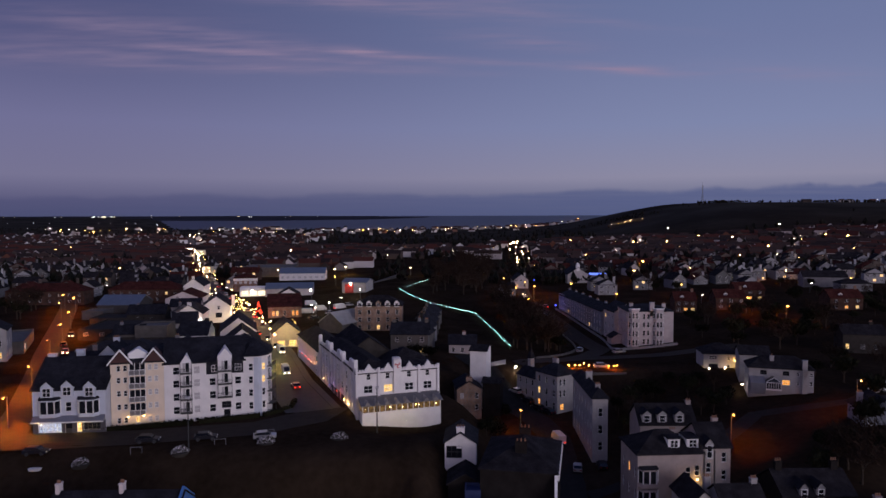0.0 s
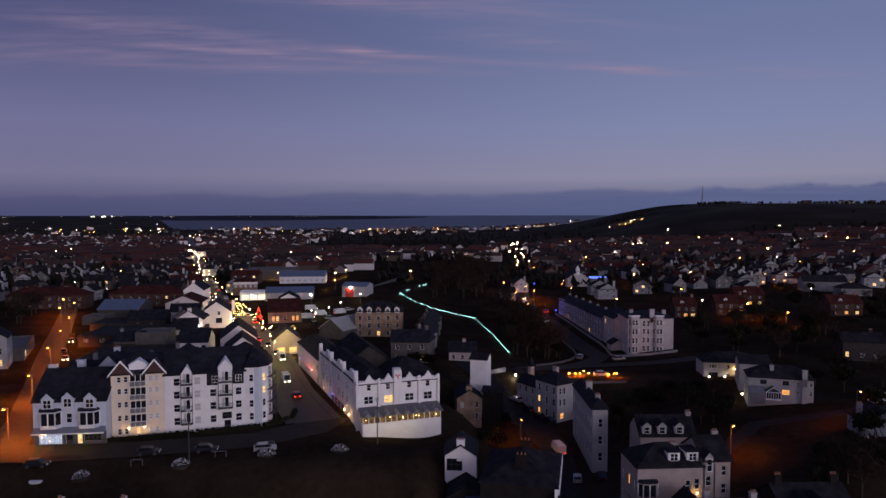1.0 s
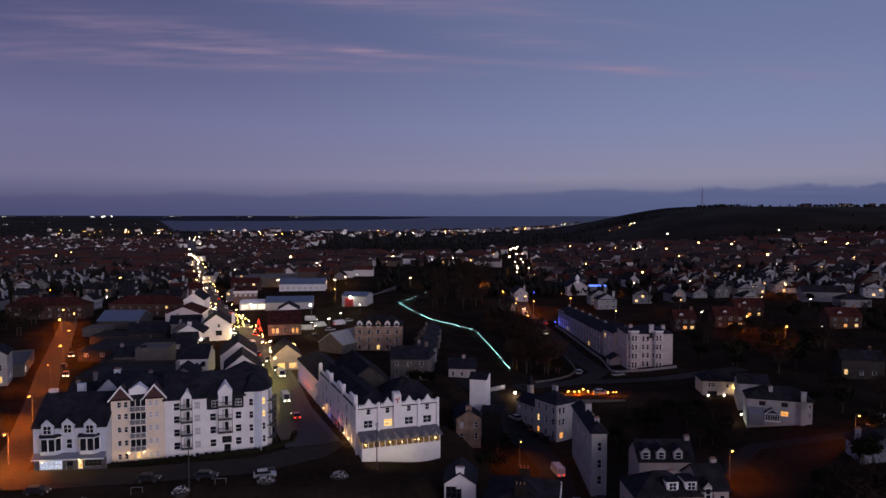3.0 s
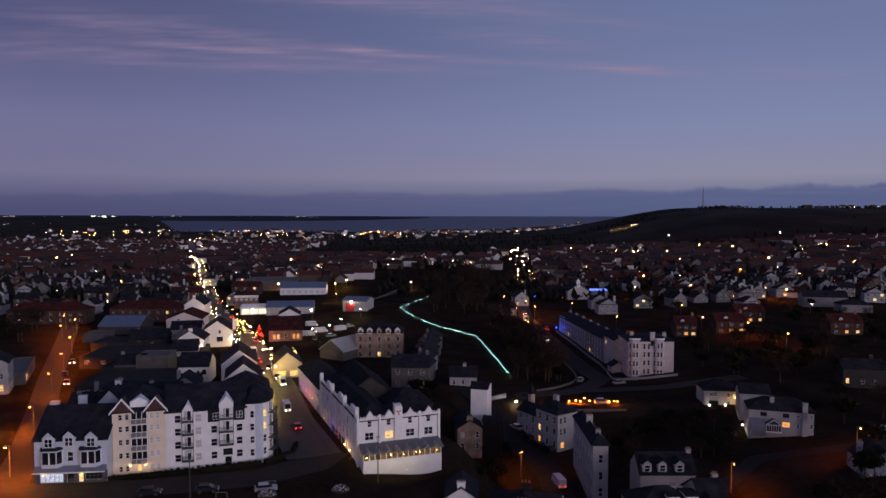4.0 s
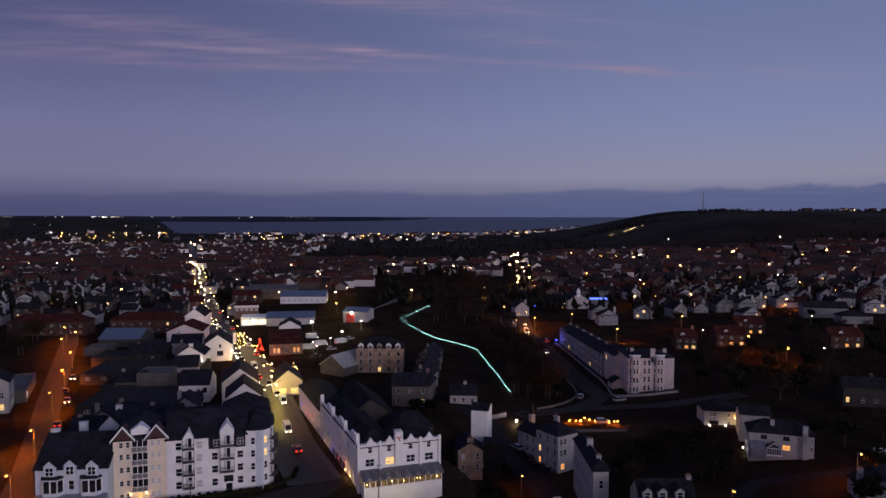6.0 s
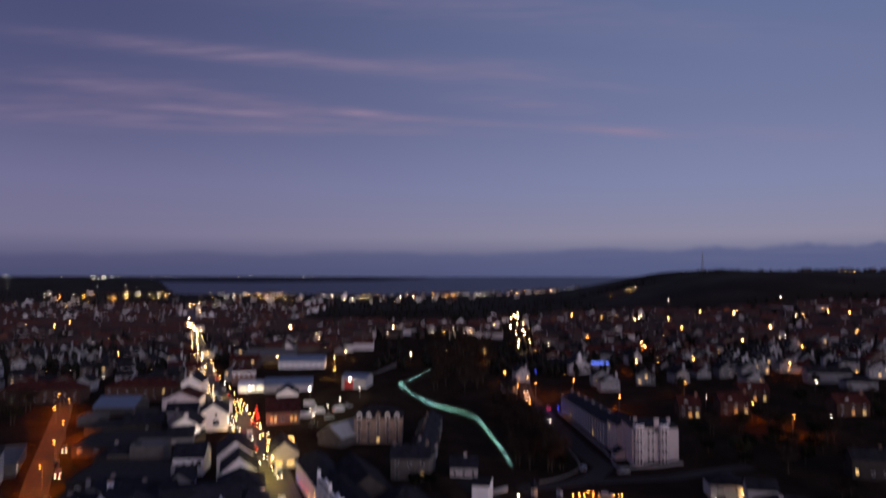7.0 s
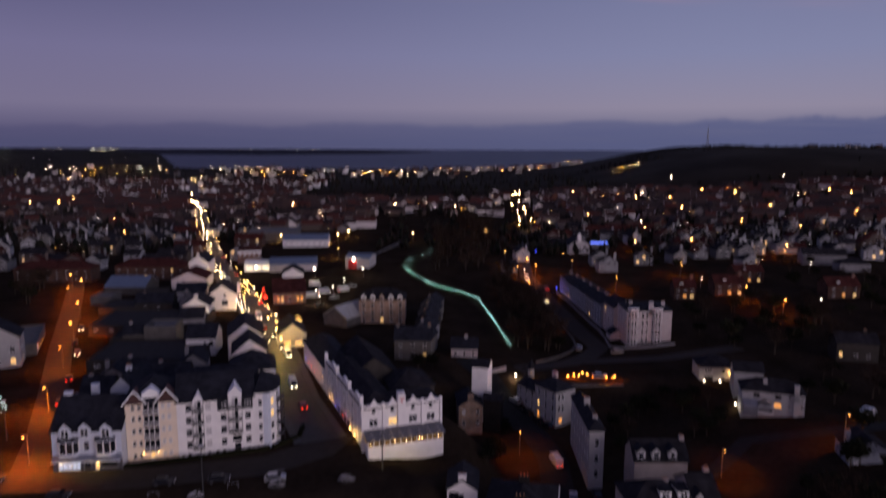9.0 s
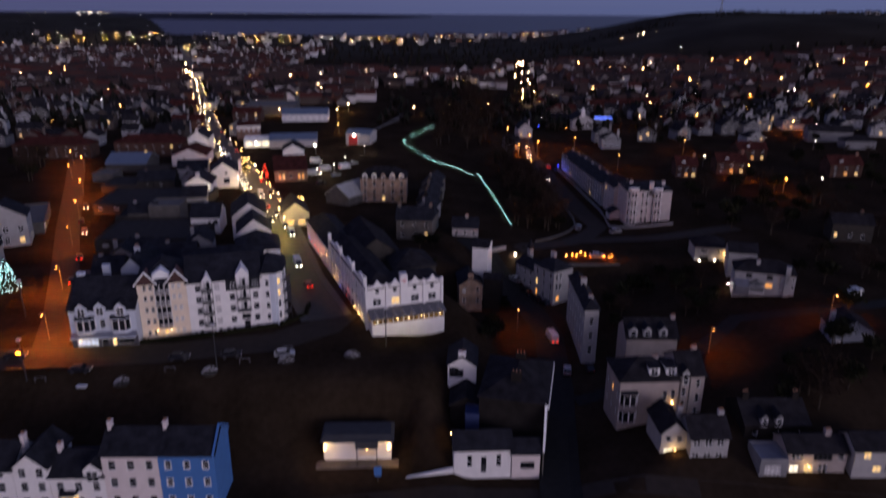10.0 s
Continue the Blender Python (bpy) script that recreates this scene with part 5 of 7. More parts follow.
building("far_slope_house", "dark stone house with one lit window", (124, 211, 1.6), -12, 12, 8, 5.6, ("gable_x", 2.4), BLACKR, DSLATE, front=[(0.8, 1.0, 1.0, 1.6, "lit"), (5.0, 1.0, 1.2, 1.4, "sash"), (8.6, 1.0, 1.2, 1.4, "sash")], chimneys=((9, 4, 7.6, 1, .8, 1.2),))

# ---- retaining wall and terrace above the brew ----
tw_ = Shape()
tw_.box(37.5, 193.6, -14, 53, 203.0, -1.4)
terr_wall = tagged(setting("retaining_wall", tw_, BLACKR), "dark stone retaining wall with arches under a lit terrace", "wall")
for i in range(3):
    a = Shape()
    x0 = 38.6 + i * 5.4
    pts = [(x0, -8)] + [(x0 + 2 - 2 * math.cos(math.pi * k / 8), -6.1 + 2 * math.sin(math.pi * k / 8)) for k in range(9)] + [(x0 + 4, -8)]
    a.solid([(x, 193.35, z) for x, z in pts], [(x, 193.62, z) for x, z in pts])
    part("arch", a, BUFF, terr_wall)
rail = Shape()
rail.box(37.5, 193.6, -1.4, 53, 193.9, -0.6)
tagged(setting("parapet_wall", rail, DARKR), "low stone parapet of the terrace", "wall")
dk_ = Shape()
dk_.box(37.6, 194.0, -1.396, 52.9, 202.9, -1.34)
tagged(setting("car_park", dk_, PAVING), "small paved car park on the terrace", "car park")
hg = random.Random(4)
for k, (xa, ya, xb, yb) in enumerate(((-66.4, 136.2, -50, 141.0), (-49, 141.2, -37.5, 145.6), (-37, 145.8, -32.6, 151.5), (-32.4, 152, -32.6, 158))):
    hd = thing("hedge", pose(xa, ya, ground_height(xa, ya), 0, 0, math.degrees(math.atan2(yb - ya, xb - xa))), "low dark clipped hedge before the apartments", "hedge", "front hedges")
    L = math.hypot(xb - xa, yb - ya)
    c = Shape()
    c.box(0.1, -0.35, -0.4, L - 0.1, 0.35, 0.8)
    for i in range(int(L * 36)):
        p = Vector((hg.uniform(0, L), hg.uniform(-0.5, 0.5), hg.uniform(0.1, 1.05)))
        n = Vector((hg.gauss(0, 1), hg.gauss(0, 1), hg.gauss(0, 1))).normalized()
        u = n.orthogonal().normalized() * 0.16
        v = n.cross(u)
        c.face([tuple(p - u), tuple(p - v), tuple(p + u), tuple(p + v)])
    part("foliage", c, LEAF, hd)

# ---- middle distance: named buildings ----
def gz(x, y):
    return ground_height(x, y)


def placed(name, label, x, y, rot, w, d, h, roof, wall, tiles, **kw):
    z = min(gz(x, y), gz(x + w * math.cos(radians(rot)), y + w * math.sin(radians(rot))))
    return building(name, label, (x, y, z), rot, w, d, h, roof, wall, tiles, **kw)


placed("sheet_roof_hall", "low hall with a wide blue-grey sheet roof", -148.5, 303, 2, 17.5, 17, 3.6, ("gable_x", 3.4), HALLSTONE, METALROOF, category="hall")
placed("flat_shed", "low pale flat-roofed shed", -145.5, 284, 2, 8.6, 10, 3.0, ("flat", 0), DARKR, FLATROOF, category="shed")
placed("brick_flats", "long dark brick flats with red tiled roof and lit windows", -160, 338, 2, 34, 11, 6.4, ("hip", 3.4), DARKBRICK, REDTILE, front=grid(8, 34, (1.2, 4.0), 1.2, 1.3, lit=((1, 6, "lit"), (0, 3, "lit"))), category="flats")
placed("brick_flats_wing", "dark brick flats with red tiled roof", -205, 330, 4, 36, 11, 6.4, ("hip", 3.4), DARKBRICK, REDTILE, front=grid(8, 36, (1.2, 4.0), 1.2, 1.3, lit=((1, 2, "lit"),)), category="flats")
placed("gabled_hall_white", "tall white rendered gable end with chimney", -126.5, 345, 8, 9.8, 18, 7.4, ("gable_y", 3.6), WHITE, SLATE, chimneys=((4.9, 0.5, 10.6, 1.2, .8, 1.4, 2),))
placed("cream_gable_hall", "cream rendered gabled building with flat wing", -124, 316, 8, 15.5, 18, 4.6, ("gable_y", 3.2), PINK, REDTILE, front=[(6.6, 1.8, 1.0, 1.2, "sash")])
placed("wide_white_gable", "white rendered gable house with canopy", -93.0, 274, 14, 10.6, 15, 6.6, ("gable_y", 3.8), WHITE, SLATE, front=[(5.7, 5.2, 1.0, 1.6, "sash"), (5.0, 2.0, 2.4, 2.0, "dark")], chimneys=((11.6, 4, 8.4, 1.2, .8, 1.8, 2),))
lit_w = placed("floodlit_white_house", "white gabled house with bright lamps along its front", -97.2, 256, 8, 10.0, 12, 6.2, ("gable_y", 3.2), WHITE, SLATE, front=[(2.0, 4.8, 0.8, 1.2, "sash"), (8.0, 4.8, 0.8, 1.2, "sash")], chimneys=((5.3, 0.5, 8.8, 1.4, .8, 1.4, 2),))
placed("dark_slate_house", "white-walled house with broad dark slate roof", -80.5, 214, 6, 9.0, 11, 5.6, ("gable_x", 3.4), WHITE, SLATE, front=[(5.4, 3.0, 0.9, 1.2, "dark"), (7.2, 3.0, 1.2, 1.6, "dark")])
placed("grey_block_house", "pale grey rendered block beside slate roofs", -97, 222, 6, 10, 10, 6.8, ("flat", 0), DARKR, FLATROOF)
placed("gable_shop_row", "white gable end of a high street shop", -65.8, 209.5, 16, 10.6, 16, 7.4, ("gable_y", 4.0), WHITE, SLATE, group="high street gables")
placed("gable_shop_near", "white gable end of a shop with slate roof", -60.4, 196.0, 16, 9.8, 12, 6.4, ("gable_y", 3.8), WHITE, SLATE, group="high street gables")
placed("slate_corner_shop", "corner shop with dark hipped slate roof", -55, 176, 16, 11.5, 12, 7.4, ("hip", 4.0), WHITE, SLATE)
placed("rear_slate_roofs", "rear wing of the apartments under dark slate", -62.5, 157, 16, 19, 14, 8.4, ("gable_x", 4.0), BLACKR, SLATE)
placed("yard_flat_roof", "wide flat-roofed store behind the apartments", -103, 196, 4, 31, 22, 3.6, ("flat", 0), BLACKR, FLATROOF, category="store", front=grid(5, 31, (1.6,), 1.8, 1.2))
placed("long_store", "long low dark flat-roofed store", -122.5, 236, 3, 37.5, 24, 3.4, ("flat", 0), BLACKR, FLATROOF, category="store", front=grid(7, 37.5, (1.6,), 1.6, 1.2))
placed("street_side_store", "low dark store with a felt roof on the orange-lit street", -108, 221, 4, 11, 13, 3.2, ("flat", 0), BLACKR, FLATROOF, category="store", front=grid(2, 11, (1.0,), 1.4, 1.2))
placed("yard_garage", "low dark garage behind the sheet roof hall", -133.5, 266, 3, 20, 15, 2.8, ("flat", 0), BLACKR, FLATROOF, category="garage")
tb = placed("brick_apartments", "red brick apartment house with white dormers and slate mansard", -30.6, 255.5, 0, 17.2, 11, 9.2, ("hip", 3.4), BUFFBRICK, DSLATE, front=grid(5, 17.2, (0.6, 3.4, 6.2), 1.2, 1.6, lit=((0, 2, "lit"),)), category="apartments")
for i in range(5):
    dormer(tb, 1.8 + i * 3.4, -0.05, 8.9, 1.9, 1.6, 0.9, 3, WHITE if i != 2 else BUFFBRICK, DSLATE)
placed("station_hall", "long hall with pale grey ribbed roof", -43.6, 254.3, -32, 11.0, 15, 3.4, ("gable_y", 3.8), DARKR, PALEROOF, category="hall")
placed("stone_villa", "grey stone house with slate roof", -14.4, 211, -2, 11.4, 9, 6.6, ("gable_x", 3.0), DARKR, SLATE, front=grid(3, 11.4, (0.9, 4.2), 1.1, 1.5, lit=((0, 2, "lit"),)), chimneys=((0.7, 4.5, 9.2, 1, .8, 1.2), (10.7, 4.5, 9.2, 1, .8, 1.2)))
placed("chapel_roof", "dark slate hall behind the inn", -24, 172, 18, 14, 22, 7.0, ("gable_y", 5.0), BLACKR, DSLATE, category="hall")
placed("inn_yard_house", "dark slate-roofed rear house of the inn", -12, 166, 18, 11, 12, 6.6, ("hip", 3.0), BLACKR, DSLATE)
for i in range(5):
    placed("glen_terrace_house", "small pale-fronted terraced house above the glen", 1.5 + i * 0.6 - 5, 214 + i * 13, 78, 12, 7, 5.6, ("gable_x", 2.6), (DARKR, GREYR, BLACKR, DARKR, DARKR)[i], SLATE, chimneys=((0.6, 3.5, 8, .9, .8, 1.2, 2),), group="glen terrace")
rs = placed("red_brick_shop", "red brick shop with pale band and sign", -113, 384, 10, 12, 12, 7.4, ("hip", 2.4), BRICK, REDTILE, front=grid(5, 13, (4.4,), 1.4, 1.3, style="net"), category="shop")
pb = Shape()
pb.box(0, -0.08, 6.0, 13, -0.01, 7.4)
part("pale_band", pb, WHITE, rs)
placed("floodlit_shop", "white shop with brightly lit front", -103.0, 361, 10, 12.5, 10, 4.0, ("flat", 0), WHITE, FLATROOF, front=[(0.8, 0.4, 3.6, 2.6, "lit_w"), (5.0, 0.4, 3.6, 2.6, "lit_w"), (9.2, 0.4, 3.6, 2.6, "lit_w")], category="shop")
placed("supermarket", "wide low pale building with grey roof", -89, 358, 8, 24, 16, 4.2, ("gable_x", 2.2), HOTELW, METALROOF, category="supermarket")
placed("small_gable_office", "small white gabled building with dark roof", -77, 334, 10, 10, 12, 3.8, ("gable_y", 2.8), WHITE, DSLATE)
st = placed("red_station", "red brick station with warm lit windows and red roof", -70.0, 286, 14, 13.5, 22, 4.6, ("gable_x", 4.2), BRICK, REDTILE, front=[(1.6, 0.9, 1.0, 2.0, "lit_o"), (3.2, 0.9, 1.0, 2.0, "lit"), (6.2, 0.9, 1.0, 2.0, "sash"), (9.6, 0.9, 1.0, 2.0, "lit_o"), (11.2, 0.9, 1.0, 2.0, "lit_o")], category="station")
placed("factory", "long factory with grey sheet roof and white lit front", -102, 447, 4, 29, 14, 4.6, ("gable_x", 3.0), WHITE, METALROOF, front=grid(8, 29, (1.2,), 1.8, 1.5, style="net"), category="factory")
placed("factory_dark", "wide dark flat-roofed works", -132, 470, 6, 34, 30, 6.2, ("flat", 0), DARKR, FLATROOF, category="works")
placed("red_door_garage", "pale garage with a red roller door", -50, 362, -12, 13, 12, 5.6, ("gable_x", 1.6), DIMWHITE, METALROOF, front=[(1.6, 0.1, 4.6, 4.6, "dark")], category="garage")
placed("yellow_lit_shop", "small stone shop glowing under festive lamps", -53.0, 222, 17, 9, 13, 4.6, ("gable_y", 3.6), BUFF, SLATE, front=[(1.5, 0.5, 2.4, 1.8, "lit"), (5.2, 0.5, 2.4, 1.8, "lit")], category="shop")
rd = Shape()
rd.box(0, -0.16, 0.1, 4.6, -0.02, 4.6)
rdo = thing("roller_door", pose(-50 + 1.6 * math.cos(radians(-12)), 362 + 1.6 * math.sin(radians(-12)), ground_height(-50, 362), 0, 0, -12), "red painted roller door of the garage", "roller door")
part("panel", rd, mat("red_shutter", (0.35, 0.02, 0.02), 0.5), rdo)
hr = Shape()
hr.solid([(-41, 395, 0), (-24, 470, 0), (-23, 470, 0), (-40, 395, 0)], [(-41, 395, 4.2), (-24, 470, 4.6), (-23, 470, 4.6), (-40, 395, 4.2)])
tagged(setting("boundary_wall", hr, DARKR), "long pale boundary wall", "wall")

# ---- hotel and terrace beyond the glen ----
hotel = placed("white_hotel", "white four-storey hotel with bay towers and chimneys", 65.6, 239.0, 0, 15.8, 14, 12.4, ("hip", 1.8), HOTELW, SLATE,
               front=[(u, z, 0.9, 1.8, "sash") for u in (5.2, 6.7) for z in (1.0, 4.0, 6.9, 9.7)], left=grid(4, 14, (1.0, 4.0, 7.0, 10.0), 1.0, 1.8), chimneys=((8.4, 0.5, 13.0, 1.5, 1.0, 2.4, 0), (3, 7, 13.4, 1.2, .8, 0.9), (14.6, 7, 13.2, 1.2, .8, 0.9)), category="hotel")
for u in (2.2, 10.6):
    plan = [(u - 1.9, 0.05), (u - 1.1, -1.1), (u + 1.1, -1.1), (u + 1.9, 0.05)]
    bs_ = Shape()
    bs_.solid([(a_, b_, -1.5) for a_, b_ in plan], [(a_, b_, 13.2) for a_, b_ in plan])
    hb = part("bay_tower", bs_, HOTELW, hotel)
    cp_ = Shape()
    cp_.solid([(a_ * 1.0 + (a_ - u) * 0.08, b_ - 0.12, 13.2) for a_, b_ in plan], [(a_ * 1.0 + (a_ - u) * 0.08, b_ - 0.12, 13.5) for a_, b_ in plan])
    part("cornice", cp_, TRIM, hb)
    for z in (0.8, 3.9, 7.0, 10.1):
        for du in (-0.95, 0.15):
            add_window(hb, 0.8, 1.9, "sash", pose(u + du, -1.12, z))
        add_window(hb, 0.75, 1.9, "sash", pose(u - 1.78, -0.1, z, 0, 0, -55))
        add_window(hb, 0.75, 1.9, "sash", pose(u + 1.24, -0.9, z, 0, 0, 55))


def low_wall(name, label, points, tall, thick, material):
    """A low garden wall that follows the ground through the points."""
    wl = Shape()
    for (xa, ya), (xb, yb) in zip(points, points[1:]):
        d = (Vector((xb, yb)) - Vector((xa, ya))).normalized() * thick / 2
        za, zb = ground_height(xa, ya), ground_height(xb, yb)
        base = [(xa - d.y, ya + d.x), (xa + d.y, ya - d.x), (xb + d.y, yb - d.x), (xb - d.y, yb + d.x)]
        zs = (za, za, zb, zb)
        wl.solid([(*p, z - 0.8) for p, z in zip(base, zs)], [(*p, z + tall) for p, z in zip(base, zs)])
    tagged(setting(name, wl, material), label, "wall")


low_wall("garden_wall", "low pale garden wall round the hotel forecourt", [(60.6, 249), (59.9, 241), (59.8, 237), (62, 234.6), (71, 233), (81, 233.5)], 0.8, 0.3, GREYR)
low_wall("garden_wall", "low pale garden wall along the terrace fronts", [(53.4, 315), (56.0, 295), (58.4, 276), (60.6, 259), (60.7, 251)], 0.8, 0.3, GREYR)
low_wall("glen_wall", "low grey stone wall on the glen side of the road", [(30.5, 214.4), (35.5, 219.2), (40, 225), (44.6, 232), (48.2, 240), (49.0, 250), (48.0, 266)], 0.6, 0.4, DARKR)
low_wall("lane_wall", "white rendered wall beside the lane lamp", [(14.6, 204.8), (20.2, 207.2)], 1.2, 0.35, DIMWHITE)
TA = -82.5                          # the terrace runs along the glen road
placed("hotel_gable_house", "pale gabled house with dark slate roof beside the hotel", 62.8, 262.4, TA, 10.5, 9, 10.6, ("gable_x", 2.9), HOTELW, SLATE, front=grid(3, 10.5, (1.2, 4.4, 7.6), 1.0, 1.6, lit=((2, 0, "lit"), (0, 2, "lit_w"))))
placed("forecourt_cottage", "low white gabled cottage in the hotel garden", 61.9, 246.6, 4, 5.0, 5.0, 2.4, ("gable_y", 1.5), HOTELW, SLATE, front=[(3.4, 0.6, 0.7, 1.2, "sash")], category="cottage")
for i in range(6):
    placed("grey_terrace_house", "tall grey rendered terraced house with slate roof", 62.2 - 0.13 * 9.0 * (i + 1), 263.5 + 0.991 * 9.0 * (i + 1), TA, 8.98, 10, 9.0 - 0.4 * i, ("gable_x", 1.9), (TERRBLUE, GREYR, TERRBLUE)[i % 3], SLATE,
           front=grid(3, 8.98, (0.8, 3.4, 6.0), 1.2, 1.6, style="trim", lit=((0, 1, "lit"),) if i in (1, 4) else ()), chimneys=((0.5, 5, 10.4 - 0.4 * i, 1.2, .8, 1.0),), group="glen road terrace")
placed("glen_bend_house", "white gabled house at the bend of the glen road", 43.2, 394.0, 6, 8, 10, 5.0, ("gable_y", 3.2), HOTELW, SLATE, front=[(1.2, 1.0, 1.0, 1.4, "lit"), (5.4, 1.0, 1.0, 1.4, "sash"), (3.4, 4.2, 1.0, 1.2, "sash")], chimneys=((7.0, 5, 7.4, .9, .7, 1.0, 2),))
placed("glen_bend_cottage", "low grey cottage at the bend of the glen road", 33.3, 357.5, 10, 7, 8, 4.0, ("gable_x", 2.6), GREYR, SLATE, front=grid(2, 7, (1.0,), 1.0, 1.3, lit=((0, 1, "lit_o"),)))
cg = placed("white_chapel", "white gabled chapel with pointed turret", 79, 424, 6, 13, 14, 5.4, ("gable_y", 4.2), HOTELW, SLATE, front=[(3.6, 1.2, 1.0, 2.0, "sash"), (8.4, 1.2, 1.0, 2.0, "sash")], category="chapel")
sp = Shape()
sp.box(5.5, -0.1, 7.5, 7.5, 1.8, 10.8)
sp.solid([(5.3, -0.3, 10.8), (7.7, -0.3, 10.8), (7.7, 2.0, 10.8), (5.3, 2.0, 10.8)], [(6.45, 0.8, 12.8), (6.55, 0.8, 12.8), (6.55, 0.9, 12.8), (6.45, 0.9, 12.8)])
part("turret", sp, WHITE, cg)
bs = thing("blue_sign", pose(96.5, 446, gz(97, 446) + 1.2), "long low sign glowing blue on a wall", "sign")
s = Shape()
s.box(0, 0, -2.5, 13, 0.5, 3.0)
part("wall", s, GREYR, bs)
s = Shape()
s.box(0.3, -0.12, 1.6, 12.7, -0.01, 2.8)
part("light_panel", s, mat("blue_panel", (0.1, 0.15, 0.7), 0.4, emit=(0.12, 0.22, 1.0), power=1.6), bs, "glowing blue panel")
for i, (x, y, w) in enumerate(((102, 298, 9), (122, 304, 13), (168, 296, 14), (142, 330, 14))):
    rh = placed("red_roof_house", "red brick house with red tiled roof and lit windows", x, y, -6 + 3 * i, w, 9, 5.4, ("gable_x", 3.2), DARKBRICK, REDTILE,
                front=grid(3, w, (0.8, 3.4), 1.5, 1.3, lit=((0, 1, "lit_o"), (0, 2, "lit"))), chimneys=((w - 1, 4.5, 8.4, 1, .8, 1.2),), group="red roofed houses", chim_mat=BRICK)
    dormer(rh, w * 0.35, 1.2, 5.8, 1.6, 1.2, 0.6, 2.6, WHITE, REDTILE)
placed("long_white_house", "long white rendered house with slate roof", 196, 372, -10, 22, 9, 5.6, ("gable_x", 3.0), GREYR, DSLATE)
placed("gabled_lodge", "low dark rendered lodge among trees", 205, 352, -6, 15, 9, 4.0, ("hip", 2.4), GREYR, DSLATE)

# ---- jumble of rear roofs behind the promenade ----
rr = random.Random(17)
for x, y, w, d, h, kind, wall in ((-86, 160, 7, 8, 7.4, "gable_x", BLACKR), (-79, 166, 7, 8, 8.0, "gable_y", DARKR), (-74, 172, 9, 8, 7.0, "gable_x", BLACKR), (-90, 177, 7, 7, 5.6, "gable_y", GREYR), (-88, 184, 10, 7, 5.0, "gable_x", BLACKR),
                                  (-72, 186, 7, 9, 6.4, "gable_y", GREYR), (-104, 222, 9, 7, 4.6, "gable_x", DARKR), (-92, 240, 8, 8, 5.4, "gable_x", DIMWHITE), (-120, 268, 14, 9, 4.4, "gable_x", BLACKR), (-104, 272, 9, 8, 4.8, "gable_y", GREYR), (-126, 290, 10, 7, 4.0, "flat", BLACKR), (-112, 290, 12, 10, 4.4, "gable_x", DIMWHITE)):
    placed("rear_yard_house", "small dark rear building with slate roof behind the shops", x, y, rr.uniform(2, 16), w, d, h, (kind, rr.uniform(2.2, 3.2)), wall, SLATE,
           front=[(w * 0.25, h * 0.45, 0.9, 1.2, "sash"), (w * 0.6, h * 0.45, 0.9, 1.2, "sash")], chimneys=((w * 0.2, d * 0.5, h + 1.8, 1.0, 0.7, 1.4, 2),) if kind != "flat" else (), group="rear yard buildings", chim_mat=GREYR)
# ---- houses at the left edge beside the park ----
lh = building("park_side_house", "white bay-fronted house on the orange-lit street", (-137, 198, 1.2), 24, 12, 10, 9.2, ("gable_y", 3.8), DIMWHITE, SLATE, front=grid(3, 12, (1.0, 4.4), 1.4, 1.8, lit=((0, 2, "lit"),)), right=grid(3, 12, (1.0, 4.4), 1.2, 1.7, lit=((0, 1, "lit_w"),)))
bay(lh, 3, 0, 0.4, 3.6, 3.2, 1.1, WHITE)
building("park_side_shop", "pale flat shop with lit window on the orange street", (-143, 207.6, 1.2), 24, 16.5, 26, 3.4, ("flat", 0), DARKR, FLATROOF, right=[(2.6, 0.6, 3.0, 2.0, "lit_w")], category="shop")
building("park_terrace", "pale terrace with slate roof beside the park", (-154, 206, 1.2), 24, 12, 12, 9.0, ("gable_y", 3.8), PINK, SLATE, front=grid(3, 12, (1.0, 4.4), 1.4, 1.8))
building("left_edge_house", "white gabled house at the edge of the park", (-128, 172, 1.2), 22, 9.0, 12, 6.6, ("gable_y", 3.6), DIMWHITE, SLATE, front=grid(2, 9, (1.0, 3.8), 1.2, 1.6))


# ---- the town's houses ----
def town_house(kind):
    """Builds one house of a kind; the others are copies."""
    w, d, h, roof, wall, tiles, label = kind
    e = thing("town_house", pose(0, -2000, 0), label, "house", "town houses")
    s = Shape()
    s.box(0, 0, -2.5, w, d, h, skip="b")
    if roof[0] == "gable_x":
        for x in (0, w):
            s.face([(x, 0, h), (x, d, h), (x, d / 2, h + roof[1])])
    else:
        for y in (0, d):
            s.face([(0, y, h), (w, y, h), (w / 2, y, h + roof[1])])
    part("wall", s, wall, e)
    part("roof", roof_shape(roof[0], w, d, h, roof[1], 0.3, 0.12) if roof[0] == "hip" else gable_roof(roof[0], w, d, h, roof[1]), tiles, e)
    n = 2 if w < 9 else 3
    for z in ((1.0, 3.6) if h > 4.5 else (1.0,)):
        for i in range(n):
            add_window(e, 1.5, 1.3, "town", pose(w * (i + 0.5) / n - 0.75, -0.01, z))
    c = Shape()
    c.box(w - 1.3, d / 2 - 0.4, h, w - 0.2, d / 2 + 0.4, h + roof[1] + 1.1)
    c.box(w - 1.4, d / 2 - 0.5, h + roof[1] + 1.1, w - 0.1, d / 2 + 0.5, h + roof[1] + 1.3)
    part("chimney", c, wall, e)
    return e


def gable_roof(kind, w, d, h, rise, over=0.35, t=0.2):
    r = Shape()
    if kind == "gable_x":
        for y0, y1 in ((-over, d / 2), (d + over, d / 2)):
            zl = h - over * rise / (d / 2)
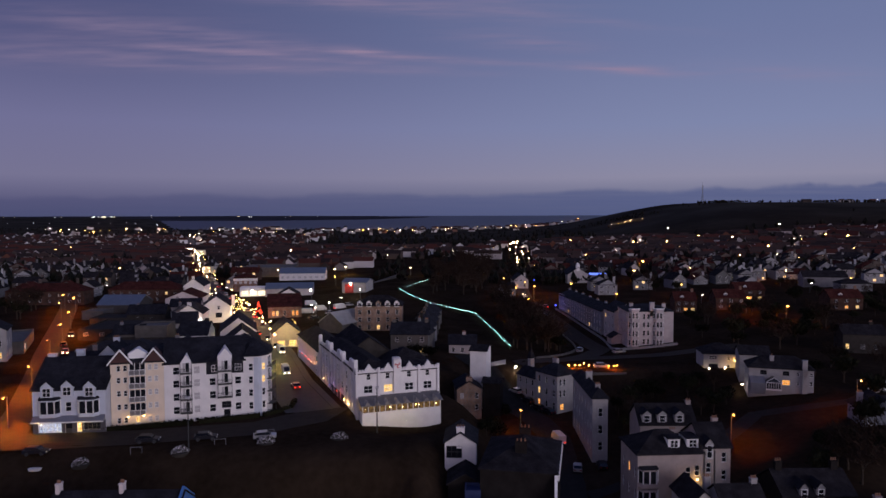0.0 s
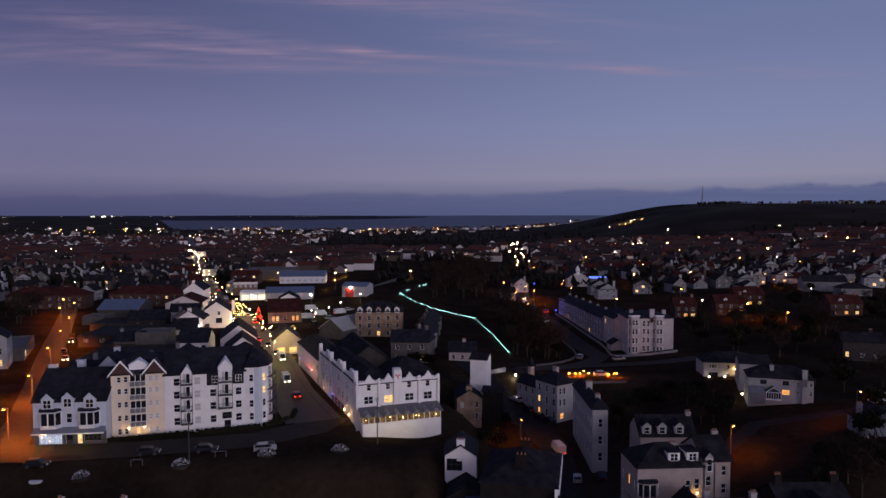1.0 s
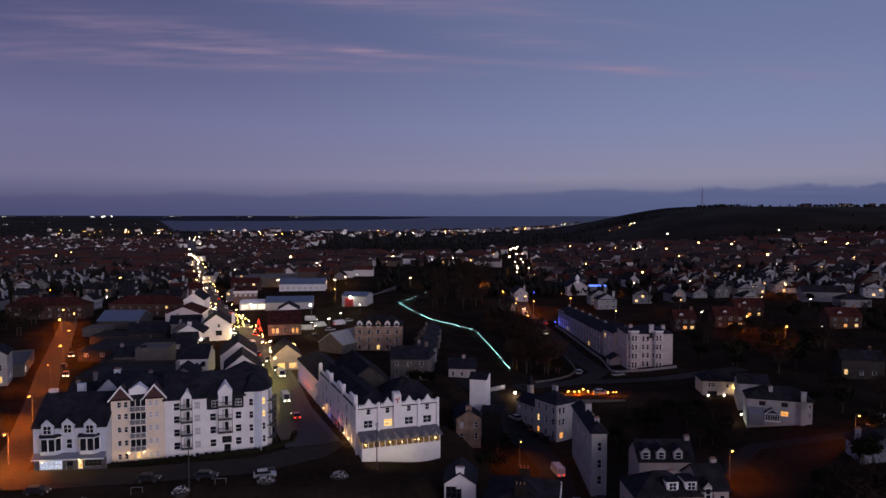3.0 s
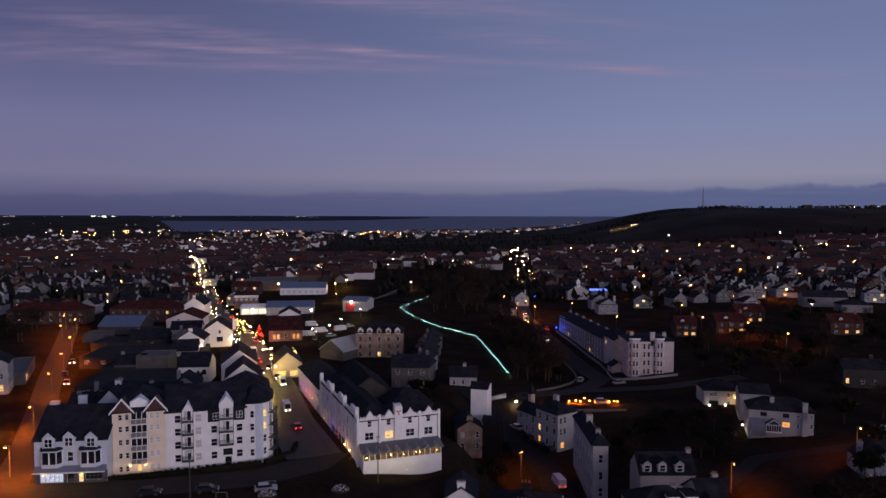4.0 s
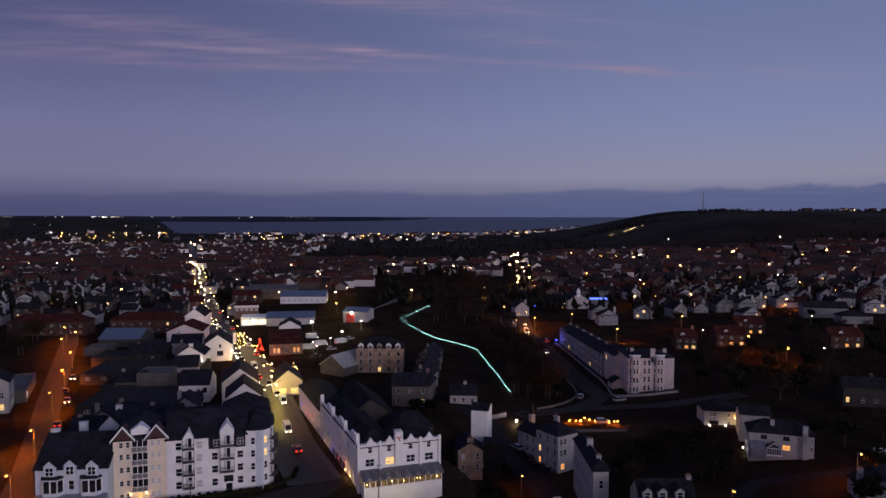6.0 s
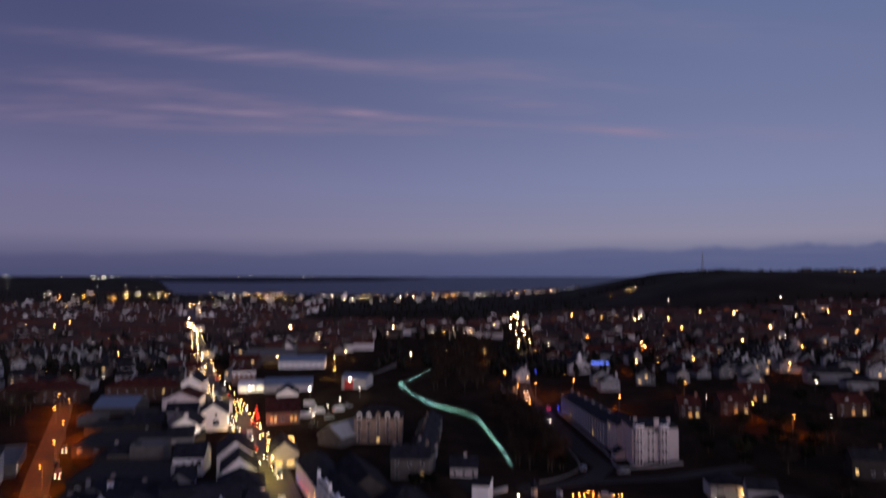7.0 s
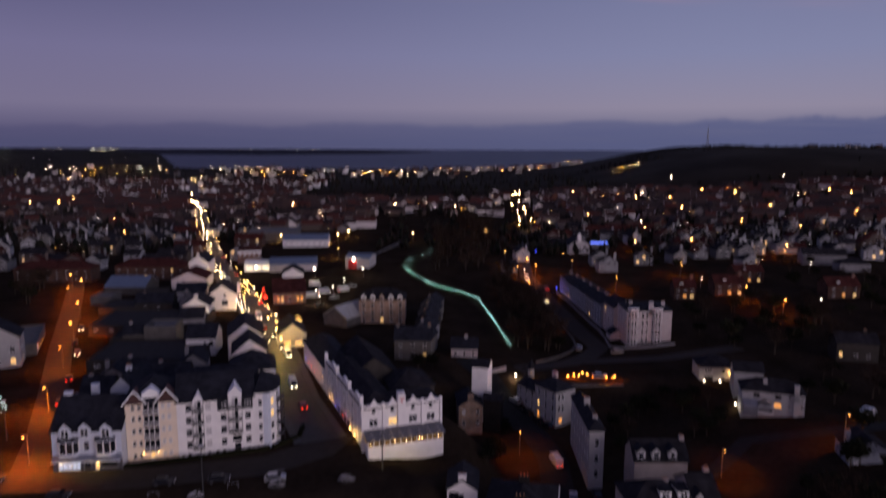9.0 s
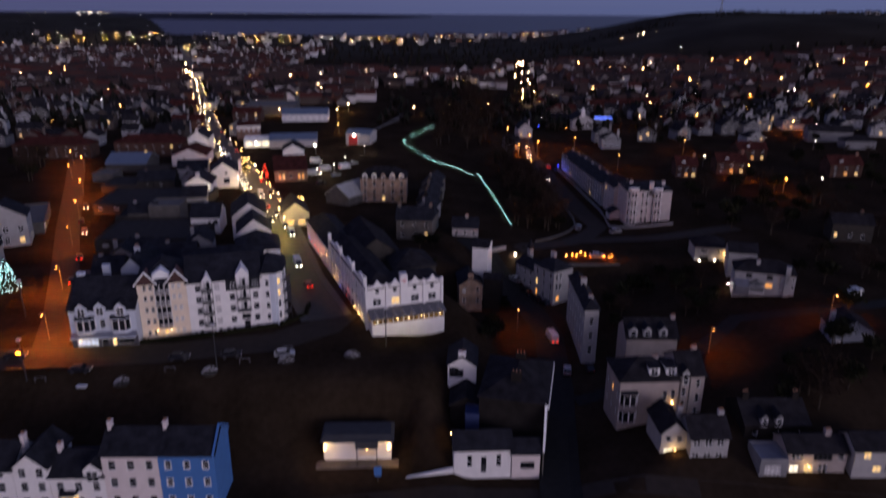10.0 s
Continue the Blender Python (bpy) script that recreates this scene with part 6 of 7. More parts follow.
            r.solid([(-over, y0, zl), (w + over, y0, zl), (w + over, y1, h + rise), (-over, y1, h + rise)], [(-over, y0, zl + t), (w + over, y0, zl + t), (w + over, y1, h + rise + t), (-over, y1, h + rise + t)])
    else:
        for x0, x1 in ((-over, w / 2), (w + over, w / 2)):
            zl = h - over * rise / (w / 2)
            r.solid([(x0, -over, zl), (x1, -over, h + rise), (x1, d + over, h + rise), (x0, d + over, zl)], [(x0, -over, zl + t), (x1, -over, h + rise + t), (x1, d + over, h + rise + t), (x0, d + over, zl + t)])
    return r


TOWNW = mat("town_white_render", (0.31, 0.305, 0.325), 0.8, amount=0.3, vary=0.65)
TOWNG = mat("town_grey_render", (0.105, 0.080, 0.070), 0.85, amount=0.3, vary=0.5)
TOWNB = mat("town_brick", (0.075, 0.034, 0.026), 0.9, amount=0.3, vary=0.4)
kinds = [(9, 8, 5.2, ("gable_x", 3.0), TOWNW, DSLATE, "white rendered town house with slate roof"), (8, 10, 5.0, ("gable_y", 3.2), TOWNW, DSLATE, "white gabled town house with dark roof"),
         (11, 8, 5.2, ("hip", 3.0), TOWNG, REDTILE, "grey rendered town house with red hipped roof"), (12, 8, 3.0, ("gable_x", 2.8), TOWNG, DSLATE, "low grey bungalow with dark roof"),
         (8, 11, 3.0, ("gable_y", 2.8), TOWNW, REDTILE, "low white gabled bungalow with red roof"), (18, 8, 5.2, ("gable_x", 3.0), TOWNB, REDTILE, "brick terrace block with red tiled roof"),
         (16, 8, 5.4, ("gable_x", 3.0), TOWNG, DSLATE, "grey rendered terrace block with slate roof"), (10, 8, 5.2, ("hip", 2.8), TOWNW, DSLATE, "white town house with hipped slate roof")]
models = [town_house(k) for k in kinds]
taken = [(ob.matrix_world.translation.x if False else ob.matrix_basis.translation.x, ob.matrix_basis.translation.y) for ob in scene.objects if ob.type == "EMPTY" and ob.matrix_basis.translation.y > 0]


def high_x(y):
    pts = [(150, -27), (212, -50), (312, -92), (352, -111), (392, -128), (500, -170), (660, -228), (918, -322), (1120, -398), (1250, -446), (3000, -1000)]
    for (ya, xa), (yb, xb) in zip(pts, pts[1:]):
        if ya <= y <= yb:
            return xa + (xb - xa) * (y - ya) / (yb - ya)
    return -27


def glen_x(y):
    return 46 + max(0, y - 380) * 0.10


def is_open(x, y):
    """Where no house stands: streets, the wooded glen, fields, the yard by the station."""
    if -24 < x - high_x(y) < 11 or (y < 900 and -22 < x - glen_x(y) < 10):
        return True
    if -12 < x - (glen_x(y) - 46) * 0.3 < 36 and y < 640:
        return True
    if (-75 < x < -5 and y < 480) or (-62 < x < 46 and y < 640):
        return True
    if -128 < x < -54 and y < 520:
        return True
    if -190 < x < 60 and 800 < y < 1300 or (60 <= x < 260 and 900 < y < 1500):
        return True
    if x < -75 and abs(x - (-84 - (y - 130) * 0.43)) < 16 and y < 400:
        return True
    if 78 < x < 132 and 400 < y < 447:
        return True
    if x > 250 + max(0, 900 - y) * 1.2 and y > 860:
        return True
    return False


rng = random.Random(7)
spots = []
for y_row in [400 + 18 * k for k in range(35)]:
    x = -0.66 * y_row
    while x < 0.66 * y_row:
        bend = 14 * math.sin(x * 0.012 + y_row * 0.02)
        px_, py_ = x, y_row + bend + rng.uniform(-3, 3)
        x += rng.uniform(11.5, 17) + (7 if rng.random() < 0.15 else 0)
        if is_open(px_, py_) or rng.random() < 0.12:
            continue
        if any(abs(px_ - a) < 22 and abs(py_ - b) < 20 for a, b in taken):
            continue
        spots.append((px_, py_))
for y_row in (362, 384):
    x = 84.0
    while x < 0.66 * y_row:
        if not any(abs(x - a) < 22 and abs(y_row - b) < 16 for a, b in taken) and rng.random() > 0.5:
            spots.append((x, y_row + rng.uniform(-4, 4)))
        x += rng.uniform(16, 26)
for y_row in (360, 382):
    x = -235.0
    while x < -150:
        spots.append((x, y_row + rng.uniform(-4, 4)))
        x += rng.uniform(17, 22)
for k in range(26):             # terraces along the high street
    y = 398 + k * 17
    for sgn in (-1, 1):
        if rng.random() < (0.85 if sgn < 0 else 0.5):
            spots.append((high_x(y) + (sgn * 9 if sgn > 0 else -23), y))
spots.sort(key=lambda p: p[1])
NEAR_HOUSES = 150
far_walls, far_roofs, shore_walls = Shape(), Shape(), Shape()
first = set()


def far_house(x, y, rot, w, d, h, rise, wide):
    c, s_ = math.cos(rot), math.sin(rot)
    z = ground_height(x, y)
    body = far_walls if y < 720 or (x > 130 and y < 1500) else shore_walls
    P = lambda a, b, k: (x + a * c - b * s_, y + a * s_ + b * c, z + k)
    k = len(body.v)
    body.v.extend([P(0, 0, -2), P(w, 0, -2), P(w, d, -2), P(0, d, -2), P(0, 0, h), P(w, 0, h), P(w, d, h), P(0, d, h)])
    body.f.extend([(k, k + 1, k + 5, k + 4), (k + 1, k + 2, k + 6, k + 5), (k + 2, k + 3, k + 7, k + 6), (k + 3, k, k + 4, k + 7)])
    body.s.extend([0] * 4)
    o = 0.3
    j = len(body.v)
    if wide:
        body.v.extend([P(0, d / 2, h + rise), P(w, d / 2, h + rise)])
        body.f.extend([(k + 4, k + 7, j), (k + 5, k + 6, j + 1)])
        a, b = P(-o, d / 2, h + rise + 0.1), P(w + o, d / 2, h + rise + 0.1)
        q = [(P(-o, -o, h - 0.1), P(w + o, -o, h - 0.1), b, a), (P(w + o, d + o, h - 0.1), P(-o, d + o, h - 0.1), a, b)]
    else:
        body.v.extend([P(w / 2, 0, h + rise), P(w / 2, d, h + rise)])
        body.f.extend([(k + 4, k + 5, j), (k + 6, k + 7, j + 1)])
        a, b = P(w / 2, -o, h + rise + 0.1), P(w / 2, d + o, h + rise + 0.1)
        q = [(P(-o, d + o, h - 0.1), P(-o, -o, h - 0.1), a, b), (P(w + o, -o, h - 0.1), P(w + o, d + o, h - 0.1), b, a)]
    body.s.extend([0] * 2)
    for face in q:
        far_roofs.face(face)


for i, (x, y) in enumerate(spots):
    rot = (8 * math.sin(x * 0.01) + rng.choice((0, 0, 0, 90, 12, -14)) - x * 0.05)
    k = rng.randrange(len(models))
    if x < -60 and 660 < y < 800 and rng.random() < 0.6:
        k = 5
    if x > 60 and y < 470 and k in (5, 6):
        k = 4 if k == 5 else 7
    w, d, h, (rk, rise) = kinds[k][0], kinds[k][1], kinds[k][2], kinds[k][3]
    if i < NEAR_HOUSES:
        m = pose(x, y, ground_height(x, y), 0, 0, rot)
        if k in first:
            copy_thing(models[k], m)
        else:
            first.add(k)
            models[k].matrix_basis = m
    else:
        far_house(x, y, radians(rot), w, d, h, rise, rk != "gable_y")
for k, e in enumerate(models):
    if k not in first:
        e.matrix_basis = pose(-240 - 20 * k, 400, ground_height(-240, 400))
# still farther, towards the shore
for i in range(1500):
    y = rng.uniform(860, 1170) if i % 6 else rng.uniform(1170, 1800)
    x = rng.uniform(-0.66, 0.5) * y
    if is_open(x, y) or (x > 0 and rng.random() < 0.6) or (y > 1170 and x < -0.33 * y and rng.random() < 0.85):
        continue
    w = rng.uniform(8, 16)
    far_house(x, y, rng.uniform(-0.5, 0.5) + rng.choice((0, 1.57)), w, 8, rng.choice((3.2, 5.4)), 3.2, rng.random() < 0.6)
for x, y, w in ((-372, 742, 62), (-300, 752, 58), (-392, 706, 50), (-326, 700, 66), (-250, 718, 44), (-352, 664, 52), (-282, 652, 40), (-420, 620, 40)):     # long brick terraces
    far_house(x, y, rng.uniform(-0.05, 0.05), w, 9, 5.2, 3.2, True)
for k in range(26):            # bungalows along the edge of the fields
    far_house(-228 + k * 11.5 + rng.uniform(-2, 2), 772 + rng.uniform(-12, 14), rng.uniform(-0.2, 0.2), rng.uniform(7, 10), 7, 2.8, 2.4, rng.random() < 0.75)
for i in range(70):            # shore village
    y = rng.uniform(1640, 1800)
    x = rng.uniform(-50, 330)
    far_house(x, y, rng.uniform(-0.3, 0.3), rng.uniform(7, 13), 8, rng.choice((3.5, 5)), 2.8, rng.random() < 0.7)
for i in range(12):            # houses on the crest of the hill
    x = rng.uniform(700, 1000)
    far_house(x, rng.uniform(1290, 1400), rng.uniform(-0.3, 0.3), rng.uniform(8, 13), 8, 3.5, 2.6, True)
fw = new("distant_houses", far_walls.mesh("distant_houses", island("distant_walls", [(0.42, 0.38, 0.38), (0.08, 0.062, 0.056), (0.12, 0.055, 0.04), (0.20, 0.175, 0.17), (0.05, 0.04, 0.038), (0.62, 0.57, 0.57), (0.08, 0.06, 0.055)])))
tagged(fw, "hundreds of small distant house walls across the town", "houses", kind="stuff")
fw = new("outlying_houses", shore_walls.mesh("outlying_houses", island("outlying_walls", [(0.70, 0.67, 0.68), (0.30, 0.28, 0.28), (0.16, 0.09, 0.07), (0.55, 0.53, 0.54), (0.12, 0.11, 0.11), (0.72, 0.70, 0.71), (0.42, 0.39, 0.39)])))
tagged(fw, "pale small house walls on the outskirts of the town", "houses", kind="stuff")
fr_ = new("distant_roofs", far_roofs.mesh("distant_roofs", island("distant_roof_tiles", [(0.042, 0.030, 0.029), (0.075, 0.027, 0.022), (0.030, 0.022, 0.022), (0.056, 0.036, 0.032)])))
tagged(fr_, "hundreds of small dark distant roofs across the town", "roofs", kind="stuff")


# ---- trees ----
def tree_model(name, label, seed, tall, spread, leaf, count, size, bare=False):
    r = random.Random(seed)
    e = thing(name, pose(0, -2000, 0), label, "tree", "trees")
    t = Shape()
    t.tube((0, 0, -0.6), (0.1, 0, tall * 0.45), 0.035 * tall, 0.02 * tall, 7)
    tips = []
    for i in range(11):
        a = i * 2.4 + r.uniform(-0.3, 0.3)
        z0 = tall * r.uniform(0.25, 0.55)
        end = (spread * r.uniform(0.5, 0.95) * math.cos(a), spread * r.uniform(0.5, 0.95) * math.sin(a), tall * r.uniform(0.6, 0.98))
        t.tube((0.05, 0, z0), end, 0.012 * tall, 0.004 * tall, 5)
        tips.append(end)
        for j in range(3):
            q = Vector((0.05, 0, z0)).lerp(Vector(end), r.uniform(0.4, 0.9))
            f = q + Vector((r.uniform(-1, 1), r.uniform(-1, 1), r.uniform(0.2, 1))) * spread * 0.35
            t.tube(q, f, 0.006 * tall, 0.002 * tall, 4)
            tips.append(tuple(f))
    part("trunk", t, BARK, e)
    c = Shape()
    for i in range(count):
        b = Vector(r.choice(tips)) + Vector((r.gauss(0, 1), r.gauss(0, 1), r.gauss(0, 0.8))) * spread * 0.2
        n = Vector((r.gauss(0, 1), r.gauss(0, 1), r.gauss(0, 1))).normalized()
        u = n.orthogonal().normalized() * size * r.uniform(0.6, 1.4)
        v = n.cross(u) * (0.25 if bare else r.uniform(0.6, 1.0))
        c.face([tuple(b - u * 0.9), tuple(b - v * 0.6), tuple(b + u), tuple(b + v * 0.7)])
    part("crown", c, leaf, e)
    return e


tree_kinds = [tree_model("tree", "dark evergreen tree with ragged crown", 1, 7.5, 3.2, LEAF, 420, 0.55), tree_model("tree", "bare winter tree with brown twigs", 2, 9.0, 4.2, TWIG, 520, 0.6, True),
              tree_model("tree", "dense dark garden tree", 3, 5.5, 2.8, LEAF, 380, 0.5), tree_model("tree", "tall bare tree with fine branches", 4, 11.0, 4.4, TWIG, 600, 0.65, True)]
tr_rng = random.Random(11)
tree_spots = []


def scatter(n, x0, x1, y0, y1, kinds_=(0, 1, 2, 3), scale=(0.7, 1.1)):
    for _ in range(n):
        tree_spots.append((tr_rng.uniform(x0, x1), tr_rng.uniform(y0, y1), tr_rng.choice(kinds_), tr_rng.uniform(*scale)))


scatter(64, 26, 42, 232, 345, (1, 3, 0))
scatter(22, -4, 38, 400, 560, (1, 3), (0.9, 1.3))
scatter(36, 130, 240, 205, 330, (0, 1, 2), (0.7, 1.1))
scatter(22, -4, 26, 330, 470, (1, 3, 1))
scatter(16, 2, 40, 440, 640, (1, 3, 0))
scatter(22, 44, 74, 160, 190, (0, 2, 1), (0.5, 0.9))
scatter(8, 62, 84, 118, 134, (0, 2), (0.5, 0.8))
scatter(20, 98, 140, 126, 200, (0, 1, 2), (0.6, 1.0))
scatter(10, 68, 92, 118, 146, (0, 1, 2), (0.6, 0.9))
scatter(30, 92, 175, 215, 290, (0, 1, 2), (0.7, 1.1))
scatter(20, -225, -168, 235, 325, (0, 1, 3), (0.8, 1.2))
scatter(5, 10, 17, 150, 168, (0, 2), (0.5, 0.8))
scatter(6, -10, -2, 180, 205, (0, 2), (0.5, 0.9))
scatter(4, 14, 19, 176, 200, (2, 0), (0.4, 0.6))
scatter(12, 70, 220, 300, 400, (0, 1, 2), (0.6, 1.0))
used = set()
for x, y, k, sc in tree_spots:
    if y > 300 and (abs(x - high_x(y)) < 9 or abs(x - glen_x(y)) < 8):
        continue
    m = pose(x, y, ground_height(x, y) - 0.1, 0, 0, tr_rng.uniform(0, 360)) @ Matrix.Diagonal((sc, sc, sc, 1))
    if k in used:
        e = copy_thing(tree_kinds[k], m)
    else:
        used.add(k)
        e = tree_kinds[k]
    e.matrix_basis = m
far_wood = Shape()
for i in range(4600):
    y = tr_rng.uniform(410, 1900) if i % 5 else tr_rng.uniform(410, 640)
    x = tr_rng.uniform(-0.68, 0.68) * y
    if tr_rng.random() < 0.08:
        y = tr_rng.uniform(1300, 1400)
        x = tr_rng.uniform(*tr_rng.choice(((515, 572), (705, 1050), (705, 1050), (270, 400))))
    if y < 640 and (-135 < x < -40 or is_open(x, y) and tr_rng.random() < 0.6):
        continue
    if abs(x - high_x(y)) < 10 or (x > 230 and y > 930 and not 1295 < y < 1400 and tr_rng.random() < 0.985):
        continue
    z = ground_height(x, y)
    hgt = tr_rng.uniform(4, 9) if y < 1290 else tr_rng.uniform(2.5, 6)
    n = 5
    clumps = 3 if y < 800 else 1
    for c_ in range(clumps):        # a crown of a few uneven clumps down to the ground
        cx_, cy_ = x + hgt * 0.3 * c_ * tr_rng.uniform(-1, 1), y + hgt * 0.3 * c_ * tr_rng.uniform(-1, 1)
        ch = hgt * (1.0 if c_ == 0 else tr_rng.uniform(0.5, 0.85))
        base = [(cx_ + ch * 0.42 * tr_rng.uniform(0.5, 1.1) * math.cos(2 * math.pi * q / n), cy_ + ch * 0.42 * math.sin(2 * math.pi * q / n), z + ch * tr_rng.uniform(0.3, 0.65)) for q in range(n)]
        top = (cx_ + tr_rng.uniform(-1, 1), cy_, z + ch)
        low = (cx_, cy_, z - 0.5)
        for q in range(n):
            far_wood.face([base[q], base[(q + 1) % n], top]), far_wood.face([base[(q + 1) % n], base[q], low])
fo = new("distant_trees", far_wood.mesh("distant_trees", island("distant_foliage", [(0.016, 0.016, 0.011), (0.024, 0.017, 0.014), (0.011, 0.012, 0.009)])))
tagged(fo, "far hedges and trees between the houses", "trees", kind="stuff")

mast = thing("radio_mast", pose(541, 1430, 66) @ Matrix.Diagonal((0.36, 0.36, 0.42, 1)), "slender lattice radio mast on the hill", "mast")
s = Shape()
for sx in (-1, 1):
    for sy in (-1, 1):
        s.tube((sx * 6, sy * 6, -20), (sx * 0.8, sy * 0.8, 88), 0.9, 0.5, 4)
for k in range(12):
    z = -10 + k * 8
    w = 6 - 5.2 * (z + 20) / 108
    s.tube((-w, -w, z), (w, w, z + 7), 0.35, 0.35, 4), s.tube((w, -w, z), (-w, w, z + 7), 0.35, 0.35, 4)
s.tube((0, 0, 86), (0, 0, 102), 0.5, 0.3, 4)
part("lattice", s, STEEL, mast)


# ---- lamps ----
def lamp_model(name, label, bulb, tall, r, pole=True):
    e = thing(name, pose(0, -2000, 0), label, "street lamp", "street lamps")
    if pole:
        s = Shape()
        s.tube((0, 0, -0.5), (0, 0, tall), 0.11, 0.07, 6)
        s.tube((0, 0, tall), (0, -1.1, tall + 0.25), 0.06, 0.05, 5)
        part("pole", s, STEEL, e)
    s = Shape()
    s.box(-0.22, -1.7, tall + 0.2, 0.22, -0.9, tall + 0.38)
    part("lantern", s, STEEL, e)
    s = Shape()
    s.ball((0, -1.3, tall + 0.12), r, seg=8, rings=5, squash=0.7)
    part("lens", s, bulb, e)
    return e


def lamp_light(parent, color, power, tall):
    d = bpy.data.lights.new("lamp_light", "SPOT")      # a lantern that throws its light downwards
    d.energy, d.color, d.shadow_soft_size = power, color, 0.4
    d.spot_size, d.spot_blend = radians(160), 0.5
    o = new("lamp_light", d)
    o.parent = parent
    o.location = (0, -1.3, tall - 0.5)


ORANGE, WARM, COOL = (1.0, 0.185, 0.004), (1.0, 0.62, 0.20), (1.0, 0.90, 0.74)
lm = {}


def street_lamp(kind, x, y, power=0.0, turn=0.0):
    bulb, color, label = {"o": (BULB_O, ORANGE, "orange sodium street lamp on a steel pole"), "y": (BULB_Y, WARM, "warm yellow street lamp on a steel pole"), "w": (BULB_W, COOL, "white street lamp on a steel pole")}[kind]
    dist = math.hypot(x, y)
    if dist > 420:
        bulb = {"o": FAR_O, "y": FAR_Y, "w": FAR_W}[kind]
    r = 0.24 if dist < 260 else 0.36 if dist < 420 else 0.46 if dist < 650 else 0.70
    tall = {"o": 6.5, "y": 5.4, "w": 4.6}[kind]
    key = (kind, r, x > 0 and y < 200)      # the lanes by the brew have dimmer lanterns
    if key not in lm:
        lm[key] = lamp_model("street_lamp", label, bulb, tall, r)
        e = lm[key]
    else:
        e = copy_thing(lm[key], pose(0, 0, 0))
    e.matrix_basis = pose(x, y, ground_height(x, y), 0, 0, turn)
    return e, color, tall


lit_list = []
for x, y in [(-170, 317), (-156, 288), (-382, 700), (-407, 694), (-440, 771), (-387, 773), (-347, 702), (-392, 748), (-310, 704), (-314, 768), (-214, 471), (-138, 261), (-125, 231), (-113, 202), (-98, 167), (-86, 138), (-159, 305)]:
    lit_list.append(("o", x, y, 5200 if 280 < y < 330 else 10500 if y < 175 else 9500 if y < 280 and x < -84 else 13000 if (x, y) in ((-382, 700), (-387, 773), (-310, 704), (-314, 768), (-440, 771), (-214, 471), (-407, 694), (-347, 702), (-392, 748)) else 0))
for x, y in [(-193, 342), (-191, 317), (-339, 732), (-253, 643), (-209, 510), (-280, 571), (-267, 479)]:
    lit_list.append(("w", x, y, 0))
for x, y in [(-252, 717), (-255, 756), (-224, 651), (-193, 562), (-180, 527), (-160, 477), (-151, 449), (-129, 389), (-111, 348), (-139, 420), (-206, 600), (-214, 625), (-240, 690), (-262, 735), (-296, 833), (-270, 797), (-243, 698), (-260, 734), (-324, 953), (-382, 1093), (-408, 1149), (-407, 1210), (-386, 1184), (-368, 1148), (-380, 1210), (-91, 301), (-79, 276), (-273, 789), (-170, 498)]:
    lit_list.append(("y", x, y, 120 if y < 320 else 3600 if y < 700 else 0))
for x, y in [(-107, 466), (-143, 561), (-69, 466), (-59, 400), (-91, 688), (-100, 783), (-79, 749), (-176, 747), (-148, 701), (-115, 648), (-108, 623), (-101, 596), (-79, 544), (-106, 548), (-135, 540), (-225, 779), (-121, 716), (-65, 490), (-46, 703), (-26, 795), (-14, 726), (14, 684), (25, 806), (-19, 477), (6, 484), (31, 481)]:
    lit_list.append(("y", x, y, 2200 if (x, y) in ((-69, 466), (-59, 400), (-65, 490)) else 0))
for x, y in [(-62, 340), (-53, 292), (-47, 300), (-50, 284), (-44, 315), (-38, 339)]:
    lit_list.append(("w", x, y, 1100))
for x, y in [(72, 706), (86, 833), (92, 864), (101, 893), (70, 634), (66, 584), (60, 531), (80, 669), (74, 570), (127, 846), (103, 789), (124, 728), (36, 384), (46, 367), (38, 342), (40, 310), (32, 488), (6, 487), (48, 348), (93, 856), (95, 847), (89, 738), (77, 629), (64, 561), (83, 743)]:
    lit_list.append(("y" if y > 500 else "o", x, y, 900 if 300 < y < 450 else 0))
for x, y in [(158, 835), (201, 772), (210, 706), (193, 759), (205, 734), (123, 581), (214, 618), (239, 729), (251, 725), (120, 427), (122, 349), (155, 428), (81, 316), (69, 361), (144, 490), (202, 429), (221, 510), (244, 471), (237, 428), (348, 581), (295, 623), (131, 294), (135, 268), (423, 760), (369, 652), (435, 740), (299, 727), (326, 774), (290, 676), (268, 591), (304, 813), (198, 396)]:
    lit_list.append(("o", x, y, 1500 if (x, y) in ((122, 349), (120, 427), (131, 294), (244, 471), (155, 428), (202, 429), (221, 510), (237, 428), (198, 396), (144, 490), (123, 581), (268, 591), (348, 581)) else 700 if y < 640 and x > 140 else 0))
for x, y in [(173, 624), (152, 563), (122, 321), (154, 277), (327, 707), (272, 549), (361, 729), (189, 352), (160, 405), (208, 386), (446, 911), (328, 997)]:
    lit_list.append(("w", x, y, 0))
for x, y, p in [(20, 166.5, 2600), (62.3, 145.5, 0), (93.5, 153, 0)]:
    lit_list.append(("o", x, y, p))
for kind, x, y, p in lit_list:
    e, color, tall = street_lamp(kind, x, y, p, 0)
    if p:
        lamp_light(e, color, p, tall)

# the smallest and farthest lights of the town
specks = Shape()
sp_rng = random.Random(5)


def speck(x, y, h, r):
    specks.ball((x, y, ground_height(x, y) + h), r, seg=5, rings=3)


for i in range(950):
    y = sp_rng.uniform(380, 1000)
    x = sp_rng.uniform(-0.62, 0.62) * y
    if not is_open(x, y):
        speck(x, y - 6, sp_rng.uniform(2.2, 5), 0.00040 * y * sp_rng.uniform(0.3, 1.0))
for i in range(260):
    y = sp_rng.uniform(1000, 1700)
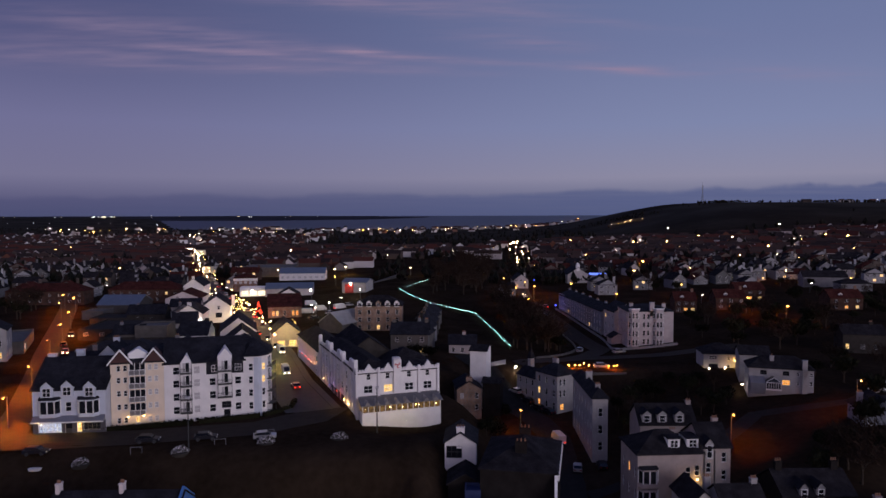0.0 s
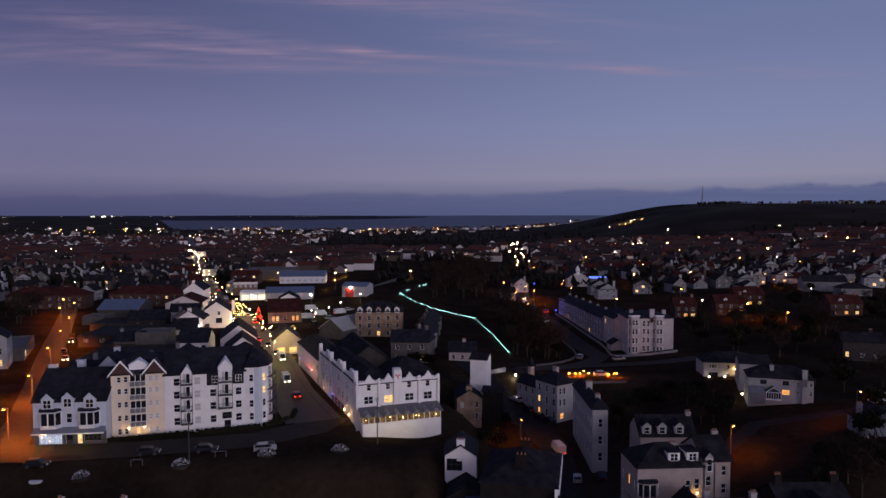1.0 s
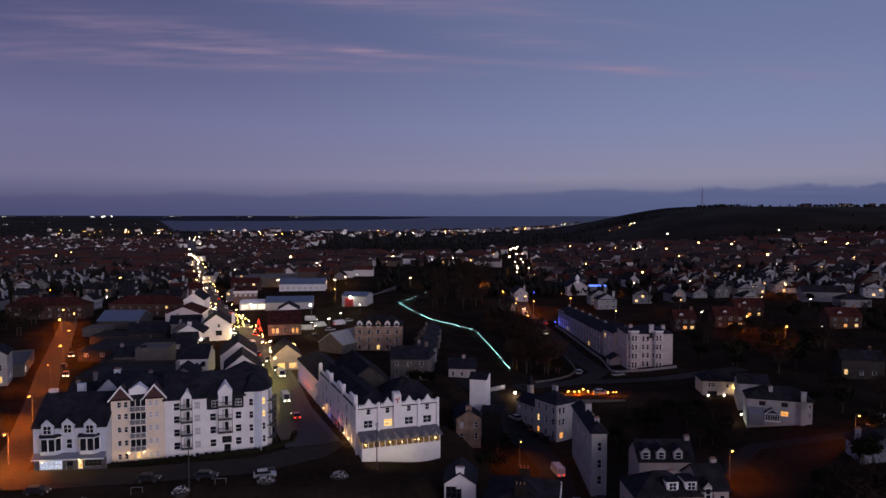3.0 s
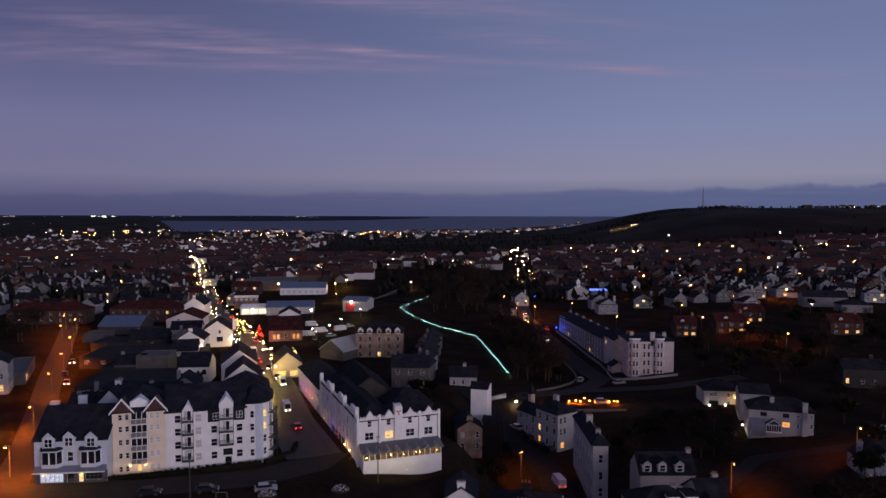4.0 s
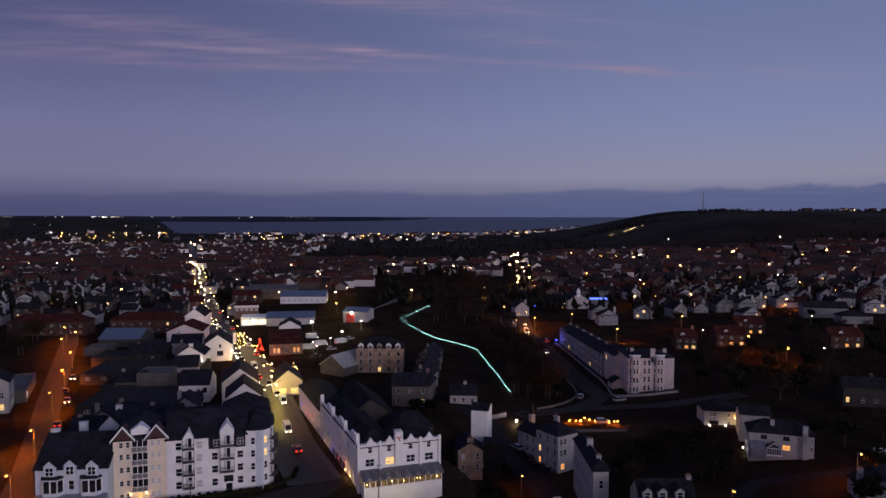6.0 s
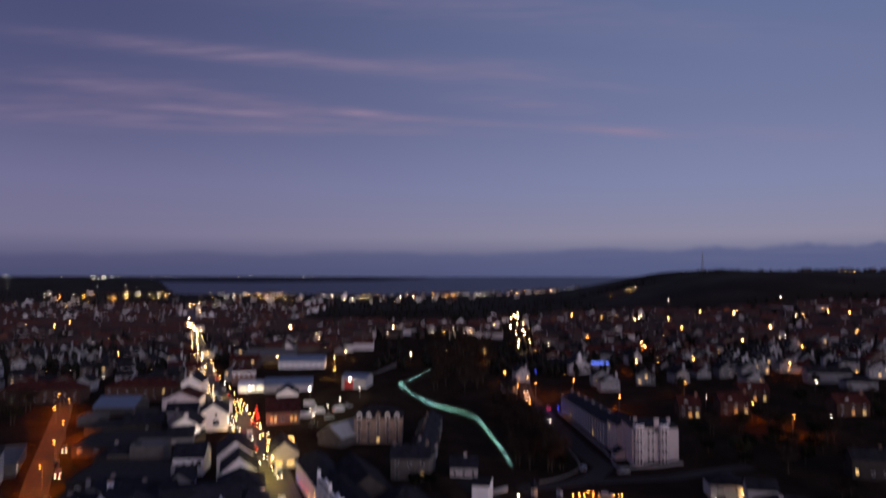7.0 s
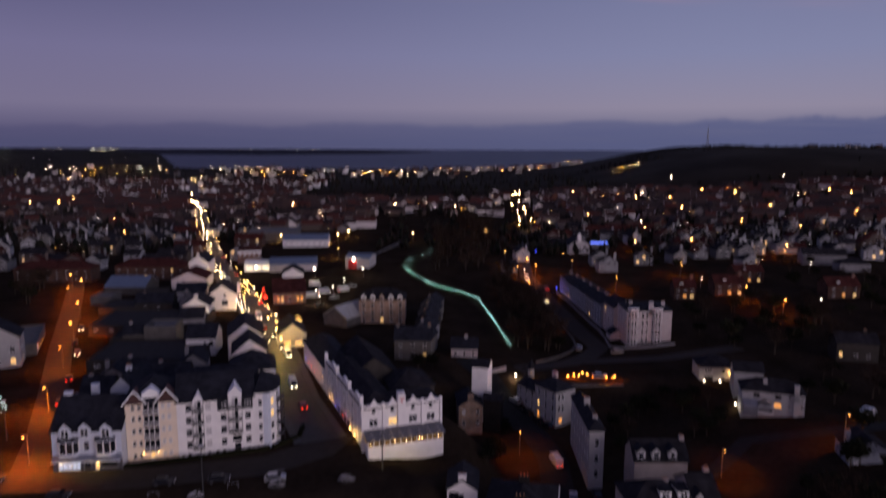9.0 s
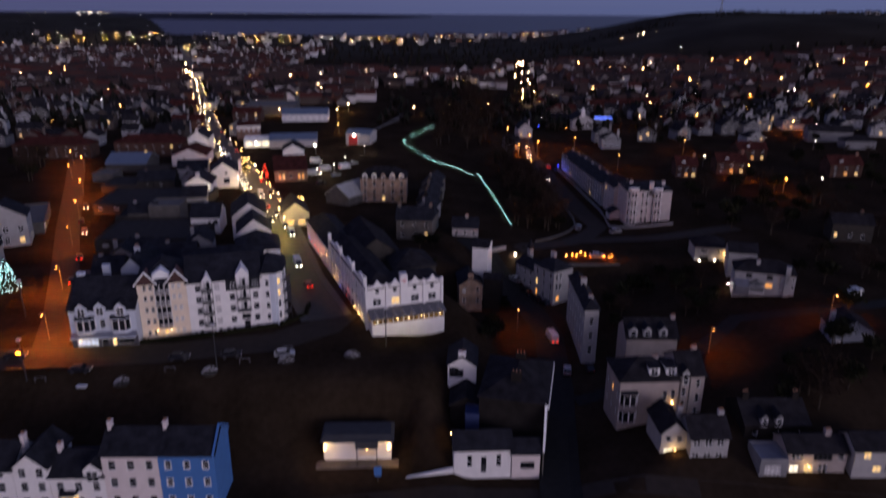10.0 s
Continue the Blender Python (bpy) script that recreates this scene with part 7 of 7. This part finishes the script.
    x = sp_rng.uniform(-0.62, 0.2) * y
    if not is_open(x, y):
        speck(x, y, 5, 0.00034 * y * sp_rng.uniform(0.35, 1.0))
for i in range(40):
    x = sp_rng.uniform(0, 340)
    speck(x, sp_rng.uniform(1600, 1690), 6, sp_rng.uniform(0.14, 0.34))
for i in range(10):
    x = sp_rng.uniform(700, 960)
    speck(x, sp_rng.uniform(1280, 1340), 4, sp_rng.uniform(0.18, 0.4))
for i in range(12):
    x = 289 + i * 6.6 + sp_rng.uniform(-3, 3)
    speck(x, 1204 + i * 4.3 + sp_rng.uniform(-15, 15), 4, sp_rng.uniform(0.2, 0.45))
so = new("distant_lights", specks.mesh("distant_lights", island("distant_bulbs", [(1.0, 0.30, 0.04), (1.0, 0.72, 0.40), (1.0, 0.27, 0.03), (1.0, 0.40, 0.09), (1.0, 0.66, 0.34), (1.0, 0.36, 0.07), (1.0, 0.8, 0.55)], emit=60.0)))
tagged(so, "tiny distant house and street lights", "lights", kind="stuff")
shore = Shape()
for i in range(44):
    x = sp_rng.uniform(-2050, -1890) if i < 14 else sp_rng.uniform(-2650, -700)
    shore.ball((x, 4140, 29.5 + sp_rng.uniform(0, 2.5)), sp_rng.uniform(1.2, 2.2) if i < 14 else sp_rng.uniform(0.6, 1.4), seg=5, rings=3)
for i in range(9):
    x = sp_rng.uniform(-1400, -880)
    shore.ball((x, 2200 + sp_rng.uniform(-100, 200), ground_height(x, 2300) + 6), sp_rng.uniform(0.4, 0.8), seg=5, rings=3)
so = new("headland_lights", shore.mesh("headland_lights", island("headland_bulbs", [(1.0, 0.9, 0.75), (1.0, 0.7, 0.4), (1.0, 0.95, 0.9)], emit=6.0)))
tagged(so, "scattered lights on the far headland", "lights", kind="stuff")


# ---- cars ----
def car_model(name, label, paint, length=4.2, tall=1.45, van=False, lights=False, category="car"):
    e = thing(name, pose(0, -2000, 0), label, category, "parked cars")
    w = 0.88
    prof = [(-length / 2, 0.35), (length / 2, 0.35), (length / 2, 0.75), (length * 0.30, 0.95), (-length / 2, 0.98)]
    if van:
        prof = [(-length / 2, 0.35), (length / 2, 0.35), (length / 2, 1.1), (length * 0.33, tall), (-length / 2, tall)]
    s = Shape()
    s.solid([(x, -w, z) for x, z in prof], [(x, w, z) for x, z in prof])
    part("body", s, paint, e)
    if not van:
        cab = [(-length * 0.46, 0.96), (length * 0.28, 0.94), (length * 0.12, tall), (-length * 0.34, tall)]
        s = Shape()
        s.solid([(x, -w * 0.9, z) for x, z in cab], [(x, w * 0.9, z) for x, z in cab])
        part("glasshouse", s, GLASS, e)
        s = Shape()
        s.box(-length * 0.33, -w * 0.86, tall - 0.02, length * 0.11, w * 0.86, tall + 0.05)
        part("roof", s, paint, e)
    else:
        s = Shape()
        s.solid([(length * 0.34, -w * 0.85, tall - 0.1), (length * 0.49, -w * 0.85, 1.15), (length * 0.49, w * 0.85, 1.15), (length * 0.34, w * 0.85, tall - 0.1)],
                [(length * 0.36, -w * 0.85, tall - 0.08), (length * 0.505, -w * 0.85, 1.15), (length * 0.505, w * 0.85, 1.15), (length * 0.36, w * 0.85, tall - 0.08)])
        part("windscreen", s, GLASS, e)
    for x in (-length * 0.31, length * 0.31):
        for y in (-w, w):
            s = Shape()
            s.tube((x, y - 0.1, 0.32), (x, y + 0.1, 0.32), 0.32, 0.32, 10)
            part("wheel", s, DTRIM, e)
    for y in (-0.6, 0.6):
        s = Shape()
        s.box(length / 2 - 0.02, y - 0.2, 0.55, length / 2 + 0.04, y + 0.2, 0.75)
        part("headlight", s, HEAD if lights else TRIM, e)
        s = Shape()
        s.box(-length / 2 - 0.04, y - 0.2, 0.6, -length / 2 + 0.02, y + 0.2, 0.85)
        part("tail_light", s, BULB_R if lights else mat("tail_lens", (0.3, 0.02, 0.02), 0.3), e)
    return e


PAINTS = [mat("dark_paint", (0.012, 0.012, 0.018), 0.4, spec=0.25), mat("silver_paint", (0.45, 0.45, 0.47), 0.3, 0.5), mat("red_car_paint", (0.25, 0.015, 0.015), 0.3), mat("white_paint", (0.7, 0.7, 0.7), 0.35)]
cars = [car_model("car", "dark parked car with tinted windows", PAINTS[0]), car_model("car", "silver hatchback parked at the kerb", PAINTS[1]), car_model("car", "dark red car with its lights on", PAINTS[2], lights=True),
        car_model("van", "white van with its headlights on", PAINTS[3], 5.4, 2.3, True, True, "van"), car_model("car", "dark car with its lights on", PAINTS[0], lights=True)]
seen_cars = set()


def park(k, x, y, rot):
    if k in seen_cars:
        e = copy_thing(cars[k], pose(0, 0, 0))
    else:
        seen_cars.add(k)
        e = cars[k]
    e.matrix_basis = pose(x, y, ground_height(x, y) + 0.07, 0, 0, rot)


promenade_cars = [(1, -33, 131.2, 14), (0, -44.1, 130.8, 10), (0, -54.5, 129.4, 8), (0, -73.4, 125.8, 4), (0, -88.6, 129.8, 6), (4, -98, 172, 116), (4, -105, 190, 116), (2, -115, 214, -64), (0, -122, 226, 116), (4, -129, 244, -64), (0, -96, 176, 116), (2, -35, 170, 112), (3, -41, 186, -70)]
street_cars = [(3, -48.5, 214, -68), (4, -52, 222, -68), (4, -58, 236, -68), (2, -64, 246, 112), (3, -70, 262, -68), (1, 22.0, 194.4, 122), (0, 24.6, 189.9, 124), (0, 27.0, 186.0, 124), (0, 29.2, 182.6, 124), (1, 30, 147, 80), (0, 35.5, 148, 88), (3, 28.5, 162, 100), (1, 48.5, 236, 70), (4, 46.5, 300, -88), (3, 43, 342, -88)]
hill_cars = [(4, 44.5, 362, -88), (2, 49.5, 320, 95), (4, 50, 410, -85), (1, 60, 229, 20), (1, 87, 176, -20), (1, 47, 198, 0), (1, 108, 168, 20), (1, -46, 296, 30), (3, -52, 306, 20), (3, -44, 310, 40), (1, -41, 318, 40), (3, -56, 298, 10), (3, -59, 322, 5), (0, -50, 282, 40)]
for k, x, y, rot in promenade_cars + street_cars + hill_cars:
    park(k, x, y, rot)
qr = random.Random(31)
for k in range(30):                     # slow traffic and parked cars along the shopping street
    y = 232 + k * 10 + qr.uniform(-3, 3)
    x = high_x(y)
    park(qr.choice((4, 4, 3, 4)), x - 1.7 + qr.uniform(-0.3, 0.3), y, -68 + qr.uniform(-4, 4))
    if k % 2:
        park(qr.choice((0, 1, 2)), x + 3.4, y + 5, 112 + qr.uniform(-4, 4))
mh = car_model("motorhome", "white motorhome parked under an orange lamp", PAINTS[3], 6.2, 2.7, True, False, "motorhome")
mh.matrix_basis = pose(105, 164, ground_height(105, 164) + 0.05, 0, 0, 30) @ Matrix.Diagonal((0.85, 0.85, 0.85, 1))
s = Shape()
s.box(0.8, -0.95, 2.1, 2.9, 0.95, 2.9)
part("overcab", s, PAINTS[3], mh)

# ---- pale planters and rails on the promenade edge ----
sh = random.Random(21)
shrub = thing("flower_bed", pose(0, -2000, 0), "mound of pale ornamental shrubs on the promenade lawn", "shrub", "promenade beds")
s = Shape()
for i in range(360):
    a, rr = sh.uniform(0, 6.283), math.sqrt(sh.random())
    p = Vector((2.0 * rr * math.cos(a), 1.1 * rr * math.sin(a), 0.15 + 1.3 * (1 - rr * rr) * sh.uniform(0.5, 1.1)))
    n = Vector((sh.gauss(0, 1), sh.gauss(0, 1) - 0.5, sh.gauss(0, 1))).normalized()
    u = n.orthogonal().normalized() * 0.22
    v = n.cross(u)
    s.face([tuple(p - u), tuple(p - v), tuple(p + u), tuple(p + v)])
part("foliage", s, BUSHW, shrub)
s = Shape()
s.tube((0, 0, -0.6), (0, 0, 0.2), 1.7, 1.9, 12)
part("bed", s, mat("soil", (0.03, 0.025, 0.02), 0.95), shrub)
for i, (x, y) in enumerate(((-18.8, 131.6), (-32.2, 129.0), (-46.9, 125.3), (-64.2, 123.6))):
    e = copy_thing(shrub, pose(0, 0, 0)) if i else shrub
    e.matrix_basis = pose(x, y, ground_height(x, y), 0, 0, 15 * i) @ Matrix.Diagonal((0.85, 0.85, 0.85, 1))
hoop = thing("hoop_rail", pose(0, -2000, 0), "white tubular hoop rail at the kerb", "rail", "hoop rails")
s = Shape()
s.tube((-1.0, 0, -0.4), (-1.0, 0, 1.1), 0.045, 0.045, 6), s.tube((1.0, 0, -0.4), (1.0, 0, 1.1), 0.045, 0.045, 6), s.tube((-1.0, 0, 1.1), (1.0, 0, 1.1), 0.045, 0.045, 6)
part("tube", s, GREYR, hoop)
for i, (x, y) in enumerate(((-55, 125.4), (-40.5, 128.0), (-80.9, 124.1), (-32.8, 133.6))):
    e = copy_thing(hoop, pose(0, 0, 0)) if i else hoop
    e.matrix_basis = pose(x, y, ground_height(x, y), 0, 0, 8)
boat = thing("planter_boat", pose(-72.2, 123.0, ground_height(-72.2, 123.0), 0, 0, 4) @ Matrix.Diagonal((0.6, 0.6, 0.6, 1)), "small white boat used as a planter on the lawn", "planter")
s = Shape()
s.solid([(-1.3, -0.3, -0.3), (1.3, -0.3, -0.3), (1.7, 0, -0.3), (1.3, 0.3, -0.3), (-1.3, 0.3, -0.3)], [(-1.6, -0.7, 0.6), (1.4, -0.7, 0.6), (2.3, 0, 0.75), (1.4, 0.7, 0.6), (-1.6, 0.7, 0.6)])
part("hull", s, TRIM, boat)
post = thing("tall_lamp_post", pose(0, -2000, 0), "tall dark promenade lamp post with a small white lamp", "lamp post", "promenade posts")
s = Shape()
s.tube((0, 0, -0.6), (0, 0, 9), 0.14, 0.08, 8)
part("pole", s, DTRIM, post)
s = Shape()
s.box(-0.35, -0.35, 9, 0.35, 0.35, 9.35)
part("lantern", s, CURTAIN, post)
for i, (x, y) in enumerate(((-46.0, 127.0), (-12.2, 138.4), (-83.8, 124.4), (-98, 150))):
    e = copy_thing(post, pose(0, 0, 0)) if i else post
    e.matrix_basis = pose(x, y, ground_height(x, y))

# ---- festive lights ----
def strung_tree(name, label, x, y, tall, spread, bulbs, count, size, seed):
    """A cone of bulbs on a dark conifer."""
    r = random.Random(seed)
    e = thing(name, pose(x, y, ground_height(x, y)), label, "christmas tree")
    s = Shape()
    s.tube((0, 0, -0.5), (0, 0, tall * 0.2), 0.2, 0.18, 6)
    for k in range(5):
        z0, z1 = tall * (0.12 + 0.17 * k), tall * (0.36 + 0.16 * k)
        rad = spread * (1 - 0.18 * k)
        ring_ = [(rad * (1 if q % 2 else 0.75) * math.cos(q * math.pi / 7), rad * (1 if q % 2 else 0.75) * math.sin(q * math.pi / 7), z0) for q in range(14)]
        s.solid(ring_, [(0.05 * a, 0.05 * b, z1) for a, b, c in ring_])
    part("conifer", s, LEAF, e)
    for b_i, bulb in enumerate(bulbs):
        s = Shape()
        for i in range(count):
            t_ = r.random() ** 1.3
            a = r.uniform(0, 6.283)
            rad = spread * (1 - t_) * 1.03
            s.ball((rad * math.cos(a), rad * math.sin(a), tall * (0.12 + 0.86 * t_)), size, seg=5, rings=3)
        tagged(part("bulb_string", s, bulb, e, "strings of small bulbs"), kind="stuff")
    return e


BULB_T = mat("teal_bulbs", (0.5, 0.8, 0.8), 0.4, emit=(0.55, 1.0, 0.95), power=2.6)
strung_tree("christmas_tree", "park christmas tree strung with pale teal bulbs", -110.5, 165, 9.5, 2.7, (BULB_T,), 220, 0.12, 3)
strung_tree("red_christmas_tree", "street christmas tree with glowing red bulbs", -75.5, 292, 6.2, 1.5, (BULB_R,), 130, 0.11, 4)
strung_tree("gold_lit_tree", "street tree wrapped in golden lights", -88, 305, 8, 3.2, (BULB_Y,), 110, 0.09, 5)
strung_tree("gold_lit_tree", "street tree wrapped in golden lights", -51, 243, 6.5, 2.6, (BULB_Y,), 150, 0.08, 6)
strung_tree("gold_lit_tree", "street tree wrapped in golden lights", -49, 232, 5.5, 2.4, (BULB_Y,), 140, 0.08, 7)


def bulb_thing(name, label, x, y, z, r, bulb, color=None, power=0.0):
    e = thing(name, pose(x, y, z), label, "lamp", "festive lamps")
    s = Shape()
    s.ball((0, 0, 0), r, seg=8, rings=5)
    part("globe", s, bulb, e)
    s = Shape()
    s.box(-r * 0.3, -r * 0.3, r * 0.8, r * 0.3, r * 0.3, r * 1.5)
    part("bracket", s, STEEL, e)
    if power:
        d = bpy.data.lights.new("lamp_light", "POINT")
        d.energy, d.color, d.shadow_soft_size = power, color, 0.15
        o = new("lamp_light", d)
        o.parent = e
        o.location = (0, 0, -r - 0.3)


fl = random.Random(9)
for k in range(15):                     # lamps along both sides of the high street
    y = 224 + k * 8.5
    x = high_x(y)
    sgn = 1 if k % 2 else -1
    bulb_thing("shop_lamp", "warm globe lamp on a high street shop front", x + sgn * 5.6, y, 4.4 + fl.uniform(0, 1.6), fl.uniform(0.18, 0.3), BULB_Y if k % 3 else BULB_W, (1.0, 0.70, 0.32), 1500 if k < 3 else 300 if sgn < 0 and k < 9 else 600)
for k in range(18):
    y = 196 + k * 5.6 + fl.uniform(-1, 1)
    bulb_thing("shop_lamp", "white globe lamp on a high street shop front", high_x(y) - 5.2 + fl.uniform(-0.4, 0.4), y, 3.4 + fl.uniform(0, 1.8), fl.uniform(0.16, 0.26), BULB_W, COOL, 160 if k % 3 == 0 else 0.0)
for k in range(36):
    y = 220 + fl.uniform(0, 110)
    bulb_thing("shop_lamp", "small golden shop front lamp", high_x(y) + fl.choice((-1, 1)) * fl.uniform(4.6, 6.2), y, 2 + fl.uniform(0.6, 3.5), fl.uniform(0.14, 0.24), BULB_Y)
for k in range(44):                     # festive lamps farther up the street
    y = 330 + k * 9.5
    bulb_thing("festive_lamp", "golden festive lamp over the shopping street", high_x(y) + (4.8 if k % 2 else -4.8) + fl.uniform(-0.6, 0.6), y, ground_height(high_x(y), y) + fl.uniform(3.5, 6.0), fl.uniform(0.12, 0.24) * (1 + k * 0.010), BULB_Y if k % 3 else BULB_W)
for u, bulb, col in ((0.645, BULB_Y, (1.0, 0.45, 0.15)), (0.70, BULB_R, (1.0, 0.12, 0.12)), (0.765, BULB_R, (1.0, 0.25, 0.08)), (0.83, BULB_R, (1.0, 0.16, 0.3)), (0.89, BULB_B, (0.40, 0.14, 1.0)), (0.22, BULB_R, (1.0, 0.1, 0.08)), (0.32, BULB_B, (0.3, 0.25, 1.0)), (0.42, BULB_Y, (1.0, 0.5, 0.15))):
    x, y = -17.3 - 25.2 * u, 146.9 + 62.8 * u
    bulb_thing("coloured_uplight", "coloured floodlight on the inn wall", x - 0.75, y - 0.3, 4.2 if u > 0.5 else 3.0, 0.12, bulb, col, 48 if u > 0.5 else 40)
for u in (0.06, 0.12):
    x, y = -17.3 - 25.2 * u, 146.9 + 62.8 * u
    bulb_thing("door_lamp", "warm lamp at the inn's street door", x - 0.7, y - 0.3, 2.6, 0.16, BULB_Y, WARM, 60)
for u in (1.5, 5.0, 8.8):
    a = radians(8)
    bulb_thing("wall_lamp", "bright lamp under the eaves of the white house", -97.2 + u * math.cos(a), 256 + u * math.sin(a) - 0.6, 5.4, 0.24, BULB_W, COOL, 260)
bulb_thing("floodlight", "bright white floodlight on the garage roof", -45.5, 360.5, 8.4, 0.6, BULB_W, COOL, 700)
bulb_thing("floodlight", "bright white floodlight on a yard pole", -61.5, 335, 7.6, 0.55, BULB_W, COOL, 800)
bulb_thing("floodlight", "bright floodlight over a shop front", -95, 354, 5.0, 0.5, BULB_W, COOL, 900)
bulb_thing("garden_lamp", "small white garden lamp by a villa", 76.3, 193.6, 0.6, 0.22, BULB_W, COOL, 60)
bulb_thing("garden_lamp", "small white garden lamp by a villa", 80.6, 193.2, 0.7, 0.22, BULB_W, COOL, 60)
bulb_thing("porch_lamp", "warm porch lamp on a villa", 83.4, 193.2, 2.8, 0.26, BULB_Y, WARM, 90)
bulb_thing("garden_lamp", "small white garden lamp by a villa", 78.2, 176.5, 0.2, 0.2, BULB_W, COOL, 120)
bulb_thing("blue_lamp", "blue festive lamp outside a terrace", 53.6, 316, 2.4, 0.4, BULB_B, (0.08, 0.12, 1.0), 900)
bulb_thing("blue_lamp", "blue festive light on a house", -283, 512, 4.2, 0.9, BULB_B)
bulb_thing("blue_lamp", "small blue lamp by a terrace", 58, 420, 4.2, 0.4, BULB_B)
bulb_thing("green_lamp", "green traffic light far up the street", -314, 995, 9.8, 0.9, BULB_G)
bulb_thing("lawn_flood", "warm floodlight on the lawn before the inn", -6.5, 143.5, 0.9, 0.04, BULB_Y, (1.0, 0.86, 0.55), 140)
bulb_thing("lawn_flood", "warm floodlight on the lawn before the inn", -12.5, 140.8, 1.6, 0.04, BULB_Y, (1.0, 0.86, 0.55), 110)
bulb_thing("path_lamp", "white lamp by the lane", 22.7, 202.2, -0.8, 0.3, BULB_W, COOL, 500)
for k in range(10):
    x = 37.8 + k * 1.5 + fl.uniform(-0.5, 0.5)
    bulb_thing("terrace_lamp", "small orange lamp on the terrace above the arches", x, 195.2 + fl.uniform(0, 5), 0.1 + fl.uniform(0, 0.9), fl.uniform(0.12, 0.2), BULB_O, ORANGE, 900 if k < 6 else 250)
rope = thing("rope_light", pose(0, 0, 0), "teal rope of lights along the glen path fence", "rope light")
pts = [(24.1, 231.7), (22.4, 254.2), (19.6, 280.0), (16.8, 305.0), (6.5, 313.5), (-2.5, 320.5), (-11.2, 336.2), (-20.3, 361.2), (-12.8, 382.2), (-5.4, 413.0)]
for i, (p, q) in enumerate(zip(pts, pts[1:])):
    n = int(math.hypot(q[0] - p[0], q[1] - p[1]) / 4)
    for j in range(n):
        if (i > 6 and j % 3 == 1) or fl.random() < 0.06:
            continue
        a, b = (p[0] + (q[0] - p[0]) * j / n, p[1] + (q[1] - p[1]) * j / n), (p[0] + (q[0] - p[0]) * (j + 0.93) / n, p[1] + (q[1] - p[1]) * (j + 0.93) / n)
        s = Shape()
        s.tube((*a, ground_height(*a) + 1.1), (*b, ground_height(*b) + 1.1), 0.017, 0.017, 5)
        part("light_tube", s, TEAL, rope)
    s = Shape()
    s.tube((*p, ground_height(*p) - 0.4), (*p, ground_height(*p) + 1.2), 0.07, 0.07, 5)
    part("post", s, STEEL, rope)
bulb_thing("red_lamp", "added red light for the red glow on the station wall", -72.5, 281.5, 5.0, 0.3, BULB_R, (1.0, 0.06, 0.03), 2200)
bulb_thing("gold_flood", "golden floodlight at the street corner", -50.4, 214, 7.0, 0.3, BULB_Y, (1.0, 0.62, 0.14), 4500)
bulb_thing("gold_flood", "golden festive lamp over the street corner", -54.5, 225, 7.0, 0.3, BULB_Y, (1.0, 0.66, 0.18), 2600)
bulb_thing("gold_flood", "golden festive lamp over the street corner", -61, 241, 7.0, 0.3, BULB_Y, (1.0, 0.66, 0.18), 2000)
bulb_thing("kiosk_lamp", "warm lamp set before the pavilion to light its front", -21.6, 110.0, -6.9, 0.2, BULB_Y, WARM, 120)
bulb_thing("kiosk_lamp", "warm lamp set before the pavilion to light its front", -9.8, 110.4, -6.9, 0.2, BULB_Y, WARM, 120)
bulb_thing("kiosk_lamp", "warm lamp set before the pavilion to light its front", -13.8, 109.9, -6.9, 0.1, BULB_Y, WARM, 50)
bulb_thing("shop_canopy_lamp", "added warm light for the glow before the shop fronts", -76.5, 133.0, 3.5, 0.08, BULB_Y, WARM, 150)
bulb_thing("shop_canopy_lamp", "added warm light for the glow before the shop fronts", -69.5, 133.8, 3.5, 0.08, BULB_Y, WARM, 150)
bulb_thing("entrance_lamp", "pair lamp at the apartment entrance", -62.2, 138.6, 3.4, 0.14, BULB_Y, WARM, 16)
bulb_thing("entrance_lamp", "pair lamp at the apartment entrance", -59.4, 139.4, 3.4, 0.14, BULB_Y, WARM, 16)
bulb_thing("arch_lamp", "orange lamp beneath the terrace arches", 40.6, 192.4, -4.2, 0.2, BULB_O, ORANGE, 350)
bulb_thing("arch_lamp", "orange lamp beneath the terrace arches", 46.0, 192.4, -4.2, 0.2, BULB_O, ORANGE, 300)
bulb_thing("porch_lamp", "added warm light for the spill of the lit bay windows", 43.2, 109.2, -6.0, 0.12, BULB_Y, WARM, 110)
bulb_thing("porch_lamp", "warm lamp on the long pale house", 65.5, 104.4, -6.0, 0.12, BULB_Y, WARM, 80)
bulb_thing("yard_lamp", "small lamp on a dark annex wall", 2.0, 112.5, -5.0, 0.22, BULB_Y, WARM, 40)
bulb_thing("wall_lamp", "bright lamp on the guest house wall", 45.8, 120.4, -2.9, 0.18, BULB_Y, WARM, 70)
bulb_thing("traffic_lamp", "bright lamp at the roadside car park", -60.5, 164, 2.2, 0.16, BULB_W, COOL, 30)
bp = thing("blue_banner_post", pose(-11.5, 106.4, ground_height(-11.5, 106.4)), "blue banner sign on a post by the pavilion", "sign")
s = Shape()
s.tube((0, 0, -0.5), (0, 0, 3.4), 0.06, 0.05, 6)
part("post", s, STEEL, bp)
s = Shape()
s.box(-0.7, -0.05, 1.4, 0.7, 0.05, 3.4)
part("banner", s, BLUE, bp)
